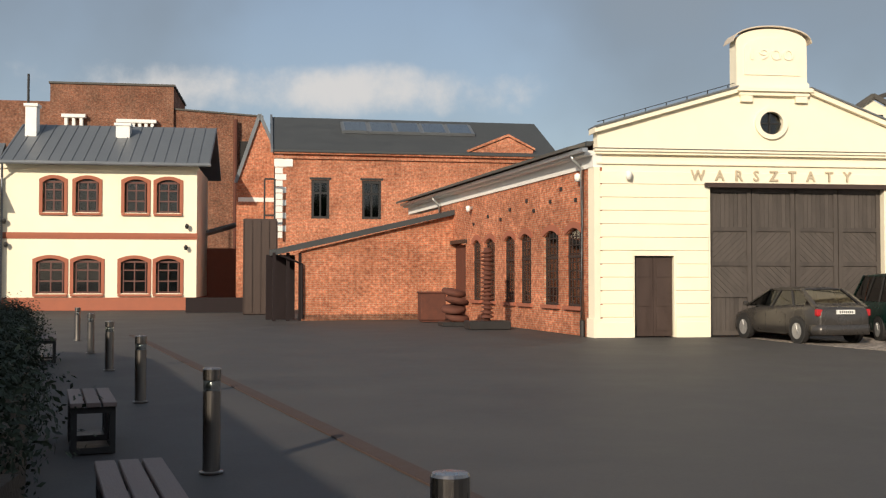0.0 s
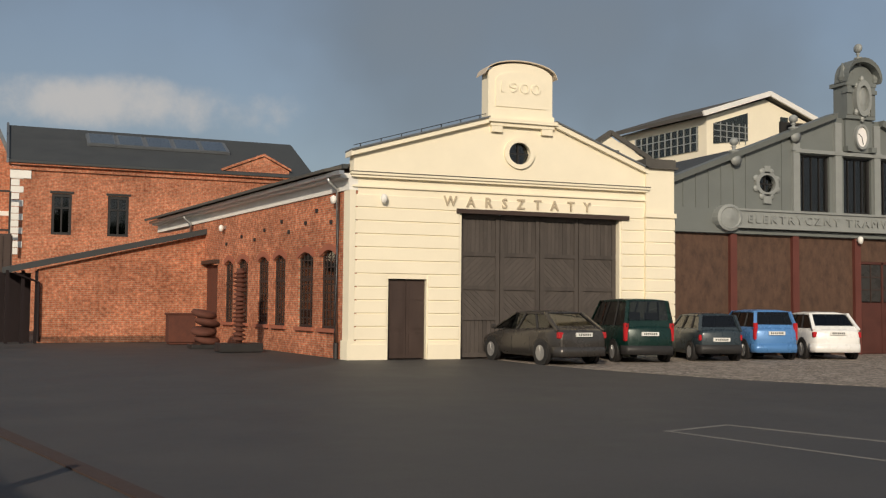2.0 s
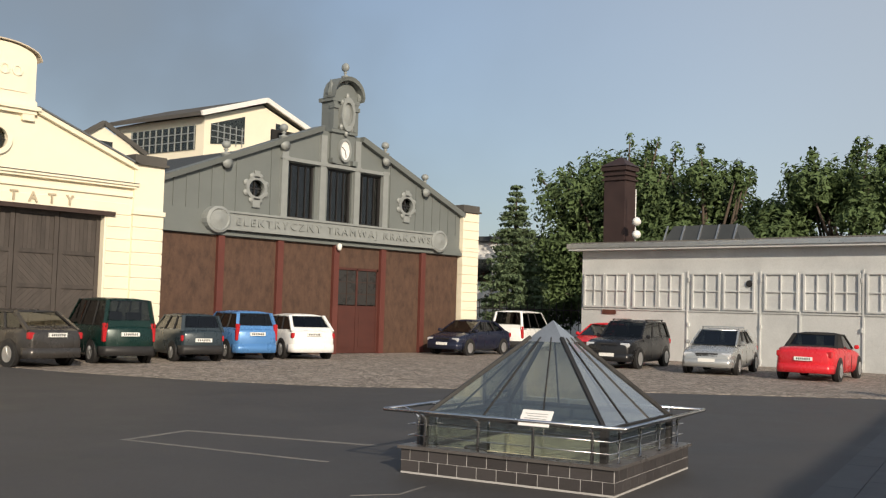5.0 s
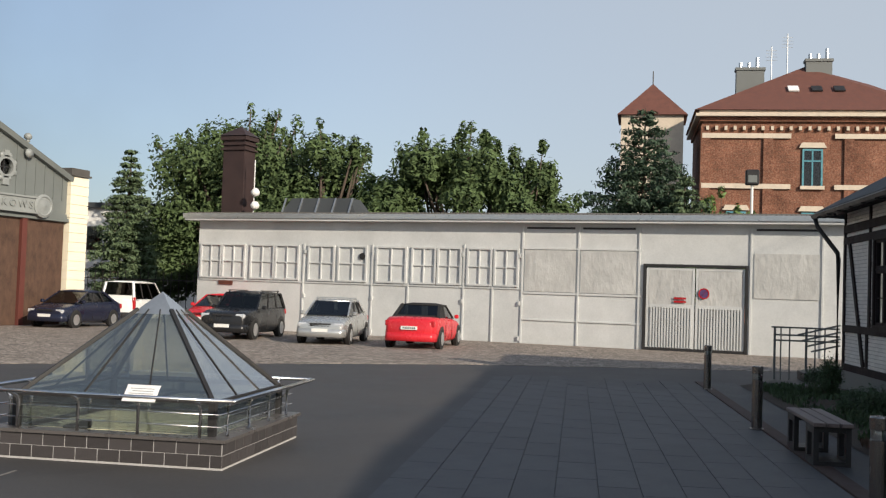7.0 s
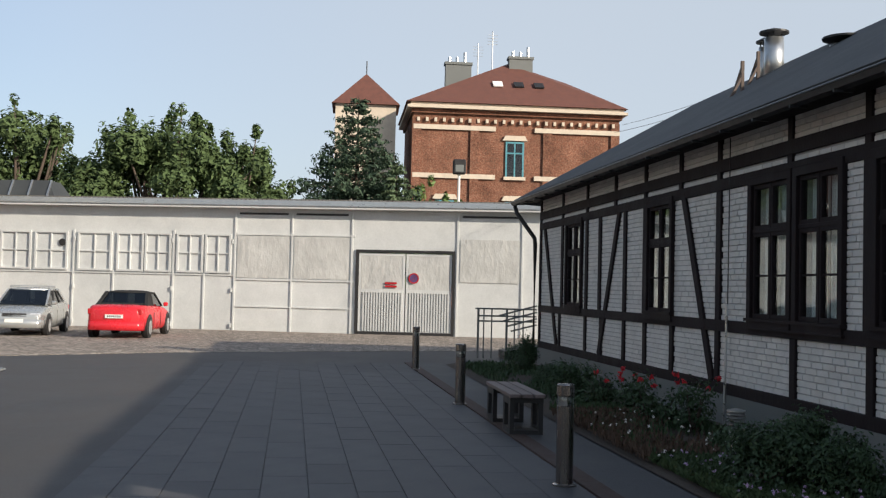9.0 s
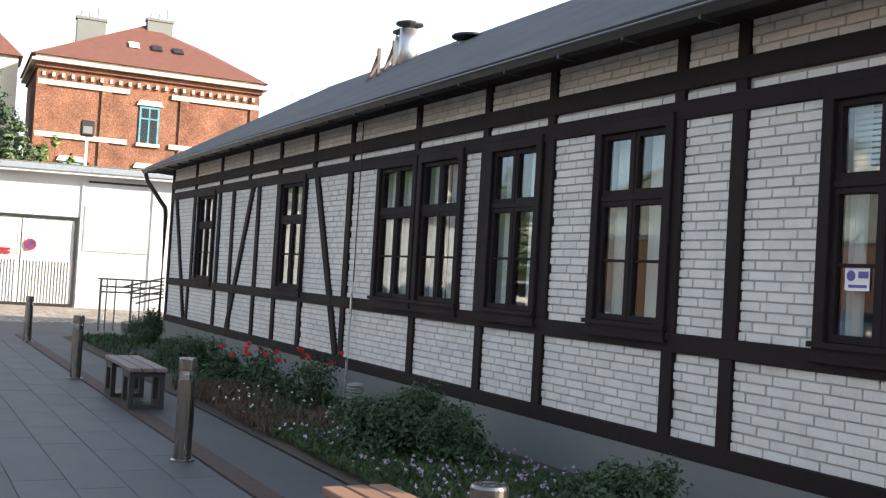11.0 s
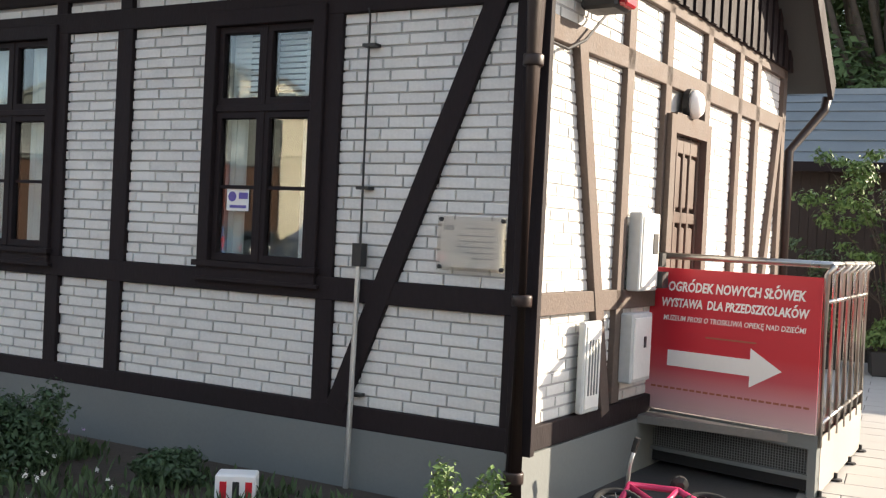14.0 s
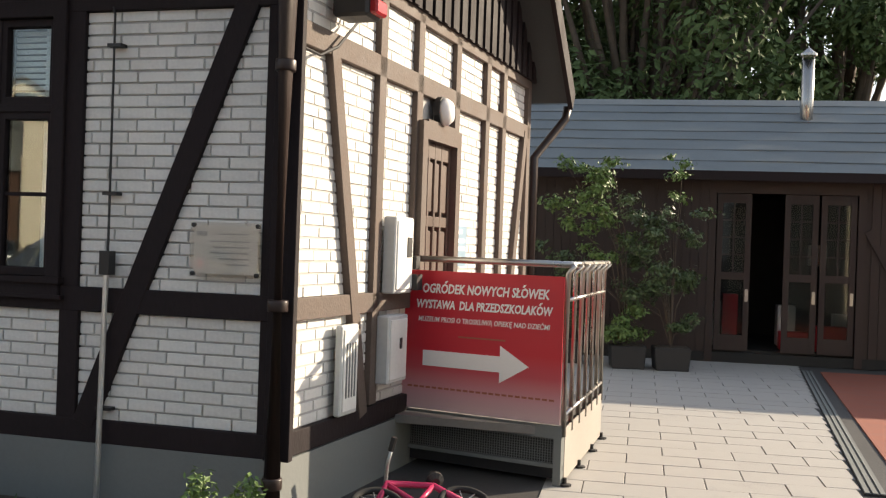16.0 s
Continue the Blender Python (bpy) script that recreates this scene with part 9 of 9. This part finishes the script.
for x in (-1.15, -0.6, -0.1):
    one("post", lambda bm: box(bm, x, x + 0.12, 0.0, 0.12, 0, 2.75), M_TIMBER, lt)
one("recess", lambda bm: box(bm, -1.2, 0.0, 1.6, 1.7, 0, 2.7), M_TIMBER, lt)
one("downpipe", lambda bm: tube(bm, [(-0.9, -0.2, 2.65), (0.0, -0.12, 2.3), (0.02, -0.12, 0.1)], 0.05, 8), M_TIMBER, lt)
db = thing("steel_box", "tall dark rusted steel enclosure beside the lean-to", "enclosure", moved(-0.6, 46.5) @ pose(0, 46.5, 0))
one("shell", lambda bm: box(bm, -1.4, 0.2, 0, 2, 0, 4.6), M_DOORBR, db, bevel=0.03)
one("ribs", lambda bm: [box(bm, -1.4 + k * 0.4, -1.36 + k * 0.4, -0.04, 0, 0.1, 4.5) for k in range(5)], M_DOORBR, db)
bal = thing("balcony_frame", "dark steel balcony brackets on the brick hall corner", "balcony", BRICKH @ pose(0, -0.87, 0))
one("frame", lambda bm: [bar(bm, a, b, 0.1) for a, b in (((-0.4, 0, 4.2), (-0.4, 0, 7.2)), ((0.15, 0, 4.2), (0.15, 0, 7.2)), ((-0.4, 0, 7.2), (0.15, 0, 7.2)), ((-0.4, 0, 5.2), (0.15, 0, 5.2)), ((-0.4, 0, 4.4), (0.15, 0.8, 4.4)))], M_BLACK, bal)
lw_ = thing("low_wall", "low dark stone wall by the passage", "wall", moved(-3.0, 50) @ pose(0, 50, 0))
one("wall", lambda bm: (box(bm, -4.4, -1.5, 0, 0.4, 0, 0.75)), M_TIMBER, lw_)
rw = thing("passage_wall", "red rendered wall closing the passage", "wall", moved(-2.3, 60) @ pose(0, 60, 0))
one("wall", lambda bm: box(bm, -5, 0.5, 0, 0.4, 0, 3.6), M_TRIMRED, rw)
one("roof", lambda bm: prism(bm, [(-5, 4.2), (-1.7, 5.2), (-1.7, 5.35), (-5, 4.4)], -0.6, 2.5), M_ZINC, rw)

# rusty exhibits before the brick flank
sc = thing("rusty_box_exhibit", "rusty square iron casing standing on the yard", "exhibit", site(6.3, 37.3))
one("casing", lambda bm: (box(bm, -0.5, 0.5, -0.4, 0.4, 0.08, 1.15), box(bm, -0.54, 0.54, -0.44, 0.44, 1.12, 1.2), box(bm, -0.45, 0.45, -0.35, 0.35, 0, 0.08)), M_RUST, sc, bevel=0.02)
sc = thing("rusty_screw_exhibit", "rusty iron screw of thick twisted coils", "exhibit", site(6.62, 34.0))
one("base", lambda bm: box(bm, -0.55, 0.55, -0.45, 0.45, 0, 0.14), M_BLACK, sc)
one("coil", lambda bm: [lathe(bm, [(0.22, -0.12), (0.42, -0.06), (0.46, 0.03), (0.40, 0.12), (0.2, 0.15)], 14, pose(0.06 * (-1) ** k, 0, 0.28 + k * 0.3, 10, 8 * (-1) ** k, 30 * k)) for k in range(4)], M_RUST, sc, smooth=True)
sc = thing("spiral_column_exhibit", "tall rusty spiral column on a black plinth", "exhibit", site(7.25, 31.5))
one("plinth", lambda bm: box(bm, -0.7, 0.7, -0.5, 0.5, 0, 0.28), M_BLACK, sc, bevel=0.02)
one("spiral", lambda bm: [lathe(bm, [(0.10, -0.05), (0.24, 0.0), (0.10, 0.07)], 14, pose(0, 0, 0.42 + k * 0.145, 9, 0, 40 * k)) for k in range(16)] + [lathe(bm, [(0.11, 0.28), (0.11, 2.75)], 12)], M_RUST, sc, smooth=True)

# ---- lantern behind the tram hall, pediment beyond the workshop ----
ln = thing("roof_lantern", "cream roof lantern with dark windows and shallow gable roof", "roof lantern", moved(34.0, 36.0))
one("wall", lambda bm: (prism(bm, [(31.1, 5), (38.7, 5), (38.7, 10.9), (34.9, 12.1), (31.1, 10.9)], 36, 43)), M_CREAM, ln)
one("roof", lambda bm: (prism(bm, [(30.6, 10.85), (34.9, 12.2), (39.2, 10.85), (39.2, 11.05), (34.9, 12.45), (30.6, 11.05)], 35.7, 43.5)), M_ROOFB, ln)
one("verge", lambda bm: (bar(bm, (30.6, 35.65, 10.95), (34.9, 35.65, 12.35), 0.12, 0.25), bar(bm, (34.9, 35.65, 12.35), (39.2, 35.65, 10.95), 0.12, 0.25)), M_WHITE, ln)
w = one("window", lambda bm: prism(bm, [(31.5, 9.6), (33.7, 9.9), (33.7, 11.3), (31.5, 10.6)], 35.95, 35.99), M_GLASSD, ln)
for x in (31.9, 32.3, 32.7, 33.1, 33.5):
    one("glazing_bar", lambda bm: box(bm, x, x + 0.05, 35.92, 35.95, 9.7, 10.7), M_GREYL, w)
for z in (9.95, 10.25, 10.55):
    one("glazing_bar", lambda bm: box(bm, 31.5, 33.7, 35.925, 35.945, z, z + 0.04), M_GREYL, w)
w = one("window", lambda bm: box(bm, 35.9, 36.4, 35.95, 35.99, 10.2, 11.3), M_GLASSD, ln)
w = one("window", lambda bm: box(bm, 31.05, 31.09, 36.6, 41.5, 9.3, 10.5), M_GLASSD, ln)
for k in range(11):
    one("glazing_bar", lambda bm: box(bm, 31.0, 31.05, 36.6 + k * 0.49, 36.65 + k * 0.49, 9.3, 10.5), M_GREYL, w)
for z in (9.7, 10.1):
    one("glazing_bar", lambda bm: box(bm, 31.005, 31.045, 36.6, 41.5, z, z + 0.04), M_GREYL, w)
pd = thing("far_pediment", "small cream gable with dark verge beyond the workshop", "gable", moved(25.3, 36.0))
one("wall", lambda bm: prism(bm, [(23.4, 3), (27.4, 3), (27.4, 8.4), (25.3, 9.4), (23.4, 8.2)], 36, 36.5), M_CREAM, pd)
one("verge", lambda bm: (bar(bm, (23.2, 35.9, 8.2), (25.3, 35.9, 9.55), 0.12, 0.2), bar(bm, (25.3, 35.9, 9.55), (27.6, 35.9, 8.45), 0.12, 0.2)), M_ROOFB, pd)
one("window", lambda bm: box(bm, 24.6, 25.8, 35.93, 35.99, 8.2, 8.75), M_GLASSD, pd)

# ---- white house and fence past the garages ----
wb_ = thing("white_house", "plain white flat-roofed house beyond the cars", "house", moved(50.5, 31.0))
one("wall", lambda bm: box(bm, 50.5, 60, 28.4, 44, 0, 6.1), M_WHITE, wb_)
one("roof", lambda bm: box(bm, 50.2, 60.3, 28.1, 44.3, 6.1, 6.4), M_ROOF, wb_)
one("window", lambda bm: box(bm, 50.45, 50.5, 31.3, 32.3, 3.6, 5.0), M_GLASSD, wb_)
fc = thing("iron_fence", "dark wrought iron fence past the parked van", "fence", moved(41.0, 25.0) @ pose(41.0, 0, 0))
for k in range(26):
    one("fence_bar", lambda bm: box(bm, -0.015, 0.015, 20.0 + k * 0.4, 20.03 + k * 0.4, 0.1, 2.3), M_BLACK, fc)
for z in (0.3, 1.9):
    one("fence_rail", lambda bm: box(bm, -0.025, 0.025, 19.9, 30.4, z, z + 0.05), M_BLACK, fc)

# ---- tenement and tower ----
TEN = moved(86.0, -14.5)
tn = thing("brick_tenement", "red brick tenement with tiled hip roof and white cornice", "building", TEN)
TY0, TY1 = -24.0, -5.0
one("wall", lambda bm: box(bm, 86, 99, TY0, TY1, 0, 18.0), M_BRICKHR, tn)
for y in (-23.6, -17.3, -10.6, -5.3):
    one("pilaster", lambda bm: box(bm, 85.8, 86, y - 0.4, y + 0.4, 0, 17.2), M_BRICKHR, tn)


def hip(bm):
    A, B, C2, D = (bm.verts.new(p) for p in ((85.2, -4.3, 18.5), (85.2, -24.6, 18.5), (100, -24.6, 18.5), (100, -4.3, 18.5)))
    p, q = bm.verts.new((93, -14.6, 23.9)), bm.verts.new((92, -20.3, 22.0))
    for fc_ in ((A, B, p), (B, q, p), (B, C2, q), (C2, p, q), (C2, D, p), (D, A, p), (A, D, C2, B)):
        bm.faces.new(fc_)


one("roof", hip, M_TILERED, tn, "red tiled hip roof")
one("cornice", lambda bm: (box(bm, 85.2, 99.5, TY0 - 0.6, TY1 + 0.6, 17.95, 18.2), box(bm, 85.5, 99.3, TY0 - 0.3, TY1 + 0.3, 18.2, 18.48)), M_STONE, tn, "pale stone cornice")
# darker strip paints the shade under the cornice onto the wall
one("gutter_shadow_band", lambda bm: box(bm, 85.7, 99, TY0 - 0.2, TY1 + 0.2, 17.55, 17.95), M_BRICKDK, tn)
for k in range(24):
    y = TY0 + 0.5 + k * 0.78
    one("corbel", lambda bm: box(bm, 85.68, 86, y, y + 0.24, 16.8, 17.15), M_STONE, tn)
for z in (16.1, 11.7):
    one("stone_band", lambda bm: [box(bm, 85.76, 86, a, b, z, z + 0.42) for a, b in ((-24, -16.1), (-12.5, -5.0))], M_STONE, tn, "pale stone band")
for y in (-14.3, -20.2, -8.0):
    for z in (12.0, 6.5):
        if z > 10 and y != -14.3:
            continue
        w = one("window", lambda bm: (box(bm, 85.85, 86, y - 0.85, y - 0.7, z, z + 3.2), box(bm, 85.85, 86, y + 0.7, y + 0.85, z, z + 3.2), box(bm, 85.85, 86, y - 0.7, y + 0.7, z + 3.05, z + 3.2), box(bm, 85.86, 86, y - 0.06, y + 0.06, z, z + 3.05), box(bm, 85.86, 86, y - 0.7, y + 0.7, z + 2.1, z + 2.22)), paint("blue_green_frame", (0.10, 0.28, 0.33), 0) if "blue_green_frame" not in MATS else MATS["blue_green_frame"], tn, "blue-green window frame")
        one("pane", lambda bm: box(bm, 85.93, 85.97, y - 0.7, y + 0.7, z, z + 3.1), M_GLASSD, w)
        one("hood", lambda bm: prism(bm, [(y - 1.15, z + 3.3), (y + 1.15, z + 3.3), (y + 0.9, z + 3.75), (y - 0.9, z + 3.75)], 85.75, 86, "x"), M_STONE, w)
        one("sill", lambda bm: box(bm, 85.7, 86, y - 1.0, y + 1.0, z - 0.3, z), M_STONE, w)
for y in (-13.0, -15.0, -16.9):
    one("roof_window", lambda bm: box(bm, -0.5, 0.5, -0.45, 0.45, 0, 0.12), M_CURTAIN if y == -13.0 else M_BLACK, tn, at=pose(88.6, y, 20.95, 0, -34.5, 0))
for y0, y1, z in ((-8.4, -10.9, 23.4), (-14.6, -16.9, 24.2)):
    k = one("chimney", lambda bm: (box(bm, 92, 93, y1, y0, 19, z), box(bm, 91.9, 93.1, y1 - 0.1, y0 + 0.1, z, z + 0.25)), M_PLINTH, tn, "grey rendered chimney stack")
    for j in range(3):
        one("flue_pipe", lambda bm: tube(bm, [(92.5, y0 - 0.4 - j * 0.75, z), (92.5, y0 - 0.4 - j * 0.75, z + 0.8 + 0.5 * (j == 2))], 0.16, 8), M_GALV, k)
for y, z in ((-12.9, 26.8), (-11.5, 25.6)):
    an = thing("antenna", "thin television antenna mast on the tenement roof", "antenna", TEN @ pose(92, y, 22.5))
    one("mast", lambda bm: tube(bm, [(0, 0, -1.5), (0, 0, z - 22.5)], 0.06, 6), M_GALV, an)
    one("rods", lambda bm: [box(bm, -0.02, 0.02, -0.5, 0.5, z - 22.9 - k * 0.3, z - 22.86 - k * 0.3) for k in range(4)], M_GALV, an)
tw = thing("brick_tower", "square tower with red pyramidal tiled roof", "tower", site(91, -0.55))
one("wall", lambda bm: box(bm, -2.7, 2.7, -2.8, 2.8, 0, 18.6), M_STONE, tw)
one("roof", lambda bm: (lambda lo, t: [bm.faces.new((lo[k], lo[(k + 1) % 4], t)) for k in range(4)] and bm.faces.new(lo[::-1]))([bm.verts.new((a * 3.1, b * 3.15, 18.6)) for a, b in ((-1, -1), (1, -1), (1, 1), (-1, 1))], bm.verts.new((0, 0, 22.0))), M_TILERED, tw, "red tiled pyramid roof")
one("finial", lambda bm: tube(bm, [(0, 0, 21.9), (0, 0, 23.2)], 0.06, 6), M_BLACK, tw)
fl = thing("floodlight_mast", "black floodlight on a slim white mast", "floodlight", site(40, -4.35))
one("mast", lambda bm: tube(bm, [(0, 0, 0), (0, 0, 6.9)], 0.06, 8), M_WHITE, fl)
one("lamp_head", lambda bm: box(bm, -0.2, 0.15, -0.28, 0.28, 6.75, 7.4), M_BLACK, fl, bevel=0.05)
one("lens", lambda bm: box(bm, -0.215, -0.2, -0.18, 0.18, 6.85, 7.15), M_GREY, fl)
am = thing("roof_antenna", "short antenna pole with white domes on garage roof", "antenna", site(36.0, 15.4))
one("pole", lambda bm: tube(bm, [(0, 0, 4.0), (0, 0, 7.1)], 0.025, 6), M_GALV, am)
for z in (5.75, 5.2):
    one("dome", lambda bm: lathe(bm, [(0.05, z - 0.2), (0.17, z - 0.12), (0.19, z), (0.12, z + 0.12), (0.02, z + 0.16)], 12, pose(-0.1, -0.1, 0)), M_WHITE, am, smooth=True)
wr = thing("overhead_wires", "thin overhead wires beyond the house roof", "wire", moved(40.0, -15.5))
for k in range(2):
    one("wire", lambda bm: tube(bm, [(20.85 + 37.3 * t, -14.67 - 2.1 * t + k * 0.5, 9.35 - k * 0.5 + 2.6 * t - 1.2 * t * (1 - t)) for t in [i / 10 for i in range(11)]], 0.012, 5), M_BLACK, wr)

# ---- paving pieces, last ----
lane = thing("lane_paving", "grey concrete slab paving of the lane", "paving", LANE, kind="structure")
bm = BM()
box(bm, 0, 0.592, 0, 0.392, -0.05, 0.0)
slab_a = mesh("slab", bm, M_SLAB, bevel=0.004)
rest = []
for r in range(27):
    y = -6.2 - r * 0.4
    for k in range(24):
        x = -2.6 + k * 0.6 + (0.3 if r % 2 else 0) + 0.004
        edge = -2.22 + (y + 15.9) * 0.092 + 0.085
        right = 2.3 if y < -8.0 else 0.98
        a, b = max(x, edge), min(x + 0.592, right)
        if b - a < 0.04:
            continue
        if y > -14.6:
            share("slab", slab_a, lane, pose(a, y - 0.396, -0.0009 * ((r * 7 + k * 3) % 4)) @ Matrix.Diagonal(((b - a) / 0.592, 1, 1, 1)))
        else:
            rest.append((a, b, y))
one("far_slabs", lambda bm: [box(bm, a, b, y - 0.392, y, -0.05, -0.001) for a, b, y in rest], M_SLAB, lane)
bpy.data.objects["far_slabs"]["kind"] = "stuff"
yard = thing("yard_paving", "dark grey long concrete slabs along the house side", "paving", COT @ pose(0, 0, 0), kind="structure")
bm = BM()
box(bm, 0, 0.996, 0, 0.395, -0.05, 0.0)
slab_b = mesh("slab", bm, M_SLABY, bevel=0.004)
far_rows = []
for r in range(11):
    for k in range(24):
        x = -1.2 + k + ((r * 0.37) % 1.0)
        y = 3.16 + 0.4 * r
        if x < 20.5:
            (far_rows.append((x, y)) if x > 18.5 else share("slab", slab_b, yard, pose(x, y, -0.0008 * ((r * 5 + k * 3) % 4))))
one("far_slabs", lambda bm: [box(bm, x, x + 0.99, y, y + 0.39, -0.05, -0.001) for x, y in far_rows], M_SLABY, yard)


# ---- lamps on the halls ----
def wall_light(m, label):
    w = thing("wall_light", label, "wall light", m, "lights on the halls")
    one("bracket", lambda bm: box(bm, -0.05, 0.05, -0.1, 0.0, -0.02, 0.1), M_GALV, w)
    one("dome", lambda bm: lathe(bm, [(0.02, -0.15), (0.07, -0.13), (0.095, -0.04), (0.095, 0.06), (0.05, 0.11), (0.01, 0.12)], 14, pose(0, -0.17, 0.02)), M_WHITE, w, smooth=True)


wall_light(pose(9.15, 29.18, 4.68), "white dome wall light on the cream front")
wall_light(flank_m @ pose(0.75, 0.4, 4.95, 0, 0, 180), "white dome wall light on the brick flank")
wall_light(pose(26.84, 29.4, 4.02), "small white light on the hall post")
wall_light(flank_m @ pose(10.4, 0.4, 4.75, 0, 0, 180), "white dome wall light on the brick flank")
